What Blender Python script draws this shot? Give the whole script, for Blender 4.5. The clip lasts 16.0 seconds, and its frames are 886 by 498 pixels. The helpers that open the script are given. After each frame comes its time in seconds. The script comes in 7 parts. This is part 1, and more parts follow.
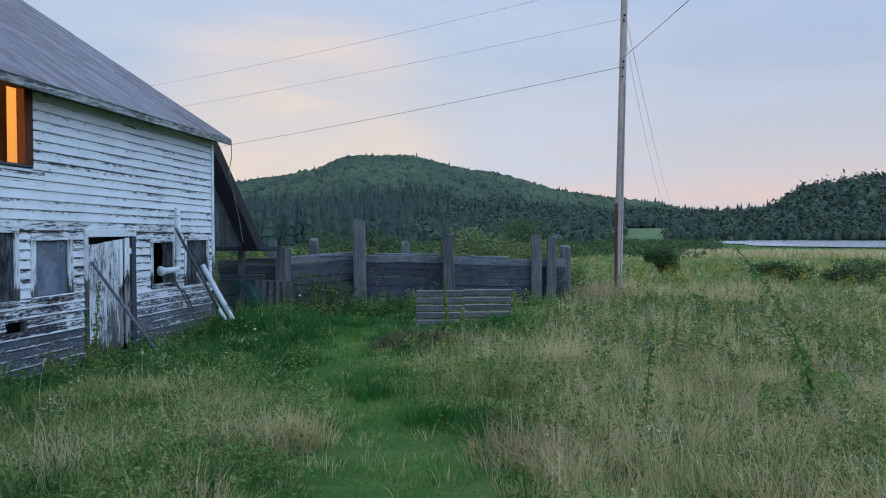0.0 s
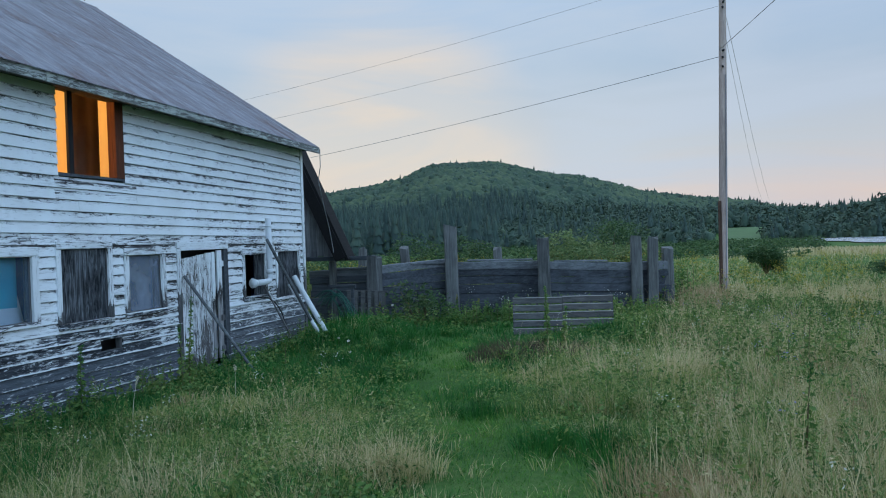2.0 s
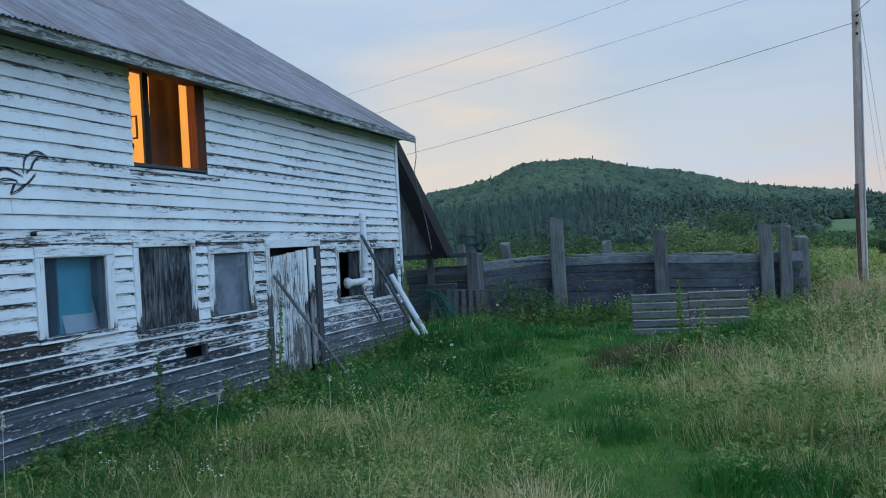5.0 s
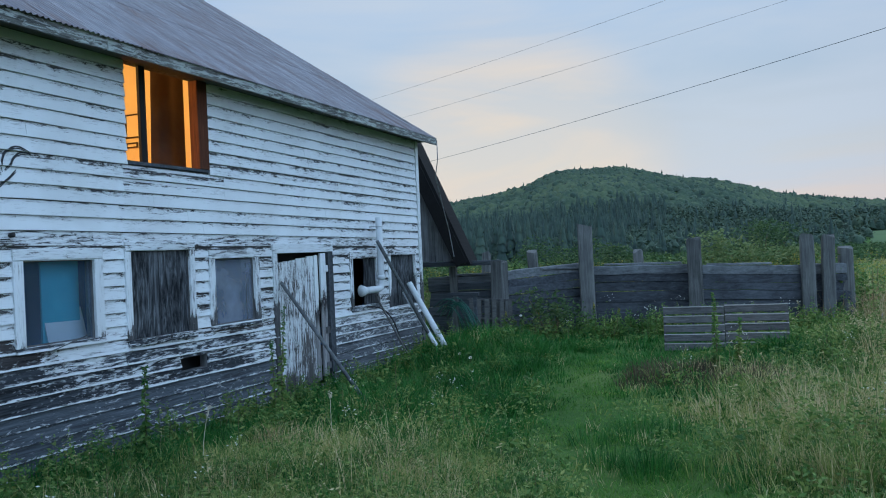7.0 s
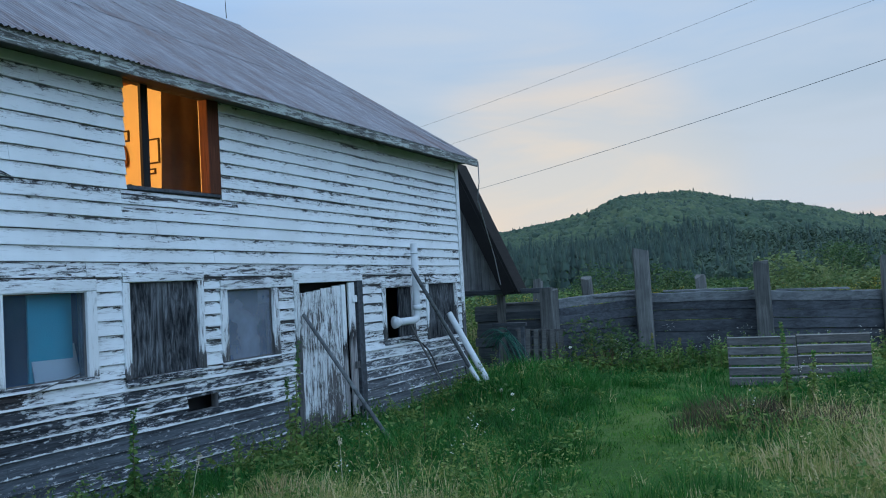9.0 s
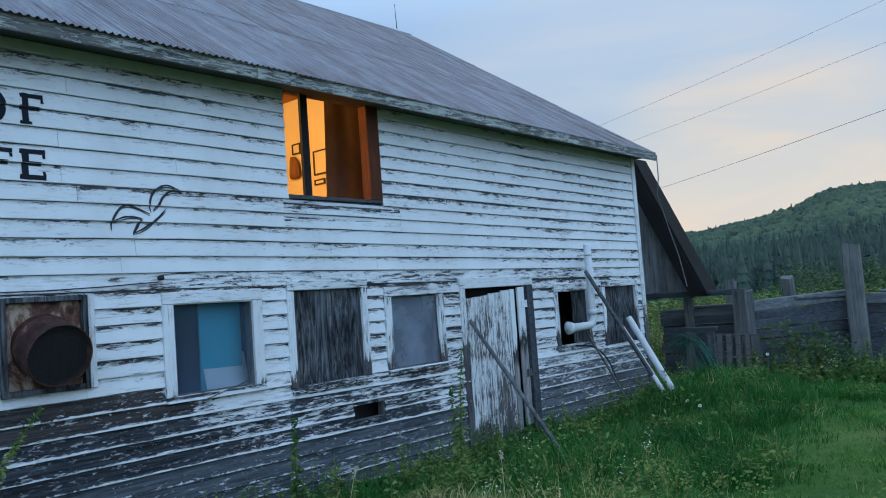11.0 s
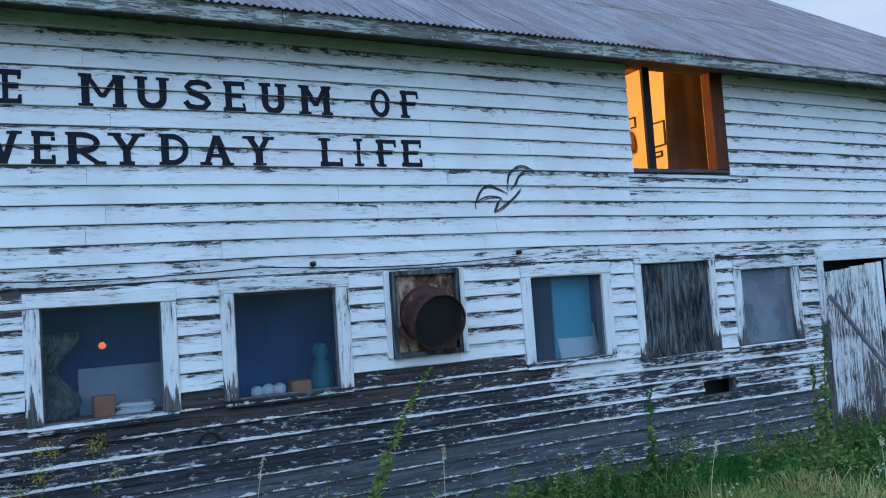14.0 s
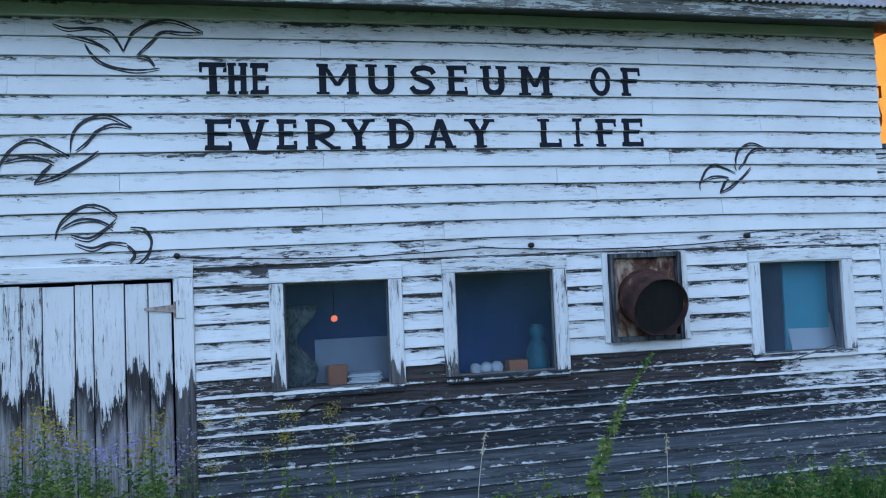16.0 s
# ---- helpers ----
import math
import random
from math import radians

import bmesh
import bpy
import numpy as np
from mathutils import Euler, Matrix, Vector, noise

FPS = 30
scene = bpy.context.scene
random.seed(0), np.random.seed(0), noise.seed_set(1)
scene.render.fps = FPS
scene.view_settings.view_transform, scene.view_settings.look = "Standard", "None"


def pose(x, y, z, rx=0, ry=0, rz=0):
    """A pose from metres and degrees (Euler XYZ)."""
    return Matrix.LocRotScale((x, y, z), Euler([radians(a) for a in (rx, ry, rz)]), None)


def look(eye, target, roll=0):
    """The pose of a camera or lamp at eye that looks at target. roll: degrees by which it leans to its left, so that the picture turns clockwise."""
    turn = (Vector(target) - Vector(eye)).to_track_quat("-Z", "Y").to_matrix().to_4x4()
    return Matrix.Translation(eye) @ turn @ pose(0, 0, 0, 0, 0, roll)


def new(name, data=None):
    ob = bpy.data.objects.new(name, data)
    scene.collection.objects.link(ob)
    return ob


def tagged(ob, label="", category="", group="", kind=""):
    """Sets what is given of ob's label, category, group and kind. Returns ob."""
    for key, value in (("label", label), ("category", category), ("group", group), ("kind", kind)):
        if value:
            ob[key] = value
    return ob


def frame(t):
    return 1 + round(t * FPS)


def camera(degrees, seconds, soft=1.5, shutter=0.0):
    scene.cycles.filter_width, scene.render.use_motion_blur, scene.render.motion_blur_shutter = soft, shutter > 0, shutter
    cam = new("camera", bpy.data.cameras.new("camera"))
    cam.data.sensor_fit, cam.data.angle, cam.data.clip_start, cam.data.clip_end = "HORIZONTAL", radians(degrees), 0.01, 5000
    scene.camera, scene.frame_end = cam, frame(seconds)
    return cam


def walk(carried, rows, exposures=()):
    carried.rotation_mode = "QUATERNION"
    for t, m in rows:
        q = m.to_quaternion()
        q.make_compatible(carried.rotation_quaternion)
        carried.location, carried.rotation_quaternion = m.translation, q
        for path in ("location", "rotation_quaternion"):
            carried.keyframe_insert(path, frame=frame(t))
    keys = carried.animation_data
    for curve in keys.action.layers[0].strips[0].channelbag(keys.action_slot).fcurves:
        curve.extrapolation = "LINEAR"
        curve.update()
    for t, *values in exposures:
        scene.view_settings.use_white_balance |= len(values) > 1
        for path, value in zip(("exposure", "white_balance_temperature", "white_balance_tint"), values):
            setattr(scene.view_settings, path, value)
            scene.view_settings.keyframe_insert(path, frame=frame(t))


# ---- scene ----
cam = camera(58.3, 16.0, 1.05)
PATH = [
    (0, (0.051, 0.043, 1.549), (-0.212, 2.025, 1.502), -0.2),
    (0.5, (0.031, 0.222, 1.528), (-0.335, 2.187, 1.472), -0.4),
    (1, (-0.001, 0.521, 1.529), (-0.459, 2.468, 1.5), -0.4),
    (1.5, (-0.086, 0.671, 1.512), (-0.575, 2.611, 1.488), -0.9),
    (2, (-0.305, 0.849, 1.52), (-0.781, 2.791, 1.493), -1.8),
    (2.5, (-0.444, 0.997, 1.503), (-0.914, 2.941, 1.463), -2.3),
    (3, (-0.551, 1.245, 1.442), (-1.017, 3.189, 1.379), -2.5),
    (3.5, (-0.712, 1.611, 1.427), (-1.23, 3.543, 1.395), -1.9),
    (4, (-0.87, 1.958, 1.382), (-1.425, 3.879, 1.35), -2.0),
    (4.5, (-1.016, 2.215, 1.407), (-1.607, 4.126, 1.383), -2.7),
    (5, (-1.093, 2.393, 1.376), (-1.789, 4.268, 1.36), -3.1),
    (7.5, (-1.156, 3.576, 1.357), (-1.934, 5.419, 1.375), -2.5),
    (8, (-1.135, 3.909, 1.376), (-1.929, 5.744, 1.414), -2.6),
    (8.5, (-1.144, 4.17, 1.354), (-1.976, 5.988, 1.415), -2.9),
    (10.8, (-1.172, 5.062, 1.299), (-2.444, 6.6, 1.429), -3.9),
    (11, (-1.189, 5.06, 1.306), (-2.488, 6.576, 1.432), -4.1),
    (11.5, (-1.231, 5.039, 1.302), (-2.643, 6.45, 1.425), -4.4),
    (12, (-1.246, 4.974, 1.307), (-2.749, 6.289, 1.423), -4.2),
    (12.5, (-1.261, 4.886, 1.303), (-2.826, 6.127, 1.416), -4.1),
    (13, (-1.273, 4.794, 1.267), (-2.907, 5.942, 1.388), -4.3),
    (13.5, (-1.295, 4.738, 1.267), (-3.002, 5.774, 1.39), -4.2),
    (14, (-1.281, 4.662, 1.283), (-3.062, 5.564, 1.407), -3.9),
    (14.5, (-1.313, 4.591, 1.302), (-3.158, 5.353, 1.422), -3.5),
    (15, (-1.33, 4.523, 1.326), (-3.227, 5.147, 1.439), -3.1),
    (15.5, (-1.354, 4.486, 1.316), (-3.282, 5.007, 1.425), -2.8),
    (16, (-1.362, 4.494, 1.313), (-3.312, 4.927, 1.413), -2.4),
]
EXPOSURES = [(0.0, 0.0, 6200, 10), (0.7, -0.03, 6120, 4), (1.5, -0.04, 6100, 3), (5.0, -0.02, 6050, 3), (8.5, -0.03, 6050, 3), (11.0, -0.02, 6050, 3), (12.5, 0.12, 6050, 3), (14.0, 0.21, 6020, 6), (15.0, 0.26, 6030, 8), (16.0, 0.31, 6080, 10)]
walk(cam, [(t, look(eye, target, roll)) for t, eye, target, roll in PATH], EXPOSURES)


# ---- world, sun and exposure ----
def build_world():
    w = bpy.data.worlds.new("dusk_sky")
    scene.world = w
    w.use_nodes = True
    nt = w.node_tree
    nt.nodes.clear()
    out = nt.nodes.new("ShaderNodeOutputWorld")
    add = nt.nodes.new("ShaderNodeAddShader")
    sky = nt.nodes.new("ShaderNodeTexSky")
    sky.sky_type = "NISHITA"
    sky.sun_disc = False
    sky.sun_elevation = radians(SUN_ELEV)
    sky.sun_rotation = radians(SUN_AZ)
    b1 = nt.nodes.new("ShaderNodeBackground")
    b1.inputs["Strength"].default_value = SKY_STRENGTH
    nt.links.new(sky.outputs[0], b1.inputs[0])
    # high haze and thin cloud over the clear sky
    tc = nt.nodes.new("ShaderNodeTexCoord")
    sep = nt.nodes.new("ShaderNodeSeparateXYZ")
    nt.links.new(tc.outputs["Generated"], sep.inputs[0])
    ramp = nt.nodes.new("ShaderNodeValToRGB")
    el = ramp.color_ramp.elements
    stops = [(0.0, (0.76, 0.58, 0.53)), (0.045, (0.74, 0.60, 0.56)), (0.10, (0.59, 0.58, 0.61)), (0.20, (0.43, 0.52, 0.665)),
             (0.33, (0.40, 0.54, 0.79)), (0.45, (0.64, 0.89, 1.30)), (0.60, (0.71, 1.00, 1.46)), (1.0, (0.72, 1.02, 1.48))]
    el[0].position, el[0].color = stops[0][0], (*stops[0][1], 1)
    el[1].position, el[1].color = stops[-1][0], (*stops[-1][1], 1)
    for p, c in stops[1:-1]:
        e = el.new(p)
        e.color = (*c, 1)
    nt.links.new(sep.outputs[2], ramp.inputs[0])
    # streaky cloud
    mp = nt.nodes.new("ShaderNodeMapping")
    mp.inputs["Scale"].default_value = (1.0, 1.0, 5.5)
    mp.inputs["Rotation"].default_value = (0, radians(7), radians(20))
    nt.links.new(tc.outputs["Generated"], mp.inputs[0])
    nz = nt.nodes.new("ShaderNodeTexNoise")
    nz.inputs["Scale"].default_value = 2.1
    nz.inputs["Detail"].default_value = 7
    nz.inputs["Roughness"].default_value = 0.52
    nz.inputs["Distortion"].default_value = 0.5
    nt.links.new(mp.outputs[0], nz.inputs["Vector"])
    cr = nt.nodes.new("ShaderNodeValToRGB")
    cr.color_ramp.elements[0].position = 0.42
    cr.color_ramp.elements[1].position = 0.64
    nt.links.new(nz.outputs[0], cr.inputs[0])
    # warmth towards the set sun
    dot = nt.nodes.new("ShaderNodeVectorMath")
    dot.operation = "DOT_PRODUCT"
    a, e = radians(GLOW_AZ), radians(5.0)
    dot.inputs[1].default_value = (math.sin(a) * math.cos(e), math.cos(a) * math.cos(e), math.sin(e))
    nt.links.new(tc.outputs["Generated"], dot.inputs[0])
    gl = nt.nodes.new("ShaderNodeMapRange")
    gl.interpolation_type = "SMOOTHSTEP"
    gl.inputs[1].default_value, gl.inputs[2].default_value = 0.974, 0.999
    nt.links.new(dot.outputs["Value"], gl.inputs[0])
    ccol = nt.nodes.new("ShaderNodeMix")
    ccol.data_type = "RGBA"
    ccol.inputs["A"].default_value = (0.55, 0.595, 0.71, 1)
    ccol.inputs["B"].default_value = (1.0, 0.69, 0.46, 1)
    nt.links.new(gl.outputs[0], ccol.inputs["Factor"])
    cf = nt.nodes.new("ShaderNodeMath")
    cf.operation = "MULTIPLY"
    cf.inputs[1].default_value = 0.78
    nt.links.new(cr.outputs[0], cf.inputs[0])
    m = nt.nodes.new("ShaderNodeMix")
    m.data_type = "RGBA"
    nt.links.new(cf.outputs[0], m.inputs["Factor"])
    nt.links.new(ramp.outputs[0], m.inputs["A"])
    nt.links.new(ccol.outputs["Result"], m.inputs["B"])
    b2 = nt.nodes.new("ShaderNodeBackground")
    b2.inputs["Strength"].default_value = HAZE_STRENGTH
    m2 = nt.nodes.new("ShaderNodeMix")
    m2.data_type = "RGBA"
    g2 = nt.nodes.new("ShaderNodeMath")
    g2.operation = "MULTIPLY"
    g2.inputs[1].default_value = 0.32
    nt.links.new(gl.outputs[0], g2.inputs[0])
    nt.links.new(g2.outputs[0], m2.inputs["Factor"])
    nt.links.new(m.outputs["Result"], m2.inputs["A"])
    m2.inputs["B"].default_value = (1.0, 0.74, 0.50, 1)
    pale = nt.nodes.new("ShaderNodeMapRange")
    pale.interpolation_type = "SMOOTHSTEP"
    pale.inputs[1].default_value, pale.inputs[2].default_value = 0.86, 0.985
    pale.inputs[3].default_value, pale.inputs[4].default_value = 0.0, 0.22
    nt.links.new(dot.outputs["Value"], pale.inputs[0])
    mp2 = nt.nodes.new("ShaderNodeMix")
    mp2.data_type = "RGBA"
    nt.links.new(pale.outputs[0], mp2.inputs["Factor"])
    nt.links.new(m2.outputs["Result"], mp2.inputs["A"])
    mp2.inputs["B"].default_value = (0.74, 0.76, 0.79, 1)
    # added glow in the unseen eastern sky, away from the barn, brightens its wall
    ea = nt.nodes.new("ShaderNodeVectorMath")
    ea.operation = "DOT_PRODUCT"
    ea.inputs[1].default_value = (0.82, -0.57, 0.0)
    nt.links.new(tc.outputs["Generated"], ea.inputs[0])
    er = nt.nodes.new("ShaderNodeMapRange")
    er.interpolation_type = "SMOOTHSTEP"
    er.inputs[1].default_value, er.inputs[2].default_value = 0.1, 0.85
    er.inputs[3].default_value, er.inputs[4].default_value = 0.0, EAST_GAIN
    nt.links.new(ea.outputs["Value"], er.inputs[0])
    m3 = nt.nodes.new("ShaderNodeMix")
    m3.data_type, m3.blend_type = "RGBA", "ADD"
    nt.links.new(er.outputs[0], m3.inputs["Factor"])
    nt.links.new(mp2.outputs["Result"], m3.inputs["A"])
    m3.inputs["B"].default_value = (0.52, 0.79, 1.20, 1)
    nt.links.new(m3.outputs["Result"], b2.inputs[0])
    nt.links.new(b1.outputs[0], add.inputs[0])
    nt.links.new(b2.outputs[0], add.inputs[1])
    nt.links.new(add.outputs[0], out.inputs[0])


SUN_ELEV, SUN_AZ, GLOW_AZ, EAST_GAIN = -2.5, -17.0, -18.0, 1.12
SKY_STRENGTH, HAZE_STRENGTH = 0.05, 1.0
build_world()
sun = new("sun", bpy.data.lights.new("sun", "SUN"))
sun.data.energy, sun.data.angle, sun.data.color = 0.5, radians(60), (1.0, 0.82, 0.66)
sun.matrix_world = look((0, 0, 30), (-30 * math.sin(radians(SUN_AZ)), -30 * math.cos(radians(SUN_AZ)), 8))


# ---- materials ----
class Nodes:
    """A small builder for node materials."""

    def __init__(self, name, rough=0.8, metal=0.0, spec=0.3):
        self.m = bpy.data.materials.new(name)
        self.m.use_nodes = True
        self.t = self.m.node_tree
        self.b = self.t.nodes["Principled BSDF"]
        self.b.inputs["Roughness"].default_value = rough
        self.b.inputs["Metallic"].default_value = metal
        self.b.inputs["Specular IOR Level"].default_value = spec
        g = self.t.nodes.new("ShaderNodeNewGeometry")
        self.pos, self.island = g.outputs["Position"], g.outputs["Random Per Island"]
        self.rand = self.t.nodes.new("ShaderNodeObjectInfo").outputs["Random"]

    def link(self, a, b):
        self.t.links.new(a, b)

    def noise(self, scale, stretch=(1, 1, 1), detail=5, rough=0.6, distort=0.0, shift=None):
        v = self.t.nodes.new("ShaderNodeVectorMath")
        v.operation = "MULTIPLY"
        v.inputs[1].default_value = stretch
        self.link(self.pos, v.inputs[0])
        n = self.t.nodes.new("ShaderNodeTexNoise")
        n.inputs["Scale"].default_value = scale
        n.inputs["Detail"].default_value = detail
        n.inputs["Roughness"].default_value = rough
        n.inputs["Distortion"].default_value = distort
        src = v.outputs[0]
        if shift is not None:
            a = self.t.nodes.new("ShaderNodeVectorMath")
            a.operation = "ADD"
            c = self.t.nodes.new("ShaderNodeCombineXYZ")
            self.link(self.math("MULTIPLY", shift, 37.0), c.inputs[1])
            self.link(self.math("MULTIPLY", shift, 61.0), c.inputs[2])
            self.link(src, a.inputs[0])
            self.link(c.outputs[0], a.inputs[1])
            src = a.outputs[0]
        self.link(src, n.inputs["Vector"])
        return n.outputs[0]

    def math(self, op, a, b=0.0):
        n = self.t.nodes.new("ShaderNodeMath")
        n.operation = op
        for i, v in enumerate((a, b)):
            if isinstance(v, (int, float)):
                n.inputs[i].default_value = v
            else:
                self.link(v, n.inputs[i])
        return n.outputs[0]

    def step(self, v, lo, hi):
        n = self.t.nodes.new("ShaderNodeMapRange")
        n.inputs[1].default_value, n.inputs[2].default_value = lo, hi
        self.link(v, n.inputs[0])
        return n.outputs[0]

    def ramp(self, v, stops):
        n = self.t.nodes.new("ShaderNodeValToRGB")
        e = n.color_ramp.elements
        e[0].position, e[0].color = stops[0][0], (*stops[0][1], 1)
        e[1].position, e[1].color = stops[-1][0], (*stops[-1][1], 1)
        for p, c in stops[1:-1]:
            e.new(p).color = (*c, 1)
        self.link(v, n.inputs[0])
        return n.outputs[0]

    def mix(self, f, a, b):
        n = self.t.nodes.new("ShaderNodeMix")
        n.data_type = "RGBA"
        for k, v in (("Factor", f), ("A", a), ("B", b)):
            if isinstance(v, (int, float)):
                n.inputs[k].default_value = v
            elif isinstance(v, tuple):
                n.inputs[k].default_value = (*v, 1)
            else:
                self.link(v, n.inputs[k])
        return n.outputs["Result"]

    def colour(self, c):
        if isinstance(c, tuple):
            self.b.inputs["Base Color"].default_value = (*c, 1)
        else:
            self.link(c, self.b.inputs["Base Color"])
        return self

    def rough(self, v):
        self.link(v, self.b.inputs["Roughness"])
        return self

    def bump(self, h, strength=0.4, dist=0.01):
        n = self.t.nodes.new("ShaderNodeBump")
        n.inputs["Strength"].default_value = strength
        n.inputs["Distance"].default_value = dist
        self.link(h, n.inputs["Height"])
        self.link(n.outputs[0], self.b.inputs["Normal"])
        return self


def wood(name, dark, light, along="z", rough=0.85, scale=9.0):
    """Bare weathered timber, its grain along one axis."""
    k = Nodes(name, rough, 0, 0.2)
    st = {"x": (0.06, 1, 1), "y": (1, 0.06, 1), "z": (1, 1, 0.06)}[along]
    g = k.noise(scale * 3, st, 8, 0.7, 0.6, k.rand)
    p = k.noise(1.3, (1, 1, 1), 3, 0.6, 0, k.rand)
    v = k.math("ADD", k.math("MULTIPLY", g, 0.75), k.math("ADD", k.math("MULTIPLY", p, 0.35), k.math("MULTIPLY", k.rand, 0.12)))
    k.colour(k.ramp(v, [(0.34, dark), (0.58, tuple((a + b) / 2 for a, b in zip(dark, light))), (0.78, light)]))
    k.bump(g, 0.5, 0.008)
    return k.m


def figured(name, dark, light):
    """A weathered plywood face: long wavering upright figure."""
    k = Nodes(name, 0.85, 0, 0.2)
    a = k.noise(8.0, (1, 1.0, 0.16), 7, 0.66, 2.8, k.rand)
    b = k.noise(40.0, (1, 1.0, 0.05), 5, 0.7, 0.4)
    c = k.noise(2.0, (1, 1, 0.6), 3, 0.6)
    v = k.math("ADD", k.math("ADD", k.math("MULTIPLY", a, 0.7), k.math("MULTIPLY", b, 0.3)), k.math("MULTIPLY", k.math("SUBTRACT", c, 0.5), 0.35))
    k.colour(k.ramp(v, [(0.42, dark), (0.52, tuple(0.4 * p + 0.3 * q for p, q in zip(dark, light))), (0.66, light)]))
    k.bump(v, 0.4, 0.006)
    return k.m


def peeling(name, bare, along="y", paint=(0.67, 0.69, 0.71), dirt=0.25, under_dark=(0.028, 0.028, 0.030), under_light=(0.165, 0.165, 0.170), edge=0.0, wear=None, broad_w=0.35, black=False, bald=None, grey=None, dash=0.0, red=0.12, fleck_at=0.57, low=False, flake=0.20):
    """Old white paint that flakes off grey boards. bare: about the share of bare wood; edge: paint that lasts
    along the lower edge of each clapboard; bald: a stretch of the wall with little paint left; wear: a height below which the paint has worn away in streaks."""
    k = Nodes(name, 0.7, 0, 0.3)
    st = {"y": (1, flake, 1.5), "z": (1, 1.5, 0.17)}[along]
    fine = k.noise(19.0, st, 14, 0.80, 0.5, k.rand)
    broad = k.noise(1.3, (1, 0.6, 1.6), 4, 0.6, 0, None)
    grain = k.noise(34, {"y": (1, 0.04, 1), "z": (1, 1, 0.04)}[along], 6, 0.7, 0.4)
    v = k.math("ADD", k.math("ADD", fine, k.math("MULTIPLY", k.math("SUBTRACT", broad, 0.5), broad_w)),
               k.math("MULTIPLY", k.math("SUBTRACT", k.rand, 0.5), 0.08))
    v = k.math("ADD", v, k.math("MULTIPLY", k.math("SUBTRACT", grain, 0.5), 0.30))
    sep = k.t.nodes.new("ShaderNodeSeparateXYZ")
    k.link(k.pos, sep.inputs[0])
    # height above the sunken course lines
    sunk = k.math("ADD", k.math("MAXIMUM", k.math("SUBTRACT", sep.outputs[1], SAG_N), 0.0), k.math("MAXIMUM", k.math("SUBTRACT", SAG_S, sep.outputs[1]), 0.0))
    zc = k.math("SUBTRACT", k.math("ADD", sep.outputs[2], k.math("MULTIPLY", sunk, SAG)), LAP_AT)
    if edge:
        fr = k.math("FRACT", k.math("DIVIDE", k.math("ADD", zc, LAP_LOW * 20), LAP_LOW))
        v = k.math("SUBTRACT", v, k.math("MULTIPLY", k.math("SUBTRACT", 1.0, k.step(fr, 0.06, 0.26)), edge))
    if dash:
        pitch = LAP_LOW if low else LAP
        fu = k.math("FRACT", k.math("DIVIDE", k.math("ADD", zc, pitch * 20), pitch))
        v = k.math("ADD", v, k.math("MULTIPLY", k.math("SUBTRACT", k.step(fu, 0.45, 0.95), 0.35), dash))
    if wear is not None:
        streak = k.noise(5.0, (1, 1.0, 0.10), 5, 0.65, 0.3)
        hgt = k.math("ADD", sep.outputs[2], k.math("MULTIPLY", k.math("SUBTRACT", streak, 0.5), 1.5))
        v = k.math("ADD", v, k.math("MULTIPLY", k.math("SUBTRACT", 1.0, k.step(hgt, wear - 0.25, wear + 0.12)), 0.34))
    if bald:
        away = k.math("ABSOLUTE", k.math("SUBTRACT", sep.outputs[1], bald[0]))
        v = k.math("ADD", v, k.math("MULTIPLY", k.math("SUBTRACT", 1.0, k.step(away, bald[1] * 0.4, bald[1])), bald[2]))
    lim = 0.76 - 0.5 * bare
    mask = k.step(v, lim, lim + 0.015)
    under = k.ramp(k.math("ADD", k.math("MULTIPLY", grain, 0.7), k.math("MULTIPLY", fine, 0.3)),
                   [(0.40, under_dark), (0.70, under_light)])
    tint = k.noise(2.6, {"y": (1, 0.25, 1.6), "z": (1, 1.6, 0.25)}[along], 4, 0.6, 0.2, k.rand)
    under = k.mix(k.math("MULTIPLY", k.step(tint, 0.52, 0.74), red), under, (under_light[0] * 0.75, under_light[1] * 0.42, under_light[2] * 0.34))
    if wear is not None and black:
        zone = k.math("MULTIPLY", k.step(hgt, wear - 0.36, wear - 0.14), 0.9)
        under = k.mix(zone, under, (0.010, 0.009, 0.011))
    stain = k.noise(2.2, (1, 0.6, 0.35), 6, 0.6)
    p2 = k.mix(k.math("MULTIPLY", k.step(stain, 0.42, 0.75), dirt), paint, (0.34, 0.33, 0.31))
    tone = k.mix(k.math("MULTIPLY", k.rand, 0.22), p2, (0.54, 0.57, 0.60))
    # paint worn thin, grey wood showing through in fine streaks
    worn = k.noise(42.0, {"y": (1, 0.12, 1.2), "z": (1, 1.2, 0.12)}[along], 8, 0.78, 0.3, k.rand)
    wornv = k.math("ADD", worn, k.math("MULTIPLY", k.math("SUBTRACT", v, lim), 0.9))
    tone = k.mix(k.math("MULTIPLY", k.step(wornv, 0.425, 0.55), 0.62), tone, (0.33, 0.33, 0.34))
    if grey:
        # silvered boards towards one end of the wall
        silver = k.ramp(grain, [(0.36, (0.035, 0.038, 0.045)), (0.66, (0.135, 0.142, 0.155))])
        under = k.mix(k.math("MULTIPLY", k.step(sep.outputs[1], *grey), 0.8), under, silver)
    # flecks of paint left on the bare wood
    fleck = k.noise(28.0, {"y": (1, 0.28, 1.0), "z": (1, 1.0, 0.28)}[along], 7, 0.72, 0.4)
    hold = k.step(k.math("SUBTRACT", fleck, k.math("MULTIPLY", k.math("SUBTRACT", v, lim), 0.35)), fleck_at, fleck_at + 0.03)
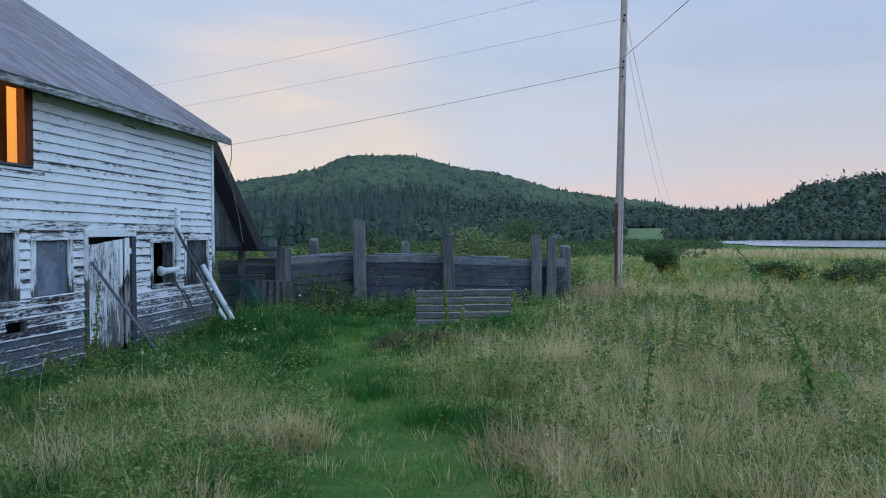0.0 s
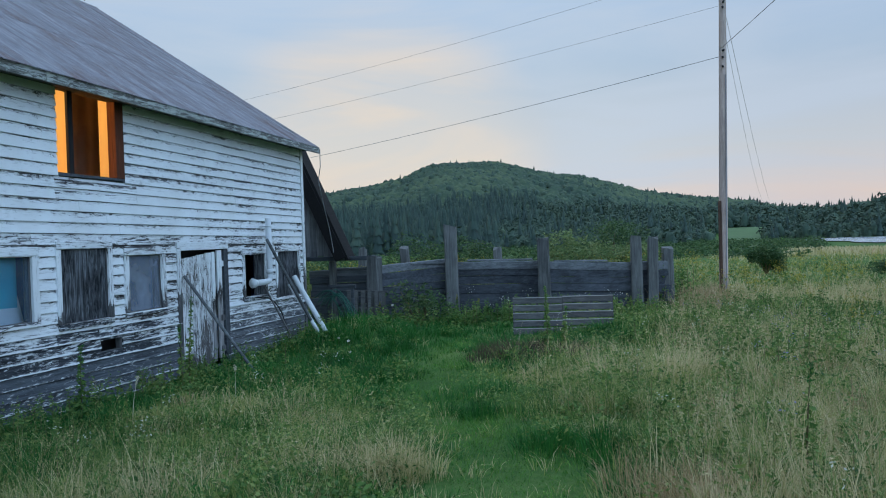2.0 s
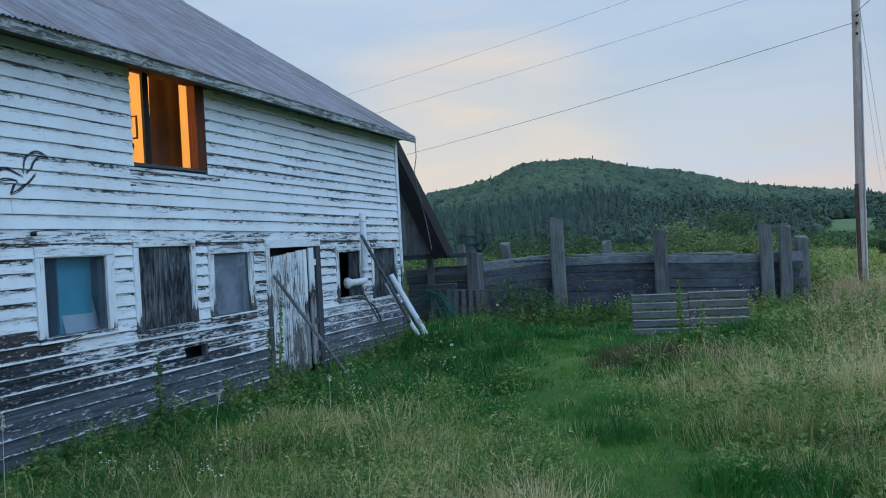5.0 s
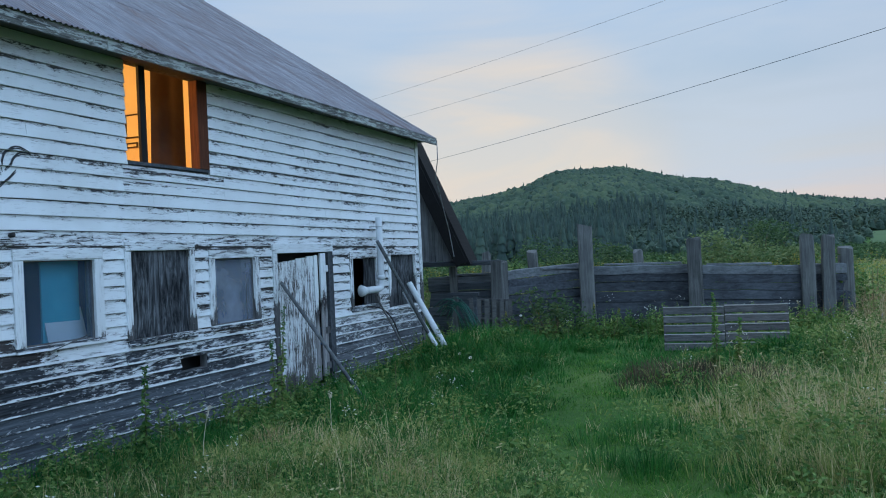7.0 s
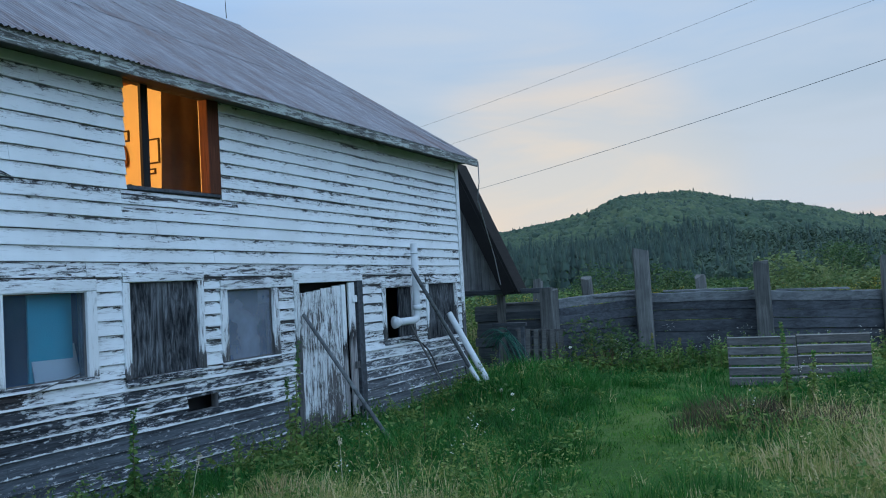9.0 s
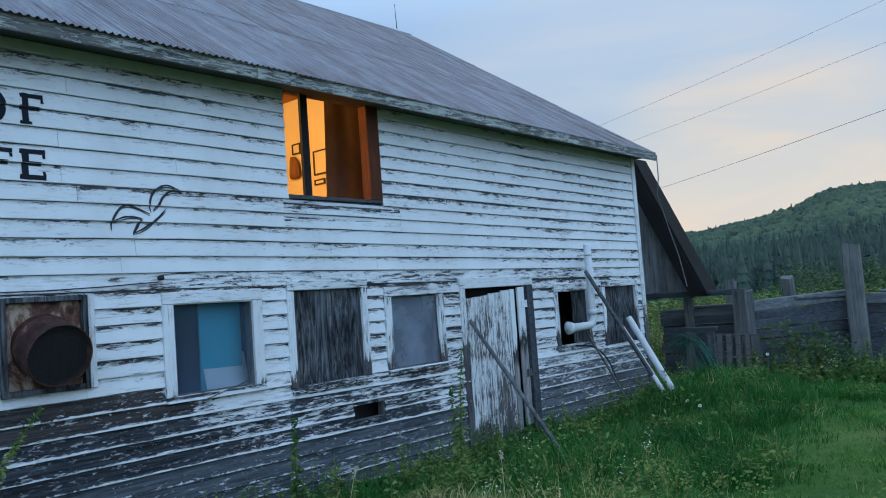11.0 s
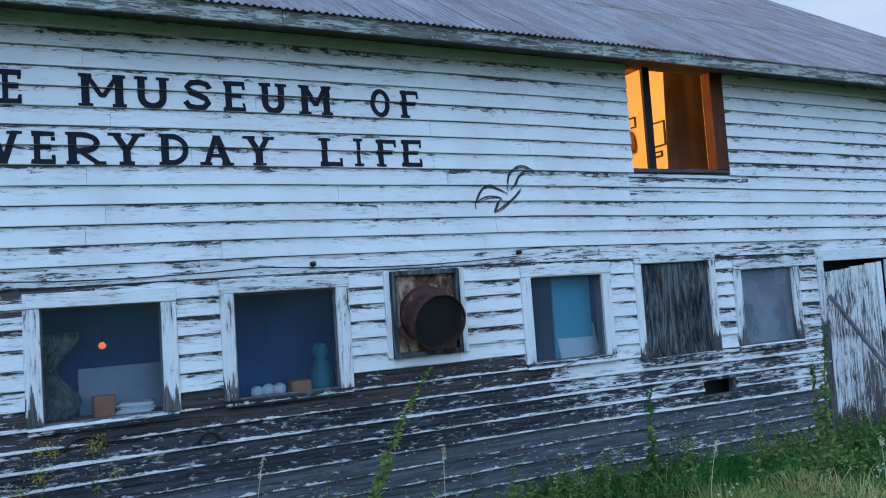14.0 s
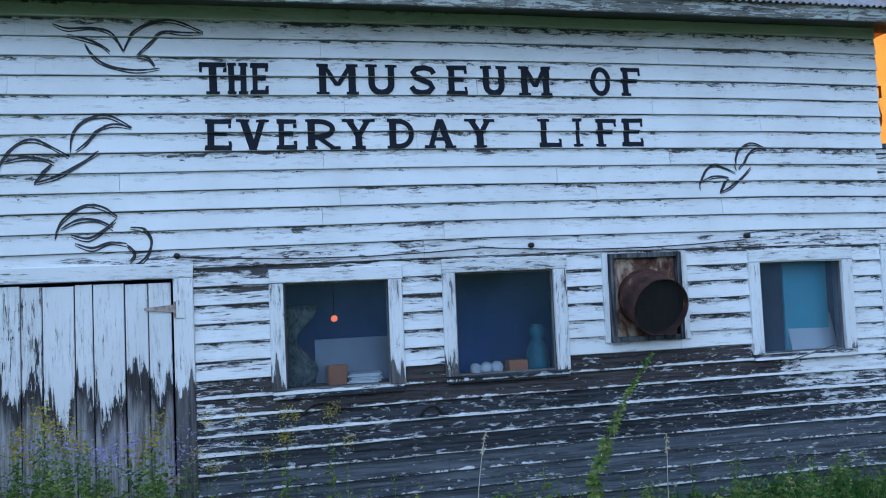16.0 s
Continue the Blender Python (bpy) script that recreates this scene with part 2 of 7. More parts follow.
    faint = k.ramp(k.noise(7.0, (1, 0.4, 1), 5, 0.7), [(0.42, (0.10, 0.105, 0.115)), (0.62, (0.52, 0.53, 0.55))])
    under = k.mix(k.math("MULTIPLY", hold, 0.9), under, faint)
    if edge:
        # paint that lasts as a thin white line on the butt of each board
        last = k.noise(5.0, (1, 0.7, 0.6), 9, 0.78, 0.6, k.rand)
        thin = k.math("ADD", 0.03, k.math("MULTIPLY", k.step(last, 0.42, 0.72), 0.26))
        line = k.math("MULTIPLY", k.math("LESS_THAN", fr, thin), k.step(last, 0.50, 0.53))
        under = k.mix(k.math("MULTIPLY", line, 0.9), under, (0.58, 0.60, 0.62))
    k.colour(k.mix(mask, tone, under))
    k.rough(k.math("ADD", 0.55, k.math("MULTIPLY", mask, 0.3)))
    h = k.math("SUBTRACT", k.math("MULTIPLY", grain, 0.25), mask)
    k.bump(h, 0.5, 0.006)
    return k.m


def plain(name, c, rough=0.7, metal=0.0, var=0.25, scale=6.0, bump=0.1):
    k = Nodes(name, rough, metal, 0.35)
    n = k.noise(scale, (1, 1, 1), 6, 0.6, 0.2, k.rand)
    k.colour(k.mix(k.math("MULTIPLY", k.step(n, 0.3, 0.75), var * 2), c, tuple(v * (1 - var) * 0.6 for v in c)))
    if bump:
        k.bump(n, bump, 0.01)
    return k.m


def leafy(name, stops, rough=0.6, thin=True):
    """Foliage: a colour of its own for each blade or leaf, with patches across the land."""
    k = Nodes(name, rough, 0, 0.25)
    big = k.noise(0.30, (1, 1, 0.2), 4, 0.65)
    patch = k.noise(1.5, (1, 1, 0.2), 3, 0.6)
    v = k.math("ADD", k.math("MULTIPLY", k.island, 0.55), k.math("MULTIPLY", k.math("SUBTRACT", big, 0.40), 1.3))
    v = k.math("ADD", v, k.math("MULTIPLY", k.math("SUBTRACT", patch, 0.45), 1.1))
    col = k.ramp(v, stops)
    k.colour(col)
    if thin:
        tl = k.t.nodes.new("ShaderNodeBsdfTranslucent")
        k.link(col, tl.inputs[0])
        mx = k.t.nodes.new("ShaderNodeMixShader")
        mx.inputs[0].default_value = 0.4
        k.link(k.b.outputs[0], mx.inputs[1])
        k.link(tl.outputs[0], mx.inputs[2])
        k.link(mx.outputs[0], k.t.nodes["Material Output"].inputs[0])
    return k.m


M = {}
# lower edges of the clapboard courses: the boards above the window heads are a little wider
LAP, LAP_LOW, LAP_AT = 0.1733, 0.1670, 1.608
SAG, SAG_N, SAG_S = 0.011, 9.7, 6.3


def sag(y):
    """How far the courses have sunk towards the two ends of the wall."""
    return -SAG * (max(y - SAG_N, 0.0) + max(SAG_S - y, 0.0))


COURSES = [LAP_AT + LAP_LOW * k for k in range(-18, 0)] + [LAP_AT + LAP * k for k in range(0, 15)]
M["paint_up"] = peeling("peeling_white_paint", 0.288, flake=0.34, dash=0.15, dirt=0.3, under_dark=(0.020, 0.020, 0.023), under_light=(0.105, 0.105, 0.112), broad_w=0.38)
M["paint_mid"] = peeling("worn_white_paint", 0.395, dash=0.15, low=True, dirt=0.35, under_dark=(0.014, 0.014, 0.016), under_light=(0.090, 0.086, 0.088), broad_w=0.40)
M["paint_band"] = peeling("bare_band_paint", 0.43, dirt=0.4, under_dark=(0.017, 0.017, 0.019), under_light=(0.10, 0.098, 0.102))
M["paint_half"] = peeling("half_bare_clapboard", 0.42, dirt=0.4, under_dark=(0.008, 0.007, 0.008), under_light=(0.085, 0.075, 0.075), edge=0.24, bald=(6.7, 3.6, 0.26), broad_w=0.5, red=0.16, fleck_at=0.53)
M["paint_low"] = peeling("bare_weathered_clapboard", 0.60, grey=(13.5, 16.5), dirt=0.4, under_dark=(0.003, 0.0035, 0.005), under_light=(0.064, 0.074, 0.090), edge=0.22, bald=(7.0, 3.4, 0.16), broad_w=0.5, red=0.08, fleck_at=0.515)
M["paint_base"] = peeling("grey_foot_clapboard", 0.78, grey=(12.5, 16.0), dirt=0.4, under_dark=(0.020, 0.023, 0.029), under_light=(0.125, 0.145, 0.168), edge=0.13, broad_w=0.4, bald=(7.2, 3.0, 0.08), red=0.02, fleck_at=0.53)
M["trim"] = peeling("trim_paint", 0.375, along="z", dirt=0.25, wear=0.56)
M["trim_y"] = peeling("trim_paint_level", 0.375, along="y", dirt=0.2)
M["door_paint"] = peeling("door_paint", 0.53, along="z", wear=-0.75, dirt=0.4, under_dark=(0.02, 0.019, 0.02), under_light=(0.17, 0.16, 0.155), red=0.15)
M["door_white"] = peeling("door_white_paint", 0.31, along="z", dirt=0.35, wear=0.58, under_dark=(0.09, 0.088, 0.09), under_light=(0.46, 0.45, 0.46), black=True)
M["fascia"] = peeling("fascia_paint", 0.58, along="y", paint=(0.40, 0.44, 0.41), under_light=(0.26, 0.26, 0.24))
M["soffit"] = plain("soffit_wood", (0.108, 0.106, 0.110), 0.8, 0, 0.3, 3.0)
M["barnwood"] = wood("dark_barnwood", (0.006, 0.006, 0.008), (0.20, 0.20, 0.205), "z", 0.85, 4.0)
M["darkwood"] = wood("black_timber", (0.006, 0.008, 0.011), (0.092, 0.100, 0.115), "x", 0.85, 5.0)
M["beam"] = wood("weathered_timber", (0.014, 0.016, 0.020), (0.19, 0.20, 0.21), "x", 0.85, 5.0)
M["post"] = wood("grey_post", (0.010, 0.011, 0.013), (0.17, 0.172, 0.168), "z", 0.85, 6.0)
M["slat"] = wood("pallet_slat", (0.028, 0.028, 0.030), (0.145, 0.142, 0.14), "x")
M["plywood"] = figured("weathered_plywood", (0.006, 0.007, 0.010), (0.150, 0.160, 0.175))
M["pole"] = wood("pole_wood", (0.21, 0.150, 0.130), (0.52, 0.41, 0.36), "z")
M["pole_dark"] = wood("pole_rot", (0.02, 0.016, 0.014), (0.14, 0.08, 0.055), "z")
M["pvc"] = plain("white_plastic_pipe", (0.56, 0.58, 0.60), 0.55, 0, 0.18, 3.0, 0.02)
M["iron"] = plain("dark_iron", (0.05, 0.05, 0.055), 0.6, 0.4, 0.4, 12)
# black rubber, and the sheets that stand for unlit insides
M["black"] = plain("black_rubber_and_gloom", (0.015, 0.015, 0.016), 0.6, 0, 0.2)
M["paintblack"] = plain("black_lettering_paint", (0.009, 0.012, 0.022), 0.95, 0, 0.3, 25, 0.1)
M["strokes"] = plain("thin_black_paint", (0.045, 0.047, 0.056), 0.8, 0, 0.5, 20, 0.1)
M["hose"] = plain("green_hose", (0.010, 0.085, 0.060), 0.4, 0, 0.2)
M["wire"] = plain("wire_grey", (0.24, 0.24, 0.26), 0.6, 0, 0.1, 6, 0)
M["teal"] = plain("teal_panel", (0.08, 0.46, 0.56), 0.5, 0, 0.2, 2)
M["glaze"] = plain("dull_teal_glaze", (0.045, 0.22, 0.27), 0.5, 0, 0.3, 4)
M["navy"] = plain("sky_tinted_inner_wall", (0.045, 0.135, 0.36), 0.8, 0, 0.4, 1.0)
M["card"] = plain("white_card", (0.84, 0.84, 0.82), 0.7, 0, 0.1, 3)
M["orangebox"] = plain("orange_cardboard", (0.55, 0.20, 0.08), 0.8, 0, 0.3, 5)
M["plaster"] = plain("warm_plaster", (0.80, 0.66, 0.44), 0.9, 0, 0.12, 1.2, 0.05)
M["innerwood"] = wood("inner_wood", (0.10, 0.045, 0.02), (0.36, 0.17, 0.08), "z")
M["brass"] = plain("rusty_hinge", (0.46, 0.37, 0.33), 0.7, 0.2, 0.5, 30)


def rust():
    k = Nodes("rusted_duct_metal", 0.7, 0.3, 0.4)
    n = k.noise(7, (1, 1, 1), 8, 0.65, 0.4)
    f = k.noise(60, (1, 1, 1), 4, 0.6)
    v = k.math("ADD", k.math("MULTIPLY", n, 0.8), k.math("MULTIPLY", f, 0.2))
    k.colour(k.ramp(v, [(0.34, (0.012, 0.006, 0.008)), (0.47, (0.045, 0.018, 0.016)), (0.60, (0.10, 0.042, 0.032)), (0.70, (0.30, 0.21, 0.18))]))
    k.bump(v, 0.3, 0.01)
    return k.m


def rust_plate():
    k = Nodes("rusted_cream_plate", 0.7, 0.1, 0.3)
    n = k.noise(4, (1, 1, 0.6), 8, 0.65, 0.4)
    k.colour(k.ramp(n, [(0.42, (0.035, 0.015, 0.012)), (0.50, (0.12, 0.055, 0.038)), (0.56, (0.30, 0.22, 0.16)), (0.70, (0.50, 0.46, 0.40))]))
    k.bump(n, 0.2, 0.01)
    return k.m


def roof_metal():
    k = Nodes("old_galvanised_roofing", 0.5, 0.35, 0.4)
    n = k.noise(0.8, (1, 2.2, 1), 7, 0.65, 0.4, k.rand)
    f = k.noise(9, (0.22, 2.6, 0.22), 8, 0.75, 0.3)
    v = k.math("ADD", k.math("ADD", k.math("MULTIPLY", n, 0.50), k.math("MULTIPLY", f, 0.50)), k.math("MULTIPLY", k.rand, 0.05))
    k.colour(k.ramp(v, [(0.37, (0.06, 0.035, 0.038)), (0.44, (0.105, 0.08, 0.09)), (0.50, (0.145, 0.138, 0.16)), (0.56, (0.185, 0.188, 0.215)), (0.66, (0.28, 0.28, 0.305))]))
    k.rough(k.step(v, -0.2, 1.1))
    k.bump(f, 0.15, 0.01)
    return k.m


def glass(name, dust, sky_film=(0.23, 0.33, 0.48)):
    m = bpy.data.materials.new(name)
    m.use_nodes = True
    t = m.node_tree
    t.nodes.clear()
    out = t.nodes.new("ShaderNodeOutputMaterial")
    fr = t.nodes.new("ShaderNodeFresnel")
    fr.inputs[0].default_value = 1.45
    # pane tint and dust film have the blue of the sky's light mixed in
    tr = t.nodes.new("ShaderNodeBsdfTransparent")
    tr.inputs[0].default_value = (0.78, 0.87, 0.96, 1)
    gl = t.nodes.new("ShaderNodeBsdfGlossy")
    gl.inputs["Roughness"].default_value = 0.05
    df = t.nodes.new("ShaderNodeBsdfDiffuse")
    df.inputs[0].default_value = (*sky_film, 1)
    nz = t.nodes.new("ShaderNodeTexNoise")
    nz.inputs["Scale"].default_value = 2.4
    nz.inputs["Detail"].default_value = 6
    gm = t.nodes.new("ShaderNodeNewGeometry")
    t.links.new(gm.outputs["Position"], nz.inputs["Vector"])
    mr = t.nodes.new("ShaderNodeMapRange")
    mr.inputs[1].default_value, mr.inputs[2].default_value = 0.3, 0.75
    mr.inputs[3].default_value, mr.inputs[4].default_value = dust * 0.6, min(1, dust * 1.5)
    t.links.new(nz.outputs[0], mr.inputs[0])
    m1 = t.nodes.new("ShaderNodeMixShader")
    m2 = t.nodes.new("ShaderNodeMixShader")
    t.links.new(mr.outputs[0], m1.inputs[0])
    t.links.new(tr.outputs[0], m1.inputs[1])
    t.links.new(df.outputs[0], m1.inputs[2])
    t.links.new(fr.outputs[0], m2.inputs[0])
    t.links.new(m1.outputs[0], m2.inputs[1])
    t.links.new(gl.outputs[0], m2.inputs[2])
    t.links.new(m2.outputs[0], out.inputs[0])
    return m


def glow(name, c, s):
    m = bpy.data.materials.new(name)
    m.use_nodes = True
    b = m.node_tree.nodes["Principled BSDF"]
    b.inputs["Emission Color"].default_value = (*c, 1)
    b.inputs["Emission Strength"].default_value = s
    return m


M["rust"], M["plate"], M["roof"] = rust(), rust_plate(), roof_metal()
M["hazy"] = glass("hazy_window_glass", 0.13)
M["glass"], M["dusty"] = glass("old_window_glass", 0.055), glass("fogged_window_glass", 0.5, (0.27, 0.31, 0.39))
M["bulb"] = glow("orange_lamp_glow", (1.0, 0.16, 0.03), 0.9)
M["grass"] = leafy("meadow_grass", [(0.05, (0.052, 0.120, 0.026)), (0.34, (0.150, 0.242, 0.057)), (0.62, (0.335, 0.35, 0.110)), (1.0, (0.58, 0.46, 0.23))])
M["dry"] = leafy("dry_seed_grass", [(0.05, (0.27, 0.26, 0.10)), (0.4, (0.50, 0.42, 0.21)), (0.7, (0.66, 0.55, 0.33)), (0.95, (0.52, 0.36, 0.21))])
M["lush"] = leafy("lush_grass", [(0.05, (0.010, 0.066, 0.012)), (0.45, (0.030, 0.135, 0.022)), (0.9, (0.078, 0.220, 0.042))])
M["short"] = leafy("mown_grass", [(0.05, (0.030, 0.112, 0.014)), (0.42, (0.078, 0.205, 0.026)), (0.95, (0.185, 0.32, 0.060))])
M["russet"] = leafy("russet_dry_grass", [(0.05, (0.22, 0.16, 0.08)), (0.45, (0.38, 0.27, 0.14)), (0.9, (0.55, 0.44, 0.27))])
M["thatch"] = leafy("dark_brown_thatch", [(0.05, (0.030, 0.022, 0.018)), (0.5, (0.085, 0.065, 0.045)), (0.95, (0.16, 0.14, 0.08))])
M["willow"] = leafy("willow_leaves", [(0.05, (0.07, 0.11, 0.04)), (0.5, (0.14, 0.20, 0.07)), (0.95, (0.25, 0.28, 0.12))])
M["weed"] = leafy("weed_leaves", [(0.05, (0.040, 0.100, 0.024)), (0.5, (0.125, 0.215, 0.052)), (0.95, (0.34, 0.37, 0.12))])
M["bush"] = leafy("bush_leaves", [(0.05, (0.030, 0.064, 0.026)), (0.5, (0.060, 0.112, 0.040)), (0.95, (0.135, 0.175, 0.064))])
M["gold"] = leafy("goldenrod_flowers", [(0.1, (0.27, 0.22, 0.03)), (0.9, (0.46, 0.38, 0.07))])
M["aster"] = leafy("aster_flowers", [(0.1, (0.22, 0.20, 0.42)), (0.9, (0.40, 0.36, 0.60))])
M["whitefl"] = leafy("white_flowers", [(0.1, (0.62, 0.62, 0.56)), (0.9, (0.8, 0.8, 0.74))])
M["stem"] = leafy("stems", [(0.1, (0.06, 0.08, 0.03)), (0.9, (0.22, 0.17, 0.10))])
# the far woods' leaf colours have the blue of distance haze mixed in
M["forest"] = leafy("leafy_woods", [(0.05, (0.034, 0.058, 0.045)), (0.45, (0.054, 0.084, 0.058)), (0.95, (0.088, 0.116, 0.068))], 0.9, False)
M["conifer"] = leafy("dark_conifers", [(0.05, (0.026, 0.044, 0.039)), (0.5, (0.041, 0.067, 0.053)), (0.95, (0.066, 0.094, 0.064))], 0.85, False)


def canopy_leaves():
    k = Nodes("canopy_leaves", 0.9, 0, 0.1)
    a = k.noise(0.011, (1, 1, 1), 4, 0.6, 0.4)
    b = k.noise(0.16, (1, 1, 1), 4, 0.7)
    v = k.math("ADD", k.math("MULTIPLY", a, 0.6), k.math("MULTIPLY", b, 0.4))
    # canopy greens shifted towards the bluish grey of distance haze
    k.colour(k.ramp(v, [(0.36, (0.034, 0.056, 0.043)), (0.47, (0.056, 0.085, 0.056)), (0.56, (0.084, 0.114, 0.064)), (0.68, (0.115, 0.140, 0.072))]))
    k.bump(b, 0.6, 1.2)
    return k.m


M["canopy"] = canopy_leaves()


def soil():
    k = Nodes("grassy_ground", 0.95, 0, 0.15)
    a = k.noise(0.12, (1, 1, 0.1), 6, 0.62, 0.3)
    b = k.noise(9, (1, 1, 1), 8, 0.7)
    v = k.math("ADD", k.math("MULTIPLY", a, 0.7), k.math("MULTIPLY", b, 0.3))
    k.colour(k.ramp(v, [(0.34, (0.022, 0.064, 0.013)), (0.46, (0.044, 0.105, 0.020)), (0.55, (0.085, 0.145, 0.036)), (0.68, (0.19, 0.195, 0.075))]))
    k.bump(b, 0.7, 0.08)
    return k.m


def lake():
    k = Nodes("still_water", 0.16, 0, 1.0)
    # pale base colour holds the bright sky that the water would mirror
    k.colour((0.38, 0.40, 0.43))
    k.bump(k.noise(0.9, (1, 1, 1), 4, 0.6), 0.6, 0.5)
    return k.m


M["soil"], M["lake"] = soil(), lake()
M["field"] = plain("mown_field", (0.08, 0.15, 0.05), 0.9, 0, 0.3, 0.05, 0)


# ---- mesh helpers ----
def put(name, mesh, mat, parent=None, label=""):
    ob = new(name, mesh)
    if mat is not None and not mesh.materials:
        mesh.materials.append(mat)
    if parent is not None:
        ob.parent = parent
    return tagged(ob, label) if label else ob


def part(name, bm, mat, parent=None, label="", smooth=False):
    me = bpy.data.meshes.new(name)
    if smooth:
        for f in bm.faces:
            f.smooth = True
    bm.normal_update()
    bm.to_mesh(me)
    bm.free()
    return put(name, me, mat, parent, label)


def arrays(name, verts, faces, mat, parent=None, label="", smooth=False):
    """A mesh from arrays of places and triangles."""
    me = bpy.data.meshes.new(name)
    verts, faces = np.asarray(verts, np.float32), np.asarray(faces, np.int32)
    n = faces.shape[1]
    me.vertices.add(len(verts))
    me.vertices.foreach_set("co", verts.ravel())
    me.loops.add(faces.size)
    me.loops.foreach_set("vertex_index", faces.ravel())
    me.polygons.add(len(faces))
    me.polygons.foreach_set("loop_start", np.arange(0, faces.size, n, dtype=np.int32))
    if smooth:
        me.polygons.foreach_set("use_smooth", np.ones(len(faces), bool))
    me.update(calc_edges=True)
    return put(name, me, mat, parent, label)


def box(bm, x0, x1, y0, y1, z0, z1, wob=0.0, m=None, rng=random):
    """A box; wob: how far its corners stray."""
    vs = []
    for x in (x0, x1):
        for y in (y0, y1):
            for z in (z0, z1):
                p = Vector((x + rng.uniform(-wob, wob), y + rng.uniform(-wob, wob), z + rng.uniform(-wob, wob)))
                vs.append(bm.verts.new(m @ p if m else p))
    for q in ((0, 1, 3, 2), (4, 6, 7, 5), (0, 4, 5, 1), (2, 3, 7, 6), (0, 2, 6, 4), (1, 5, 7, 3)):
        bm.faces.new([vs[i] for i in q])
    return bm


def bevelled(bm, w=0.01):
    bmesh.ops.recalc_face_normals(bm, faces=bm.faces)
    bmesh.ops.bevel(bm, geom=bm.edges[:], offset=w, segments=1, affect="EDGES", clamp_overlap=True)
    return bm


def slab(name, x0, x1, y0, y1, z0, z1, mat, parent=None, label="", wob=0.004, bev=0.006):
    bm = box(bmesh.new(), x0, x1, y0, y1, z0, z1, wob)
    bevelled(bm, bev)
    return part(name, bm, mat, parent, label)


def tube(pts, r, sides=8, caps=True, bm=None):
    """A tube along points; r: one radius or one for each point."""
    bm = bm or bmesh.new()
    pts = [Vector(p) for p in pts]
    rs = r if isinstance(r, (list, tuple)) else [r] * len(pts)
    rings = []
    up = None
    for i, p in enumerate(pts):
        d = (pts[min(i + 1, len(pts) - 1)] - pts[max(i - 1, 0)]).normalized()
        if up is None:
            up = d.orthogonal().normalized()
        up = (up - d * up.dot(d)).normalized()
        side = d.cross(up)
        rings.append([bm.verts.new(p + (up * math.cos(a) + side * math.sin(a)) * rs[i]) for a in (2 * math.pi * k / sides for k in range(sides))])
    for a, b in zip(rings, rings[1:]):
        for k in range(sides):
            bm.faces.new((a[k], a[(k + 1) % sides], b[(k + 1) % sides], b[k]))
    if caps:
        bm.faces.new(rings[0][::-1])
        bm.faces.new(rings[-1])
    return bm


def empty(name, at, label="", category="", group="", kind=""):
    ob = new(name)
    ob.location = at
    return tagged(ob, label, category, group, kind)


def under(ob, parent):
    """Hang ob below parent and keep it where it stands."""
    ob.parent = parent
    ob.matrix_parent_inverse = Matrix.Translation(parent.location).inverted()
    return ob


def sm(a, b, v):
    t = np.clip((v - a) / (b - a), 0, 1)
    return t * t * (3 - 2 * t)


# ---- ground, water and hills ----
HILL = [(-180, 2.0), (-60, 2.6), (-34, 3.2), (-22.1, 3.55), (-20.1, 3.8), (-16.6, 4.35), (-14.6, 5.25), (-13.4, 5.42), (-9.8, 5.3), (-6.9, 4.66),
        (-4.1, 4.28), (0.4, 3.12), (3.6, 2.62), (7.4, 2.3), (9.7, 1.75), (11.9, 1.5), (14, 1.7), (180, 2.0)]
NEAR_HILL = [(-180, 0), (12.6, 0.0), (15.1, 2.1), (16.8, 3.2), (21.6, 3.9), (30, 4.2), (60, 3.0), (110, 0), (180, 0)]


def gz(x, y):
    """The height of the ground."""
    x, y = np.asarray(x, float), np.asarray(y, float)
    d = 0.055 * np.maximum(y, 0) + 0.09 * np.maximum(-x - 1, 0)
    z = -1.08 * np.tanh(d / 0.95)
    z = z + 0.42 * np.exp(-((x + 7.2) ** 2 / 2.2 + (y - 19.6) ** 2 / 3.5))
    r = np.hypot(x, y)
    az = np.degrees(np.arctan2(x, y))
    z = z - 1.9 * sm(45, 170, r)
    z = z + 0.07 * np.sin(x * 0.9 + 1.3) * np.sin(y * 0.7) * sm(2, 6, r) * (1 - sm(40, 80, r))
    far = np.interp(az, [p[0] for p in HILL], [p[1] for p in HILL])
    far = far + 0.22 * sm(-34, -22, az) * (1 - sm(-3, 3, az))
    near = np.interp(az, [p[0] for p in NEAR_HILL], [p[1] for p in NEAR_HILL])
    z = z + 5.0 * sm(330, 430, r)
    z = z + (np.tan(np.radians(far)) * 1100 - 14) * sm(430, 1100, r)
    z = z + np.maximum(np.tan(np.radians(near)) * 480 - 12, 0) * sm(330, 480, r) * (1 - sm(520, 800, r))
    lump = np.sin(x * 0.013 + 1) * np.sin(y * 0.011 + 2) * 7 + np.sin(x * 0.031) * np.sin(y * 0.027 + 1) * 3
    return z + lump * sm(500, 700, r) * (1 - sm(950, 1080, r))


def axis(lim):
    a = list(np.arange(0, 36, 0.6)) + list(np.arange(36, 80, 2.5)) + list(np.arange(80, 320, 12)) + list(np.arange(320, 1300, 26)) + [1400, 1700, 2200, 3000]
    a = [v for v in a if v <= lim]
    return np.array([-v for v in a[:0:-1]] + a)


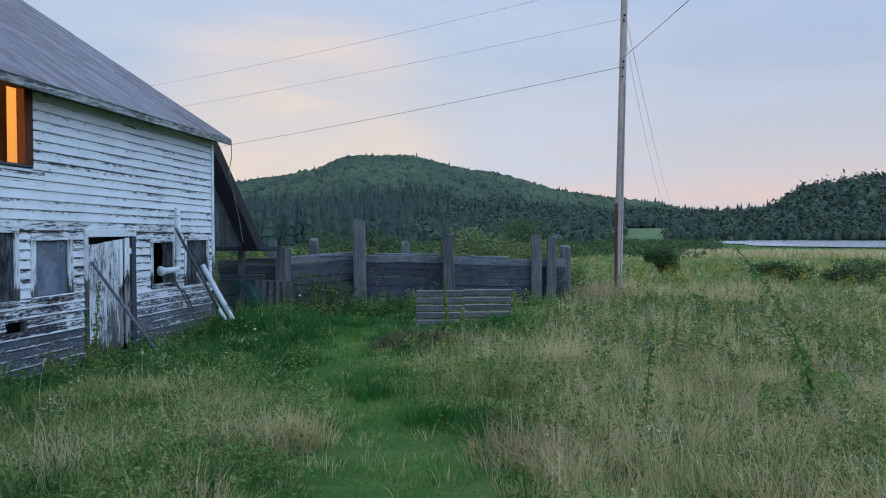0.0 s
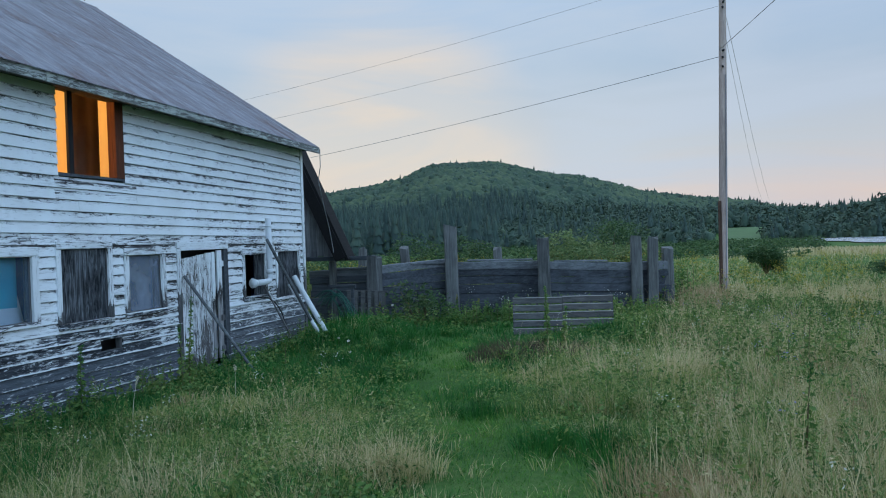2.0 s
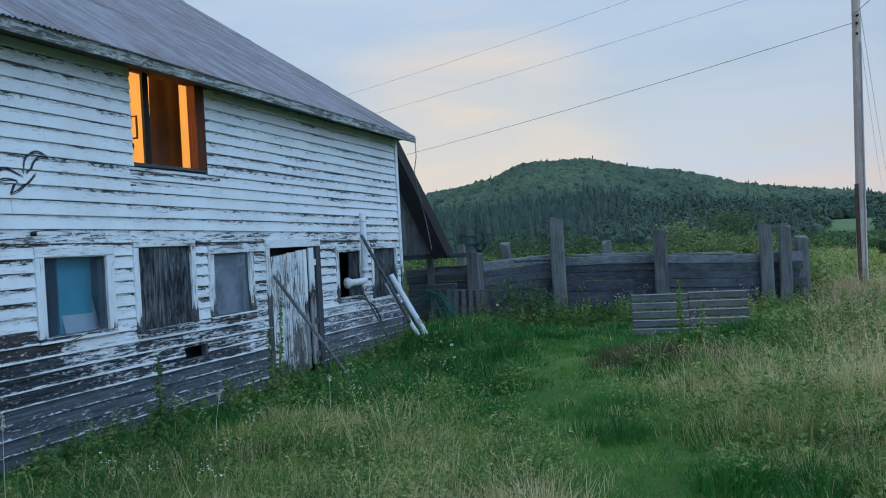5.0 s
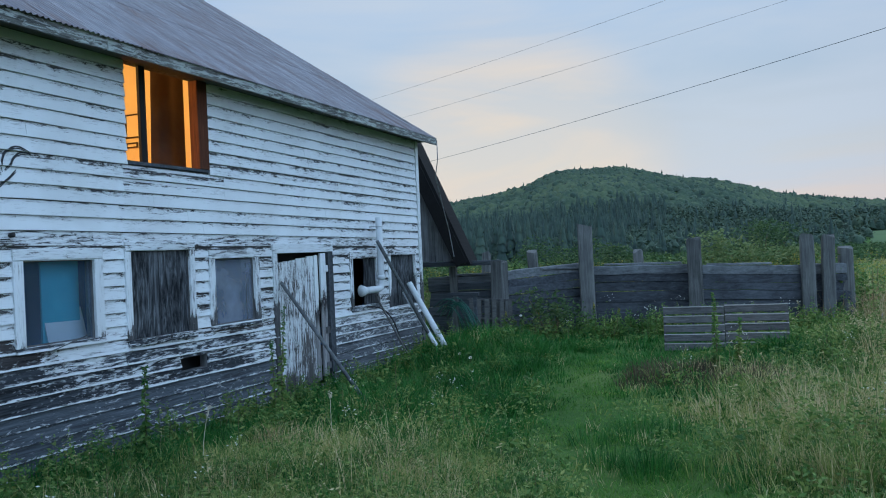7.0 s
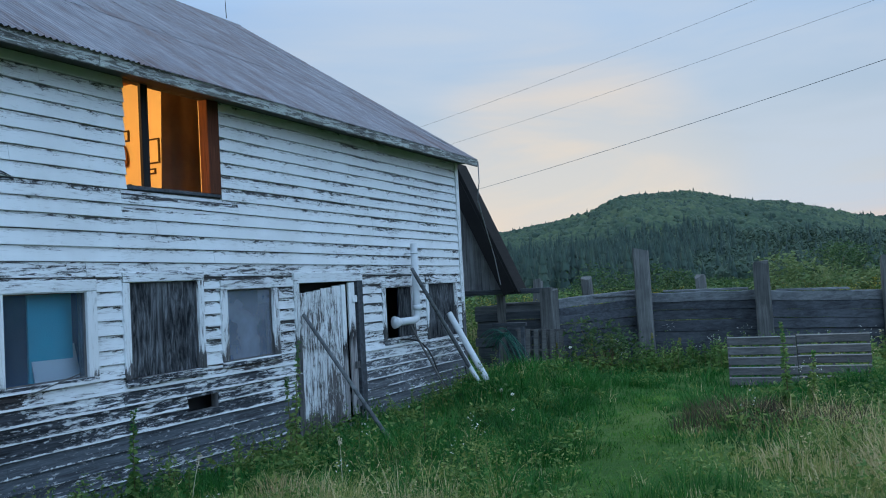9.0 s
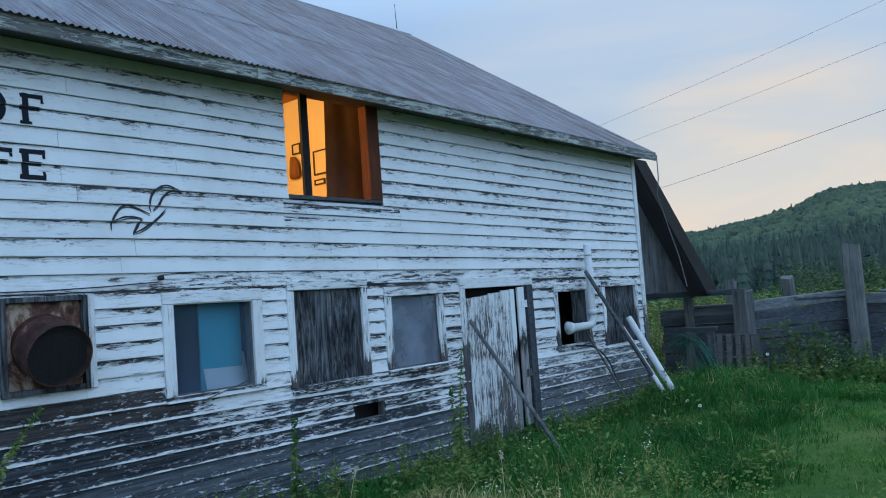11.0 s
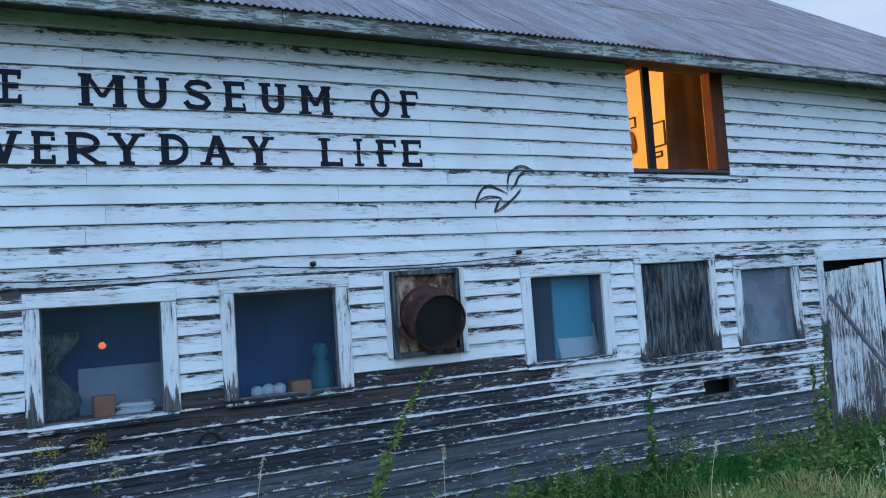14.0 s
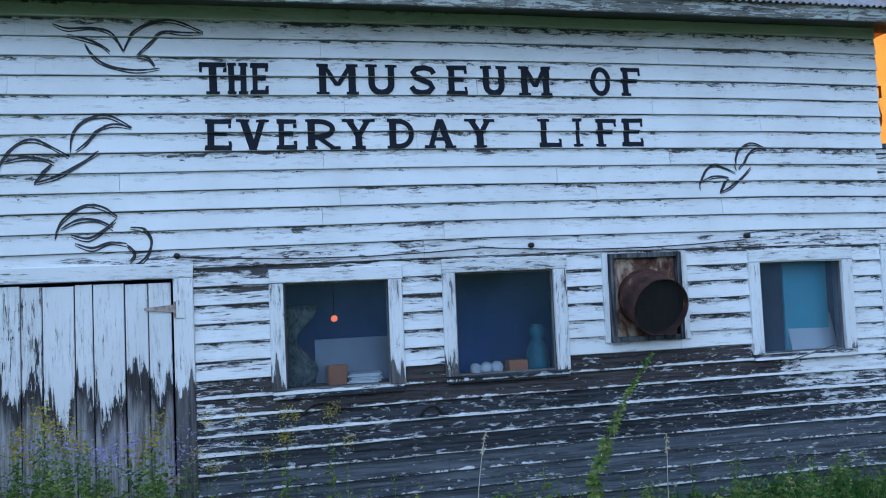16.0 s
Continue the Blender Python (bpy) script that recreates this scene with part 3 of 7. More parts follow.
def build_ground():
    xs, ys = axis(3000), axis(3000)
    X, Y = np.meshgrid(xs, ys)
    v = np.stack([X, Y, gz(X, Y)], -1).reshape(-1, 3)
    n, m = len(xs), len(ys)
    i = (np.arange(m - 1)[:, None] * n + np.arange(n - 1)[None]).ravel()
    f = np.stack([i, i + 1, i + n + 1, i + n], -1)
    ob = arrays("ground", v, f, M["soil"], None, "rough green meadow ground falling gently to the valley", True)
    tagged(ob, category="ground", kind="structure")
    # the pond in the valley
    bm = bmesh.new()
    ring = []
    for k in range(64):
        a = 2 * math.pi * k / 64
        w = 1 + 0.10 * math.sin(3 * a + 1) + 0.06 * math.sin(7 * a)
        ring.append(bm.verts.new((128 + 88 * w * math.cos(a), 238 + 66 * w * math.sin(a) - 0.25 * (88 * w * math.cos(a)), -2.72)))
    bm.faces.new(ring)
    bmesh.ops.triangulate(bm, faces=bm.faces)
    tagged(part("water", bm, M["lake"]), "pale still pond with the evening sky put into its colour", "pond", kind="structure")


build_ground()


# ---- the barn ----
WALL_X = -8.745
Y0, Y1 = -1.0, 20.07
ZB, ZT = -1.15, 4.24
ROOF_SLOPE = 0.64
RIDGE_X, RIDGE_Z = -14.8, 8.21
# openings through the front wall: y from, y to, z from, z to
OPEN = {
    "big_door": (1.75, 3.68, -0.95, 1.50),
    "window_a": (4.63, 5.59, 0.45, 1.42),
    "window_b": (6.23, 7.22, 0.48, 1.46),
    "vent": (7.84, 8.52, 0.76, 1.54),
    "window_teal": (9.48, 10.46, 0.50, 1.45),
    "boarded": (11.05, 12.15, 0.40, 1.53),
    "window_fog": (12.69, 13.64, 0.42, 1.39),
    "door": (14.27, 15.90, -0.95, 1.44),
    "window_pipe": (16.79, 17.76, 0.35, 1.29),
    "boarded_end": (18.43, 19.62, 0.22, 1.32),
    "loft": (11.08, 12.67, 2.64, 3.97),
    "hole": (11.91, 12.47, -0.15, 0.04),
}


def pierced(name, ys, zs, opens, x0, x1, mat, parent=None):
    """A wall in the plane of y and z with openings right through it."""
    cy = sorted({*ys, *(v for o in opens for v in o[:2])})
    cz = sorted({*zs, *(v for o in opens for v in o[2:])})
    def full(i, j):
        if not (0 <= i < len(cy) - 1 and 0 <= j < len(cz) - 1):
            return False
        y, z = (cy[i] + cy[i + 1]) / 2, (cz[j] + cz[j + 1]) / 2
        return not any(o[0] < y < o[1] and o[2] < z < o[3] for o in opens)
    bm = bmesh.new()
    memo = {}
    def v(x, i, j):
        k = (x, i, j)
        if k not in memo:
            memo[k] = bm.verts.new((x, cy[i], cz[j]))
        return memo[k]
    for i in range(len(cy) - 1):
        for j in range(len(cz) - 1):
            if not full(i, j):
                continue
            bm.faces.new((v(x1, i, j), v(x1, i + 1, j), v(x1, i + 1, j + 1), v(x1, i, j + 1)))
            bm.faces.new((v(x0, i, j), v(x0, i, j + 1), v(x0, i + 1, j + 1), v(x0, i + 1, j)))
            for di, dj, a, b in ((-1, 0, (i, j), (i, j + 1)), (1, 0, (i + 1, j), (i + 1, j + 1)), (0, -1, (i, j), (i + 1, j)), (0, 1, (i, j + 1), (i + 1, j + 1))):
                if not full(i + di, j + dj):
                    bm.faces.new((v(x0, *a), v(x1, *a), v(x1, *b), v(x0, *b)))
    bmesh.ops.recalc_face_normals(bm, faces=bm.faces)
    return part(name, bm, mat, parent)


wall = tagged(pierced("wall_east", (Y0, Y1), (ZB, ZT), list(OPEN.values()), WALL_X - 0.12, WALL_X, M["barnwood"]),
              "long barn wall of white clapboards with flaking paint", "wall", kind="structure")


def roof_z(x):
    return 4.06 + ROOF_SLOPE * (-8.30 - x)


def barn_shell():
    """The other walls, the floors and the roof deck, which close the barn."""
    w = tagged(slab("wall_south", -20.8, WALL_X - 0.13, Y0, Y0 + 0.15, ZB, 4.0, M["barnwood"]), "plain board end wall of the barn", "wall", kind="structure")
    for name, y in (("wall_north", Y1 - 0.15), ("wall_south_gable", Y0 + 0.003)):
        bm = bmesh.new()
        prof = [(WALL_X - 0.124, ZB), (WALL_X - 0.124, roof_z(WALL_X - 0.12) - 0.05), (RIDGE_X, RIDGE_Z - 0.06), (-20.8, roof_z(WALL_X - 0.12) - 0.05), (-20.8, ZB)]
        if name == "wall_south_gable":
            prof = [(x, max(z, 4.004)) for x, z in prof]
        a = [bm.verts.new((x, y, z)) for x, z in prof]
        b = [bm.verts.new((x, y + 0.147, z)) for x, z in prof]
        bm.faces.new(a)
        bm.faces.new(b[::-1])
        for i in range(len(a)):
            j = (i + 1) % len(a)
            bm.faces.new((a[i], b[i], b[j], a[j]))
        bmesh.ops.recalc_face_normals(bm, faces=bm.faces)
        tagged(part(name, bm, M["barnwood"]), "dark weathered board gable wall", "wall", kind="structure")
    tagged(slab("wall_west", -20.95, -20.803, Y0, Y1, ZB, 4.0, M["barnwood"]), "board back wall of the barn", "wall", kind="structure")
    tagged(slab("floor", -20.7, WALL_X - 0.13, Y0 + 0.16, Y1 - 0.16, -0.62, -0.5, M["beam"]), "dark plank ground floor inside the barn", "floor", kind="structure")
    tagged(slab("floor_upper", -20.7, WALL_X - 0.13, Y0 + 0.16, Y1 - 0.16, 1.78, 1.92, M["innerwood"]), "wooden loft floor inside the barn", "floor", kind="structure")
    # wall added close behind the panes; its blue stands in for reflected sky
    tagged(slab("wall_inner", -10.12, -10.0, Y0 + 0.2, Y1 - 0.2, -0.496, 1.776, M["navy"]), "added blue wall behind the windows, coloured for reflected sky", "wall", kind="structure")
    bm = bmesh.new()
    prof = [(-14.2, 1.924), (WALL_X - 0.13, 1.924), (WALL_X - 0.13, roof_z(WALL_X - 0.13) - 0.11), (-9.75, 4.84), (-14.2, 4.84)]
    a, b = ([bm.verts.new((x, y, z)) for x, z in prof] for y in (13.6, 13.7))
    bm.faces.new(a)
    bm.faces.new(b[::-1])
    for i in range(5):
        bm.faces.new((a[i], b[i], b[(i + 1) % 5], a[(i + 1) % 5]))
    bmesh.ops.recalc_face_normals(bm, faces=bm.faces)
    tagged(part("wall_loft_end", bm, M["plaster"]), "warm plastered loft wall lit by a lamp", "wall", kind="structure")
    tagged(slab("wall_loft_back", -14.32, -14.203, 8.0, 13.7, 1.924, 4.84, M["plaster"]), "warm plastered loft wall lit by a lamp", "wall", kind="structure")
    tagged(slab("wall_loft_side", -14.2, WALL_X - 0.13, 7.9, 8.0, 1.924, 4.2, M["plaster"]), "warm plastered loft wall lit by a lamp", "wall", kind="structure")
    tagged(slab("ceiling", -14.32, -9.72, 7.9, 13.7, 4.845, 4.88, M["innerwood"]), "brown board ceiling over the lit loft", "ceiling", kind="structure")


barn_shell()


# ---- openings in the front wall ----
FACE = WALL_X + 0.048      # the proud face of casings


def casing(parent, o, side=0.13, top=0.13, sill=0.07, mats=("trim", "trim_y"), sides=("l", "r", "t", "b"), out=0.0):
    """Boards nailed round an opening."""
    y0, y1, z0, z1 = o
    x0, x1 = WALL_X + 0.002, FACE + out
    if "l" in sides:
        part("casing", bevelled(box(bmesh.new(), x0, x1, y0 - side, y0, z0, z1, 0.004), 0.005), M[mats[0]], parent)
    if "r" in sides:
        part("casing", bevelled(box(bmesh.new(), x0, x1, y1, y1 + side, z0, z1, 0.004), 0.005), M[mats[0]], parent)
    if "t" in sides:
        part("casing", bevelled(box(bmesh.new(), x0, x1 + 0.004, y0 - side, y1 + side, z1 + 0.003, z1 + top, 0.004), 0.005), M[mats[1]], parent)
    if "b" in sides:
        part("window_sill", bevelled(box(bmesh.new(), x0, x1 + 0.012, y0 - side * 0.9, y1 + side * 0.9, z0 - sill, z0 - 0.003, 0.008), 0.006), M["paint_low"], parent)


def window(name, o, label, glass_mat="glass", sill=0.07, side=0.13):
    y0, y1, z0, z1 = o
    w = empty(name, (0, 0, 0), label, "window", kind="structure")
    casing(w, o, side=side, sill=sill)
    # sash set back in the opening
    xs = WALL_X - 0.02
    bm = bmesh.new()
    t = 0.016
    for a in ((y0 + 0.002, y0 + t, z0 + 0.002, z1 - 0.002), (y1 - t, y1 - 0.002, z0 + 0.002, z1 - 0.002), (y0 + t, y1 - t, z0 + 0.002, z0 + t), (y0 + t, y1 - t, z1 - t, z1 - 0.002)):
        box(bm, xs - 0.02, xs + 0.012, *a)
    sash = part("window_frame", bm, M["barnwood"], w)
    bm = bmesh.new()
    vs = [bm.verts.new((xs, y, z)) for y, z in ((y0 + t - 0.01, z0 + t - 0.01), (y1 - t + 0.01, z0 + t - 0.01), (y1 - t + 0.01, z1 - t + 0.01), (y0 + t - 0.01, z1 - t + 0.01))]
    bm.faces.new(vs)
    p = part("pane", bm, M[glass_mat], sash)
    p.visible_shadow = False
    return w


window("window_1", OPEN["window_a"], "single pane window in white flaking frame with clutter inside")
window("window_2", OPEN["window_b"], "single pane window in white frame with dark blue room behind")
window("window_3", OPEN["window_teal"], "single pane window with teal panel standing behind it", "hazy")
window("window_4", OPEN["window_fog"], "fogged grey window pane in white flaking frame", "dusty")


def boarded(name, o, label, boards):
    w = empty(name, (0, 0, 0), label, "window", kind="structure")
    casing(w, o, side=0.10, top=0.12, sill=0.09)
    y0, y1, z0, z1 = o
    n = boards
    for i in range(n):
        a, b = y0 + (y1 - y0) * i / n, y0 + (y1 - y0) * (i + 1) / n
        part("board", bevelled(box(bmesh.new(), WALL_X - 0.035, WALL_X - 0.012 + 0.006 * (i % 2), a + 0.004, b - 0.004, z0 + 0.003, z1 - 0.003, 0.003), 0.003), M["plywood"], w)
    return w


boarded("window_5", OPEN["boarded"], "window opening closed with a weathered grey plywood sheet", 1)
boarded("window_6", OPEN["boarded_end"], "window opening closed with dark upright boards", 3)

# the open window by the pipe: a black sheet for its dark inside, a board on one side
w7 = empty("window_7", (0, 0, 0), "open unglazed window with a board half across it", "window", kind="structure")
casing(w7, OPEN["window_pipe"], side=0.11, top=0.14, sill=0.10)
part("board", bevelled(box(bmesh.new(), WALL_X - 0.04, WALL_X - 0.015, 17.33, 17.755, 0.355, 1.285, 0.003), 0.003), M["plywood"], w7)
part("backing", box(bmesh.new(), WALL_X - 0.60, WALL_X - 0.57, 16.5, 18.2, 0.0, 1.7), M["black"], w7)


def vent():
    o = OPEN["vent"]
    v = empty("exhaust_duct", (WALL_X, 8.18, 1.15), "rusty round exhaust duct with mesh mouth on a stained plate", "duct")
    y0, y1, z0, z1 = o
    bm = bmesh.new()
    t = 0.05
    for a in ((y0 - t, y0, z0 - t, z1 + t), (y1, y1 + t, z0 - t, z1 + t), (y0, y1, z0 - t, z0), (y0, y1, z1, z1 + t)):
        box(bm, WALL_X + 0.003, WALL_X + 0.085, *a, 0.003)
    under(part("frame", bevelled(bm, 0.004), M["plywood"]), v)
    for a in ((y0 - 0.11, y0 - t - 0.003, z0 - 0.05, z1 + 0.06), (y1 + t + 0.003, y1 + 0.13, z0 - 0.05, z1 + 0.06)):
        under(part("casing", bevelled(box(bmesh.new(), WALL_X + 0.003, WALL_X + 0.047, *a, 0.003), 0.004), M["trim"]), v)
    under(part("plate", box(bmesh.new(), WALL_X - 0.03, WALL_X + 0.02, y0 + 0.002, y1 - 0.002, z0 + 0.002, z1 - 0.002), M["plate"]), v)
    # the drum, a wall of sheet metal, open at its mouth
    d = Vector((0.96, 0.0, -0.29)).normalized()
    c = Vector((WALL_X + 0.0, 8.175, 1.155))
    up = Vector((0, 0, 1))
    side = d.cross(up).normalized()
    up = side.cross(d)
    bm = bmesh.new()
    rings = []
    n = 40
    for s, r in ((-0.02, 0.285), (0.06, 0.285), (0.065, 0.291), (0.08, 0.291), (0.085, 0.285), (0.36, 0.283), (0.365, 0.288), (0.38, 0.288), (0.38, 0.276), (0.10, 0.276)):
        rings.append([bm.verts.new(c + d * s + (side * math.cos(a) + up * math.sin(a)) * r) for a in (2 * math.pi * k / n for k in range(n))])
    for a, b in zip(rings, rings[1:]):
        for k in range(n):
            bm.faces.new((a[k], a[(k + 1) % n], b[(k + 1) % n], b[k]))
    drum = under(part("drum", bm, M["rust"], None, "brown rusted sheet metal drum", True), v)
    # a black disc stands in for the shaded inside of the drum
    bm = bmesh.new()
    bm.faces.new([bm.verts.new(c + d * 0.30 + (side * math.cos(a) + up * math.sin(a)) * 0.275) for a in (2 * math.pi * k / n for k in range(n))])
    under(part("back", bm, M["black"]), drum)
    # the mesh over the mouth
    bm = bmesh.new()
    for k in range(-13, 14):
        h = 0.021 * k
        half = math.sqrt(max(0.275 ** 2 - h * h, 0.0004))
        a, b = c + d * 0.365 + up * h, c + d * 0.365 + up * h
        tube([a - side * half, b + side * half], 0.0032, 4, False, bm)
        if k % 4 == 0:
            tube([c + d * 0.368 + side * h - up * half, c + d * 0.368 + side * h + up * half], 0.002, 4, False, bm)
    under(part("mouth_mesh", bm, M["black"], None, "dark wire mesh across the mouth"), drum)


vent()


def plank_door(name, o, label, n, mats, tops, lean=0.0, gap=0.006, xoff=0.0):
    y0, y1, z0, z1 = o
    d = empty(name, (0, 0, 0), label, "door", kind="structure")
    rng = random.Random(len(name) + n)
    cuts = [y0 + (y1 - y0) * (i + (rng.uniform(-0.15, 0.15) if 0 < i < n else 0)) / n for i in range(n + 1)]
    for i in range(n):
        a, b = cuts[i] + gap / 2, cuts[i + 1] - gap / 2
        top = z1 - tops - rng.uniform(0, 0.02) - lean * (1 - (i + 0.5) / n)
        part("plank", bevelled(box(bmesh.new(), WALL_X + xoff - 0.03 + rng.uniform(-0.003, 0.003), WALL_X + xoff, a, b, z0 + rng.uniform(0, 0.05), top, 0.003), 0.003),
             M[mats[i % len(mats)]], d)
    return d


big = plank_door("door_1", (1.80, 3.66, -0.95, 1.535), "wide white plank door, lower paint worn to black wood", 9, ("door_white",), 0.05, 0, 0.010, 0.012)
casing(big, OPEN["big_door"], side=0.17, top=0.14, sides=("l", "r", "t"))


def strap_hinge(y, z, length=0.26, flip=1, parent=None, x=0.0):
    h = empty("strap_hinge", (0, 0, 0))
    h.parent = parent
    bm = box(bmesh.new(), FACE + x, FACE + 0.012 + x, y + 0.005, y + 0.085, z - 0.09, z + 0.07, 0.002)
    part("hinge_plate", bevelled(bm, 0.003), M["trim"], h)
    bm = bmesh.new()
    a = [(y, z - 0.035), (y, z + 0.035), (y - length * flip, z + 0.012), (y - length * flip, z - 0.012)]
    lo = [bm.verts.new((WALL_X + 0.014 + x, p, q)) for p, q in a]
    hi = [bm.verts.new((WALL_X + 0.028 + x, p, q)) for p, q in a]
    bm.faces.new(hi)
    bm.faces.new(lo[::-1])
    for i in range(4):
        bm.faces.new((lo[i], lo[(i + 1) % 4], hi[(i + 1) % 4], hi[i]))
    bmesh.ops.recalc_face_normals(bm, faces=bm.faces)
    part("hinge_strap", bm, M["brass"], h)
    part("hinge_pin", tube([(FACE + 0.012 + x, y, z - 0.08), (FACE + 0.012 + x, y, z + 0.06)], 0.012, 8), M["brass"], h)
    return h


strap_hinge(3.69, 1.24, parent=big)
strap_hinge(3.69, -0.25, parent=big)

small = plank_door("door_2", (14.30, 15.40, -0.92, 1.44), "plank door with flaking white paint hanging crooked in its opening", 6, ("door_paint",), 0.05, 0.10, 0.010, 0.018)
casing(small, OPEN["door"], side=0.13, top=0.16, sides=("l", "t"))
part("plank", bevelled(box(bmesh.new(), WALL_X + 0.0, WALL_X + 0.03, 15.41, 15.52, -0.85, 1.39, 0.003), 0.003), M["door_white"], small)
part("plank", bevelled(box(bmesh.new(), WALL_X - 0.01, WALL_X + 0.03, 15.62, 15.80, -0.80, 1.42, 0.003), 0.004), M["door_white"], small)
part("jamb", bevelled(box(bmesh.new(), WALL_X - 0.02, WALL_X + 0.05, 15.86, 16.03, -0.75, 1.46, 0.003), 0.004), M["darkwood"], small)
# added black sheet takes the place of the darkness behind the door gaps
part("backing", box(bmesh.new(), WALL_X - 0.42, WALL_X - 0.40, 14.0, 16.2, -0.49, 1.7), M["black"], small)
for z in (1.14, 0.02, -0.62):
    bm = box(bmesh.new(), WALL_X + 0.032, WALL_X + 0.045, 15.70, 15.845, z - 0.06, z + 0.06, 0.003)
    part("hinge_plate", bevelled(bm, 0.003), M["trim"], small)

# the dark of the hole is an added black sheet
tagged(part("hole_backing", box(bmesh.new(), WALL_X - 0.30, WALL_X - 0.28, 11.7, 12.7, -0.45, 0.3), M["black"]), "black sheet standing in for the darkness inside the wall hole", "board")

# the lit loft opening
M["mullionwood"] = wood("blackened_post", (0.006, 0.006, 0.008), (0.022, 0.020, 0.020), "z")
M["jambwood"] = wood("red_brown_jamb", (0.03, 0.010, 0.006), (0.13, 0.045, 0.022), "z")
loft = empty("window_8", (0, 0, 0), "unglazed loft opening glowing orange from a lamp inside", "window", kind="structure")
lo = OPEN["loft"]
part("mullion", bevelled(box(bmesh.new(), WALL_X - 0.05, WALL_X + 0.0, 11.365, 11.475, lo[2] + 0.052, lo[3] - 0.002, 0.003), 0.005), M["mullionwood"], loft)
part("jamb", bevelled(box(bmesh.new(), WALL_X - 0.115, WALL_X + 0.04, 12.45, 12.668, lo[2] + 0.052, lo[3] - 0.002, 0.003), 0.005), M["jambwood"], loft, "reddish brown wooden jamb")
part("window_sill", bevelled(box(bmesh.new(), WALL_X - 0.14, WALL_X + 0.035, lo[0] + 0.002, lo[1] - 0.002, lo[2] + 0.002, lo[2] + 0.05, 0.006), 0.006), M["darkwood"], loft)


# ---- the roof ----
def sink(ob):
    """Let the eave side of a roof part follow the sunken wall; the ridge has kept its height."""
    for v in ob.data.vertices:
        v.co.z += 0.6 * sag(v.co.y) * min(max((v.co.x - RIDGE_X) / (-8.3 - RIDGE_X), 0.0), 1.0)
    return ob


def roof():
    r = empty("roof", (0, 0, 0), "rusty grey corrugated metal roof with weathered fascia", "roof", kind="structure")
    ya, yb = Y0 - 0.3, 20.25
    # deck, both slopes
    bm = bmesh.new()
    top = [(-8.33, roof_z(-8.33) - 0.03), (RIDGE_X, RIDGE_Z - 0.03), (2 * RIDGE_X + 8.33, roof_z(-8.33) - 0.03)]
    for i in range(2):
        (xa, za), (xb, zb) = top[i], top[i + 1]
        q = []
        for y in (ya, yb):
            for x, z in ((xa, za), (xb, zb)):
                q += [bm.verts.new((x, y, z - 0.05)), bm.verts.new((x, y, z))]
        for f in ((0, 1, 3, 2), (4, 6, 7, 5), (0, 2, 6, 4), (1, 5, 7, 3), (0, 4, 5, 1), (2, 3, 7, 6)):
            bm.faces.new([q[k] for k in f])
    bmesh.ops.recalc_face_normals(bm, faces=bm.faces)
    sink(part("deck", bm, M["soffit"], r))
    # fascia boards along the eave, soffit and rake board
    y = ya
    rng = random.Random(4)
    while y < yb - 0.1:
        e = min(y + rng.uniform(3.6, 4.9), yb)
        e = yb if yb - e < 1.5 else e
        sink(part("fascia_board", bevelled(box(bmesh.new(), -8.328, -8.295, y + 0.003, e - 0.003, 3.90 + rng.uniform(-0.01, 0.01), 4.055, 0.006), 0.004), M["fascia"], r))
        y = e
    for a, b in zip((ya, SAG_S, SAG_N), (SAG_S, SAG_N, yb)):
        sink(part("soffit_board", box(bmesh.new(), WALL_X - 0.01, -8.331, a + 0.002, b, 3.985, 4.005), M["soffit"], r))
    rb = part("rake_board", box(bmesh.new(), 0, 1, 0, 1, 0, 1), M["fascia"], r)
    for v in rb.data.vertices:
        x = RIDGE_X if v.co.x < 0.5 else -8.30
        v.co = (x, yb + (0.003 if v.co.y < 0.5 else 0.033), roof_z(x) + (-0.17 if v.co.z < 0.5 else -0.035))
    sink(rb)
    # corrugated sheets, three courses
    wide, ribs = 0.68, 9
    L = (-8.25 - RIDGE_X)
    meshes = []
    for c, (s0, s1, lift) in enumerate(((0.0, 0.36, 0.0), (0.345, 0.70, 0.008), (0.685, 1.0, 0.016))):
        for var in range(2):
            n = ribs * 4
            us = np.linspace(0, wide + 0.03, n + 1)
            hs = 0.013 * np.cos(us / wide * ribs * 2 * np.pi)
            v, f = [], []
            for k in range(2):
                s = (s0, s1)[k]
                x = -8.25 - L * s
                for u, h in zip(us, hs):
                    v.append((x + h * 0.54, u, roof_z(x) + h * 0.84 + lift + (0.0015 * var if k == 0 else 0)))
            v = np.array(v)
            f = np.array([(i, i + 1, i + n + 2, i + n + 1) for i in range(n)])
            me = bpy.data.meshes.new("roof_sheet")
            me.from_pydata(v.tolist(), [], f.tolist())
            me.materials.append(M["roof"])
            for p in me.polygons:
                p.use_smooth = True
            meshes.append(me)
    y = ya - 0.03
    i = 0
    while y < yb - 0.3:
        for c in range(3):
            ob = put("roof_sheet", meshes[c * 2 + (i + c) % 2], None, r)
            yy = min(y, yb - wide)
            pivot = Matrix.Translation((RIDGE_X, 0, RIDGE_Z))
            ob.matrix_basis = pivot @ Matrix.Rotation(-0.6 * sag(yy + wide / 2) / L, 4, "Y") @ pivot.inverted() @ Matrix.Translation((0.0, yy, 0.012 + 0.0005 * ((i * 7 + c * 3) % 3)))
        y += wide
        i += 1
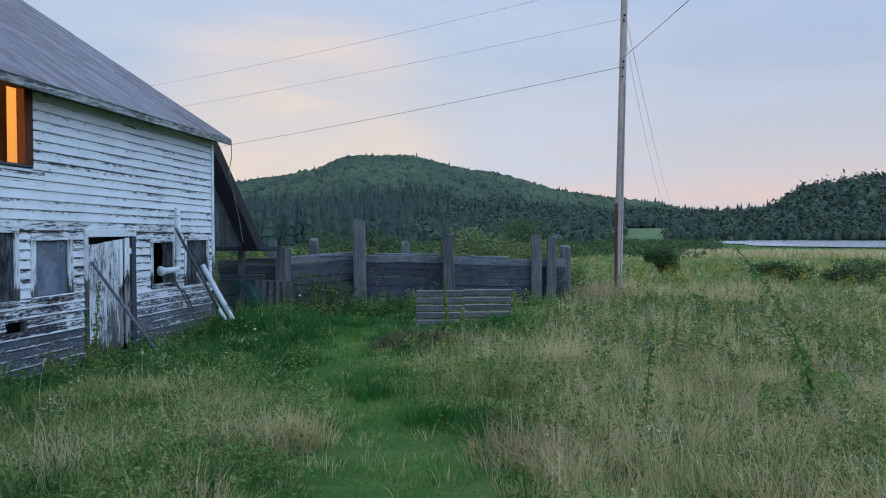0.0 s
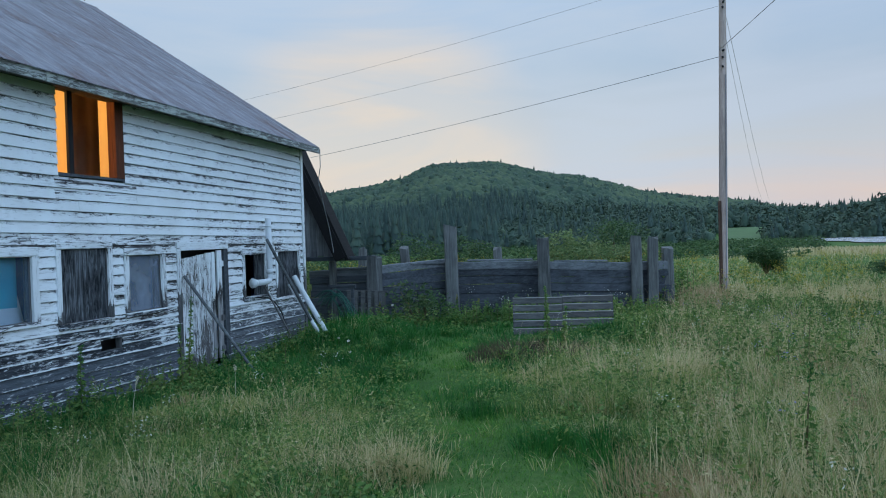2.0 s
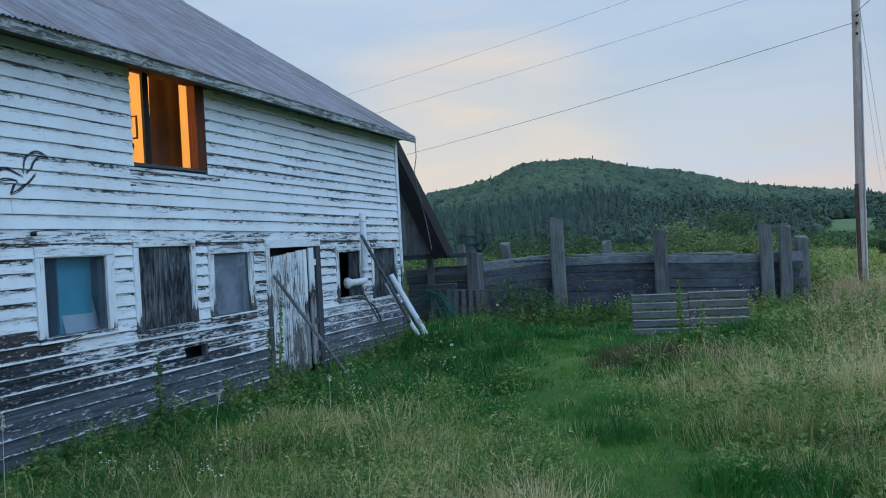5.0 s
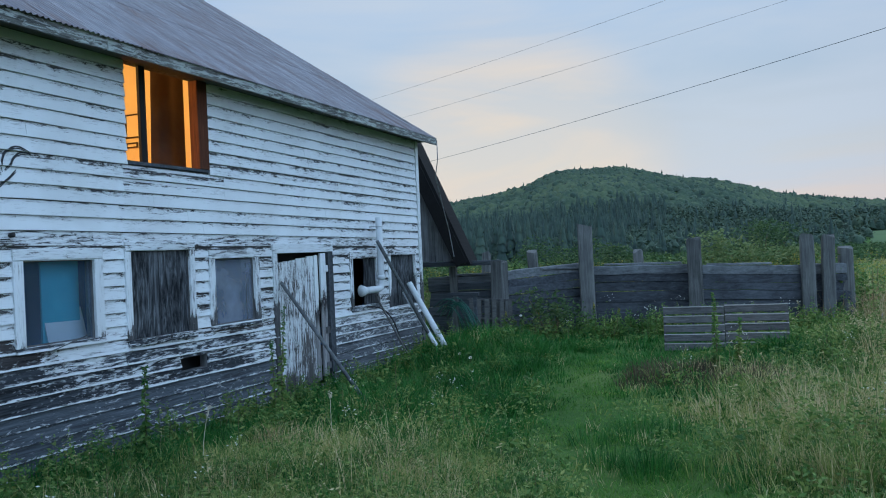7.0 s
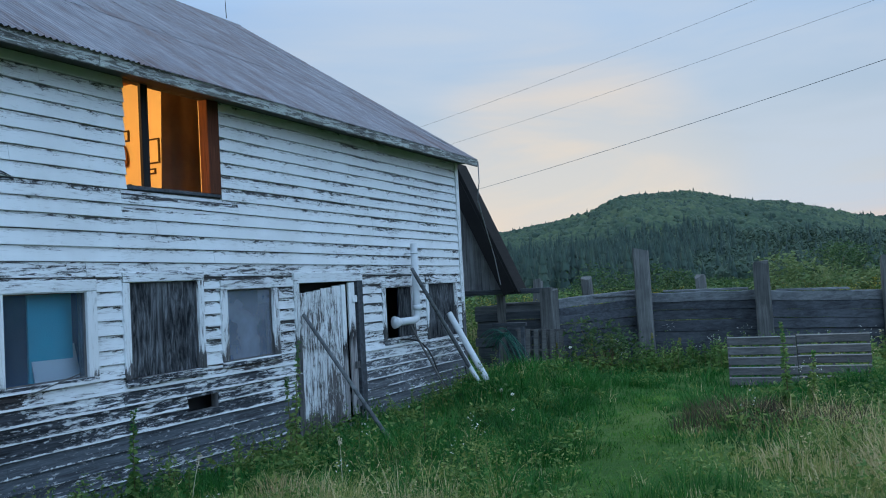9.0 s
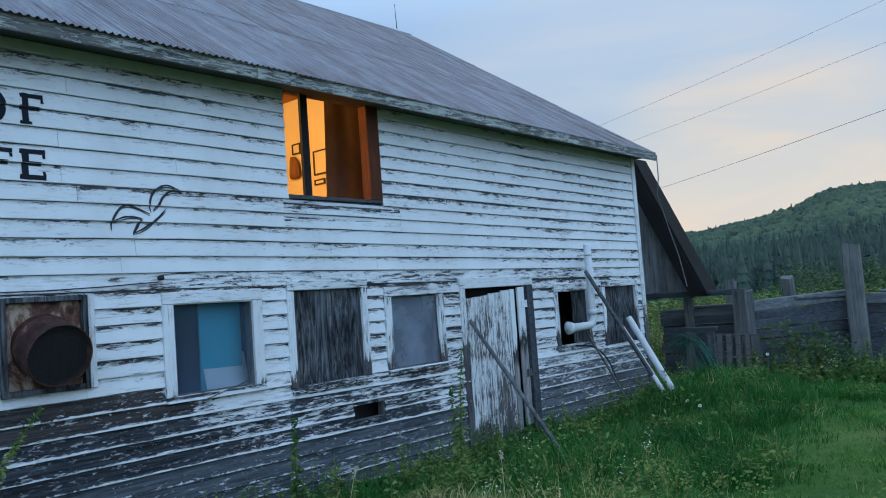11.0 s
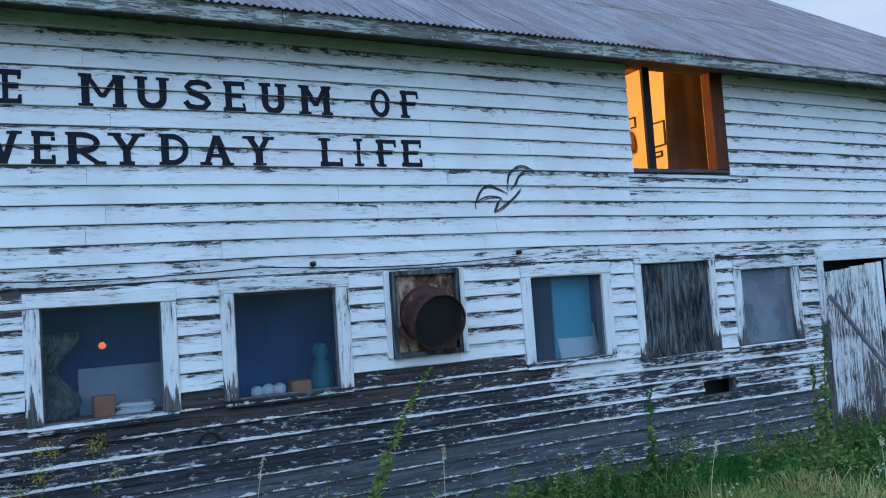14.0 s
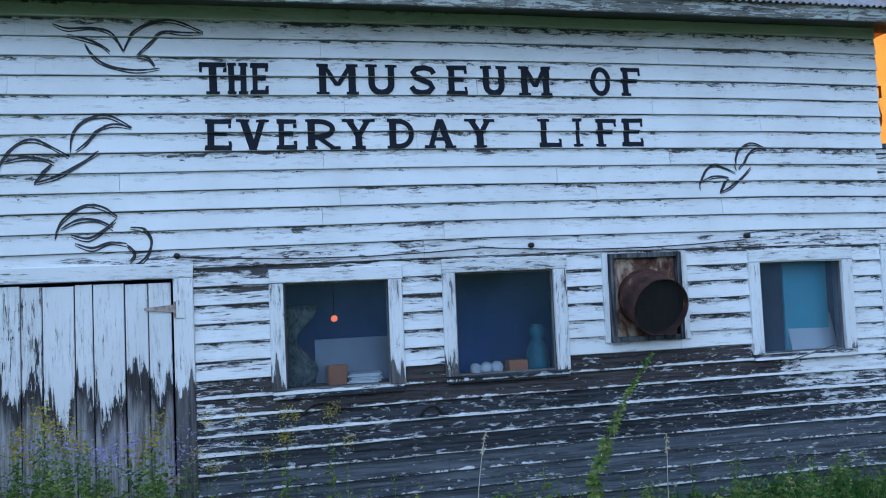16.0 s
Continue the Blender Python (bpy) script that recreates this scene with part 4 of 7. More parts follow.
    part("ridge_cap", tube([(RIDGE_X, ya, RIDGE_Z + 0.02), (RIDGE_X, 5, RIDGE_Z + 0.01), (RIDGE_X, 12, RIDGE_Z + 0.01), (RIDGE_X, yb, RIDGE_Z + 0.02)], 0.045, 8), M["roof"], r)
    bs = part("back_sheeting", box(bmesh.new(), 0, 1, 0, 1, 0, 1), M["roof"], r)
    for v in bs.data.vertices:
        a = v.co.x
        x = RIDGE_X - 0.02 - a * 6.5
        v.co = (x, ya if v.co.y < 0.5 else yb, RIDGE_Z - ROOF_SLOPE * (RIDGE_X - x) + (0.0 if v.co.z < 0.5 else 0.03))
    rod = tagged(part("lightning_rod", tube([(RIDGE_X, 19.75, RIDGE_Z + 0.11), (RIDGE_X, 19.72, RIDGE_Z + 0.75)], [0.012, 0.004], 6), M["iron"]), "thin metal rod standing on the roof ridge", "rod")


roof()


# ---- clapboards ----
def clapboards():
    """Each board is cut round the openings; old boards have shrunk and leave an open joint."""
    gap, thick = 0.007, 0.032
    rng = random.Random(11)
    holes = [(o[0] - 0.03, o[1] + 0.03, o[2], o[3]) if k != "hole" and k != "loft" else o for k, o in OPEN.items()]
    def board(y, e, z0, za, zb, mat, low, drop=(True, True)):
        """One board from y to e; za to zb is what is left of its height; drop: which of its edges sink with the course."""
        n = max(1, int((e - y) / 0.45))
        bow = rng.uniform(-0.005, 0.005)
        kick = rng.uniform(0, 0.008) * low
        v, f = [], []
        def face(z):
            return WALL_X + 0.008 + (thick - 0.008) * (1 - (z - z0) / 0.17)
        for i in range(n + 1):
            u = y + 0.0015 + (e - y - 0.003) * i / n
            w = bow * math.sin(math.pi * i / n) + rng.uniform(-0.003, 0.003) * low
            q = kick + rng.uniform(0, 0.004) * low
            lo_, hi_ = za + w + (sag(u) if drop[0] else 0), zb + w * 0.5 + (sag(u) if drop[1] else 0)
            v += [(WALL_X + 0.002, u, lo_), (face(za) + q - 0.002, u, lo_), (face(za + 0.006) + q, u, lo_ + 0.006), (face(zb), u, hi_), (WALL_X + 0.001, u, hi_)]
        for i in range(n):
            for k in range(5):
                p, s = i * 5 + k, i * 5 + (k + 1) % 5
                f.append((p + 5, s + 5, s, p))
        f += [(0, 1, 2, 3, 4), tuple(n * 5 + k for k in range(4, -1, -1))]
        me = bpy.data.meshes.new("clapboard")
        me.from_pydata(v, [], f)
        put("clapboard", me, mat, wall)

    for z0, z1 in zip(COURSES, COURSES[1:]):
        if z1 < ZB or z0 > 3.96:
            continue
        mid = (z0 + z1) / 2
        za, zb = z0 + gap, min(z1 + 0.001, 3.98)
        mat = M["paint_up"] if mid > 1.74 else M["paint_band"] if mid > 1.6 else M["paint_mid"] if mid > 0.62 else M["paint_half"] if mid > 0.27 else M["paint_low"] if mid > -0.28 else M["paint_base"]
        low = 1.6 if mid < 0.36 else 0.5
        cut = sorted(o for o in holes if o[2] < zb + sag((o[0] + o[1]) / 2) - 0.01 and o[3] > za + sag((o[0] + o[1]) / 2) + 0.01)
        top = zb < z1
        y = Y0
        spans = []
        for o in cut:
            if o[0] > y + 0.02:
                spans.append((y, o[0]))
            y = max(y, o[1])
            dz = sag((o[0] + o[1]) / 2)
            if o[2] > za + dz + 0.02:
                board(o[0], o[1], z0, za, o[2], mat, 0.3, (True, False))
            if o[3] < zb + dz - 0.02:
                board(o[0], o[1], z0, o[3], zb, mat, 0.3, (False, not top))
        if y < Y1 - 0.13:
            spans.append((y, Y1 - 0.13))
        for a, b in spans:
            y = a
            while y < b - 0.01:
                e = y + rng.uniform(2.2, 4.8)
                e = b if b - e < 0.8 else e
                worn = mat
                if OPEN["loft"][2] - 0.36 < mid < OPEN["loft"][2]:
                    for stop in (11.0, 13.0):
                        e = stop if y < stop - 0.01 < e - 0.3 else e
                    worn = M["paint_mid"] if 10.99 <= y < 12.9 else mat
                board(y, e, z0, za, zb, worn, low, (True, not top))
                y = e
    part("corner_board", bevelled(box(bmesh.new(), WALL_X + 0.002, WALL_X + 0.046, Y1 - 0.125, Y1 + 0.01, ZB, 3.98, 0.003), 0.005), M["trim"], wall)


# ---- lettering and painted motifs ----
def lettering():
    sign = empty("painted_sign", (WALL_X + 0.04, 6.1, 3.0), "hand painted black serif lettering across white clapboards", "sign")
    upper = [("T", 3.86, 4.08), ("H", 4.10, 4.27), ("E", 4.31, 4.45), ("M", 4.91, 5.27), ("U", 5.37, 5.64), ("S", 5.78, 6.02),
             ("E", 6.15, 6.33), ("U", 6.49, 6.73), ("M", 6.88, 7.19), ("O", 7.63, 7.82), ("F", 7.96, 8.15)]
    lower = [("E", 3.90, 4.11), ("V", 4.18, 4.44), ("E", 4.53, 4.69), ("R", 4.79, 5.09), ("Y", 5.13, 5.41), ("D", 5.55, 5.79),
             ("A", 5.91, 6.19), ("Y", 6.31, 6.58), ("L", 7.06, 7.27), ("I", 7.39, 7.52), ("F", 7.66, 7.86), ("E", 7.94, 8.15)]
    for row, zr, slope, h in ((upper, 3.150, 0.008, 0.295), (lower, 2.640, 0.007, 0.285)):
        for ch, ya, yb in row:
            ya, yb, z = ya + 0.085, yb + 0.105, zr + slope * (ya - 3.9)
            bm = bmesh.new()
            for n, quad in enumerate(strokes_of(ch, yb - ya, h)):
                bm.faces.new([bm.verts.new((0.0002 * n, ya + p, z + q)) for p, q in quad])
            under(painted("letter", bm, M["paintblack"]), sign)


def strokes_of(ch, w, h):
    """The brush strokes of one slab-serif capital in a box w by h, as quads."""
    rng = random.Random(ord(ch) + int(w * 1000))
    s, t = min(0.068, w * 0.27), 0.045
    out = []
    def bar(a, b, c, d):
        j = lambda: rng.uniform(-0.004, 0.004)
        out.append([(a + j(), c + j()), (b + j(), c + j()), (b + j(), d + j()), (a + j(), d + j())])
    def slant(p, q, k):
        out.append([(p[0] - k, p[1]), (p[0] + k, p[1]), (q[0] + k, q[1]), (q[0] - k, q[1])])
    def curve(pts, wide):
        pts = [Vector(p) for p in pts]
        side = []
        for i, p in enumerate(pts):
            d = (pts[min(i + 1, len(pts) - 1)] - pts[max(i - 1, 0)]).normalized()
            side.append((p + Vector((-d.y, d.x)) * wide / 2, p - Vector((-d.y, d.x)) * wide / 2))
        for (a, b), (c, d) in zip(side, side[1:]):
            out.append([tuple(a), tuple(b), tuple(d), tuple(c)])
    def foot(yc, top=False, reach=0.030):
        bar(yc - s / 2 - reach, yc + s / 2 + reach, *((h - 0.030, h) if top else (0, 0.030)))
    l, r, m = s / 2 + 0.018, w - s / 2 - 0.018, w / 2
    if ch == "T":
        bar(m - s / 2, m + s / 2, 0, h - t)
        bar(0, w, h - t, h)
        bar(0, 0.028, h - 0.095, h - t)
        bar(w - 0.028, w, h - 0.095, h - t)
        foot(m)
    elif ch == "H":
        for c in (l, r):
            bar(c - s / 2, c + s / 2, 0, h)
            foot(c, reach=0.016)
            foot(c, True, 0.016)
        bar(l, r, h * 0.45, h * 0.45 + t)
    elif ch in "EFL":
        bar(l - s / 2, l + s / 2, 0, h)
        foot(l, reach=0.024)
        if ch != "L":
            bar(0, w, h - t, h)
            bar(w - 0.028, w, h - 0.085, h - t)
            bar(l - (0.05 if ch == "F" else 0), w * 0.84, h * 0.46, h * 0.46 + t * 0.9)
        else:
            foot(l, True)
        if ch != "F":
            bar(0, w, 0, t)
            bar(w - 0.028, w, t, 0.085)
    elif ch == "M":
        for c in (l, r):
            bar(c - s / 2, c + s / 2, 0, h)
            foot(c, reach=0.026)
        foot(l, True, 0.02)
        foot(r, True, 0.02)
        slant((m, h * 0.30), (l + 0.005, h), s * 0.36)
        slant((m, h * 0.30), (r - 0.005, h), s * 0.36)
    elif ch == "U":
        curve([(l, h)] + [(m - (m - l) * math.cos(a), m * 0.75 - (m * 0.75 - t / 2) * math.sin(a)) for a in (math.pi * i / 10 for i in range(11))] + [(r, h)], s * 0.92)
        foot(l, True, 0.022)
        foot(r, True, 0.022)
    elif ch == "S":
        c = [(0.93, 0.74), (0.84, 0.90), (0.58, 0.97), (0.30, 0.93), (0.15, 0.78), (0.26, 0.62), (0.52, 0.52), (0.78, 0.41), (0.87, 0.24), (0.72, 0.08), (0.44, 0.04), (0.20, 0.10), (0.08, 0.27)]
        curve([(p * w, q * (h - 0.03) + 0.012) for p, q in c], t * 1.25)
    elif ch == "O":
        curve([(m + (m - t / 2) * math.cos(a), h / 2 + (h / 2 - t / 2) * math.sin(a)) for a in (2 * math.pi * i / 22 for i in range(23))], t * 1.15)
    elif ch == "V":
        slant((m, 0), (l, h), s * 0.52)
        slant((m, 0), (r, h), s * 0.40)
        foot(l, True, 0.024)
        foot(r, True, 0.024)
    elif ch == "A":
        slant((l, 0), (m, h), s * 0.38)
        slant((r, 0), (m, h), s * 0.52)
        bar(l + 0.03, r - 0.03, h * 0.26, h * 0.26 + t * 0.8)
        foot(l, reach=0.020)
        foot(r, reach=0.020)
    elif ch == "Y":
        bar(m - s / 2, m + s / 2, 0, h * 0.48)
        slant((m, h * 0.44), (l, h), s * 0.48)
        slant((m, h * 0.44), (r, h), s * 0.42)
        foot(m)
        foot(l, True, 0.024)
        foot(r, True, 0.024)
    elif ch == "I":
        bar(m - s / 2, m + s / 2, 0, h)
        foot(m)
        foot(m, True)
    elif ch in "DR":
        bar(l - s / 2, l + s / 2, 0, h)
        foot(l, reach=0.018)
        foot(l, True, 0.018)
        lo_ = t / 2 if ch == "D" else h * 0.42
        cz, rz = (lo_ + h - t / 2) / 2, (h - t / 2 - lo_) / 2
        reach = (w if ch == "D" else w * 0.86) - l - s * 0.4
        curve([(l, h - t / 2)] + [(l + reach * (0.35 + 0.65 * math.cos(a)), cz + rz * math.sin(a)) for a in (math.pi / 2 - math.pi * i / 12 for i in range(13))] + [(l, lo_)], t * 1.1)
        if ch == "R":
            slant((r, 0), (l + s * 0.7, h * 0.45), s * 0.5)
            foot(r, reach=0.016)
    return out


def painted(name, bm, mat):
    """Lay a flat shape onto the clapboards, board by board."""
    zs = [v.co.z for v in bm.verts]
    dz = sag(sum(v.co.y for v in bm.verts) / len(bm.verts))
    whole = bmesh.new()
    for z0, z1 in zip(COURSES, COURSES[1:]):
        if z1 + dz < min(zs) or z0 + dz > max(zs):
            continue
        c = bm.copy()
        z0, z1 = z0 + dz, z1 + dz
        for z, up in ((z0 + 0.007, -1), (z1 + 0.004, 1)):
            bmesh.ops.bisect_plane(c, geom=c.verts[:] + c.edges[:] + c.faces[:], plane_co=(0, 0, z), plane_no=(0, 0, up), clear_outer=True)
        for v in c.verts:
            v.co.x += WALL_X + 0.008 + 0.024 * (1 - (v.co.z - z0) / 0.17) + 0.0065
        me = bpy.data.meshes.new("piece")
        c.to_mesh(me)
        whole.from_mesh(me)
        c.free()
        bpy.data.meshes.remove(me)
    bm.free()
    for f in whole.faces:
        if f.normal.x < 0:
            f.normal_flip()
    return part(name, whole, mat)


def ribbon(bm, pts, w, x):
    """A brush stroke on the wall: a thin strip that swells in its middle."""
    n = len(pts)
    dense = []
    for i in range(n - 1):
        p0, p1, p2, p3 = (Vector(pts[max(i - 1, 0)]), Vector(pts[i]), Vector(pts[i + 1]), Vector(pts[min(i + 2, n - 1)]))
        for k in range(6):
            t = k / 6
            dense.append(0.5 * ((2 * p1) + (p2 - p0) * t + (2 * p0 - 5 * p1 + 4 * p2 - p3) * t * t + (3 * p1 - p0 - 3 * p2 + p3) * t ** 3))
    dense.append(Vector(pts[-1]))
    prev = None
    for i, p in enumerate(dense):
        d = (dense[min(i + 1, len(dense) - 1)] - dense[max(i - 1, 0)]).normalized()
        nrm = Vector((-d.y, d.x))
        ww = w * (0.35 + 0.65 * math.sin(math.pi * (i + 0.5) / len(dense))) * (0.8 + 0.4 * random.Random(i).random())
        a, b = bm.verts.new((x, p.x + nrm.x * ww, p.y + nrm.y * ww)), bm.verts.new((x, p.x - nrm.x * ww, p.y - nrm.y * ww))
        if prev:
            bm.faces.new((prev[0], a, b, prev[1]))
        prev = (a, b)


SWEEP_A = [[(-0.62, 0.16), (-0.5, 0.12), (-0.3, 0.13), (-0.14, 0.09), (-0.04, -0.07)], [(-0.5, 0.06), (-0.37, 0.04), (-0.23, -0.02), (-0.15, -0.08)],
           [(-0.04, -0.07), (0.04, 0.1), (0.21, 0.2), (0.4, 0.22), (0.64, 0.12)], [(0.07, -0.11), (0.18, 0.01), (0.29, 0.11), (0.46, 0.11), (0.64, 0.11)],
           [(-0.36, -0.01), (-0.28, -0.13), (-0.15, -0.21), (0.06, -0.24), (0.26, -0.22)], [(0.07, -0.11), (0.16, -0.12), (0.22, -0.2)]]
SWEEP_B = [[(-0.49, -0.19), (-0.46, -0.07), (-0.34, 0.06), (-0.22, 0.1), (-0.09, 0.04), (0.05, -0.04)], [(-0.45, -0.09), (-0.29, -0.05), (-0.14, -0.07), (-0.06, -0.1)],
           [(0.07, -0.01), (0.08, 0.13), (0.18, 0.26), (0.36, 0.31), (0.56, 0.2)], [(0.11, 0.0), (0.19, 0.07), (0.28, 0.17), (0.41, 0.23), (0.55, 0.2)],
           [(-0.22, -0.27), (-0.04, -0.21), (0.14, -0.11), (0.29, 0.0)], [(-0.22, -0.27), (-0.14, -0.17), (-0.08, -0.11)]]
SWEEP_C = [[(-0.38, -0.02), (-0.32, 0.13), (-0.16, 0.24), (-0.02, 0.23), (0.09, 0.15)], [(-0.33, 0.06), (-0.2, 0.13), (-0.05, 0.12), (0.06, 0.06)],
           [(-0.26, 0.01), (-0.13, -0.02), (0.0, 0.05), (0.08, 0.13)], [(-0.23, -0.06), (-0.1, -0.1), (0.03, -0.06), (0.16, -0.07)],
           [(0.19, 0.06), (0.3, 0.04), (0.35, -0.07), (0.29, -0.2), (0.08, -0.35)], [(0.16, -0.08), (0.22, -0.15), (0.18, -0.22)]]


def motif(y, z, s, tilt, strokes, label):
    """Plain curved strokes painted on the clapboards, each with a thin dry one beside it."""
    m = empty("painted_motif", (WALL_X + 0.04, y, z), label, "painting", "painted motifs")
    c, sn = math.cos(tilt), math.sin(tilt)
    for i, st in enumerate(strokes):
        for off, w in ((0.0, 0.0115), (0.028, 0.007)):
            pts = []
            for k, (a, b) in enumerate(st):
                b -= off * (1 if k % 2 else 0.6)
                pts.append((y + s * (a * c - b * sn), z + s * (a * sn + b * c)))
            bm = bmesh.new()
            ribbon(bm, pts, w * (0.7 + 0.3 * s), 0.0002 * i + (0.0016 if off else 0.0))
            under(painted("brush_stroke", bm, M["strokes"]), m)


clapboards()
lettering()
motif(3.35, 3.60, 1.0, 0.0, SWEEP_A, "painted motif of curved black strokes beside the lettering")
motif(2.79, 2.64, 1.03, 0.0, SWEEP_B, "painted motif of curved black strokes on clapboards")
motif(3.13, 1.90, 1.08, 0.0, SWEEP_C, "painted motif of sweeping black strokes over the door")
motif(9.23, 2.42, 0.80, 0.12, SWEEP_B, "painted motif of thin black strokes on clapboards")


# ---- things inside the barn that show through the windows ----
def shelf_things():
    tagged(slab("window_shelf", WALL_X - 0.55, WALL_X - 0.125, 4.3, 10.9, 0.425, 0.455, M["innerwood"]), "brown shelf board behind the windows", "shelf")
    for y, z in ((6.46, 0.06), (6.57, 0.065), (6.68, 0.065)):
        bm = bmesh.new()
        bmesh.ops.create_icosphere(bm, subdivisions=2, radius=z)
        for v in bm.verts:
            v.co *= 1 + 0.03 * math.sin(9 * v.co.x * 10 + 7 * v.co.z * 10)
        ob = part("ball", bm, M["card"], None, "white ball on the window shelf", True)
        ob.location = (WALL_X - 0.22, y, 0.455 + z * 0.97)
        tagged(ob, category="ball", group="balls on the shelf")
    tagged(slab("cardboard_box", WALL_X - 0.36, WALL_X - 0.2, 6.80, 6.99, 0.455, 0.58, M["orangebox"], None, "", 0.01), "small orange cardboard box on the window shelf", "box")
    tagged(slab("cardboard_box", WALL_X - 0.34, WALL_X - 0.18, 5.02, 5.20, 0.455, 0.64, M["orangebox"], None, "", 0.01), "orange cardboard box behind the window", "box")
    # turned bottle shape
    bm = bmesh.new()
    prof = [(0.0, 0.0), (0.11, 0.0), (0.12, 0.06), (0.11, 0.20), (0.075, 0.28), (0.05, 0.31), (0.075, 0.35), (0.08, 0.41), (0.05, 0.46), (0.0, 0.475)]
    rings = []
    for r, z in prof[1:-1]:
        rings.append([bm.verts.new((r * math.cos(a), r * math.sin(a), z)) for a in (2 * math.pi * k / 20 for k in range(20))])
    for a, b in zip(rings, rings[1:]):
        for k in range(20):
            bm.faces.new((a[k], a[(k + 1) % 20], b[(k + 1) % 20], b[k]))
    bm.faces.new(rings[0][::-1])
    bm.faces.new(rings[-1])
    ob = tagged(part("jar", bm, M["glaze"], None, "", True), "rounded teal glazed jar behind the window", "jar")
    ob.location = (WALL_X - 0.32, 7.14, 0.455)
    tagged(slab("teal_panel", WALL_X - 0.30, WALL_X - 0.27, 9.96, 10.50, 0.456, 1.70, M["teal"]), "tall teal painted panel standing behind the window", "panel")
    ob = tagged(slab("white_card", -0.006, 0.006, -0.28, 0.28, 0.0, 0.43, M["card"], None, "", 0.002, 0.002), "white card leaning on the window shelf", "card")
    ob.matrix_world = pose(WALL_X - 0.21, 10.27, 0.456, 0, -14, 0)
    ob = tagged(slab("grey_board", -0.008, 0.008, -0.42, 0.42, 0.0, 0.42, M["navy"], None, "", 0.002, 0.002), "grey board leaning behind the window", "board")
    ob.matrix_world = pose(WALL_X - 0.40, 5.34, 0.456, 0, -10, 0)
    ob.data.materials[0] = M["card2"]
    # paper stack
    ps = empty("paper_stack", (0, 0, 0), "untidy stack of white papers on the window shelf", "papers")
    for i in range(6):
        o = slab("sheet", -0.11, 0.11, -0.15, 0.15, 0, 0.014, M["card"], ps, "", 0.003, 0.002)
        o.matrix_local = pose(WALL_X - 0.27, 5.36 + 0.01 * (i % 3), 0.4565 + 0.015 * i, 0, 0, 7 * ((i * 5) % 4) - 9)
    # crumpled cloth hanging at the side of the window
    bm = bmesh.new()
    n, m = 10, 16
    grid = [[bm.verts.new((WALL_X - 0.22 + 0.04 * math.sin(i * 2.1 + j * 0.5), 4.64 + 0.03 * i * (0.75 + 0.35 * math.sin(j * 0.55)), 0.46 + 0.05 * j)) for i in range(n)] for j in range(m)]
    for j in range(m - 1):
        for i in range(n - 1):
            bm.faces.new((grid[j][i], grid[j][i + 1], grid[j + 1][i + 1], grid[j + 1][i]))
    bmesh.ops.solidify(bm, geom=bm.faces[:], thickness=0.006)
    tagged(part("cloth", bm, M["cloth"], None, "", True), "pale patterned cloth hanging beside the window", "cloth")
    bm = bmesh.new()
    bmesh.ops.create_icosphere(bm, subdivisions=2, radius=0.036)
    lamp = empty("small_lamp", (-9.75, 5.16, 1.05), "small orange lamp glowing in the dark room", "lamp")
    under(part("bulb", bm, M["bulb"], None, "", True), lamp).matrix_basis = Matrix.Translation((-9.75, 5.16, 1.05))
    under(part("cord", tube([(-9.75, 5.16, 1.055), (-9.75, 5.16, 1.775)], 0.006, 6), M["black"]), lamp)


M["card2"] = plain("grey_board", (0.30, 0.32, 0.36), 0.7, 0, 0.2, 3)
M["cloth"] = plain("patterned_cloth", (0.30, 0.34, 0.30), 0.9, 0, 0.6, 14, 0.1)
shelf_things()


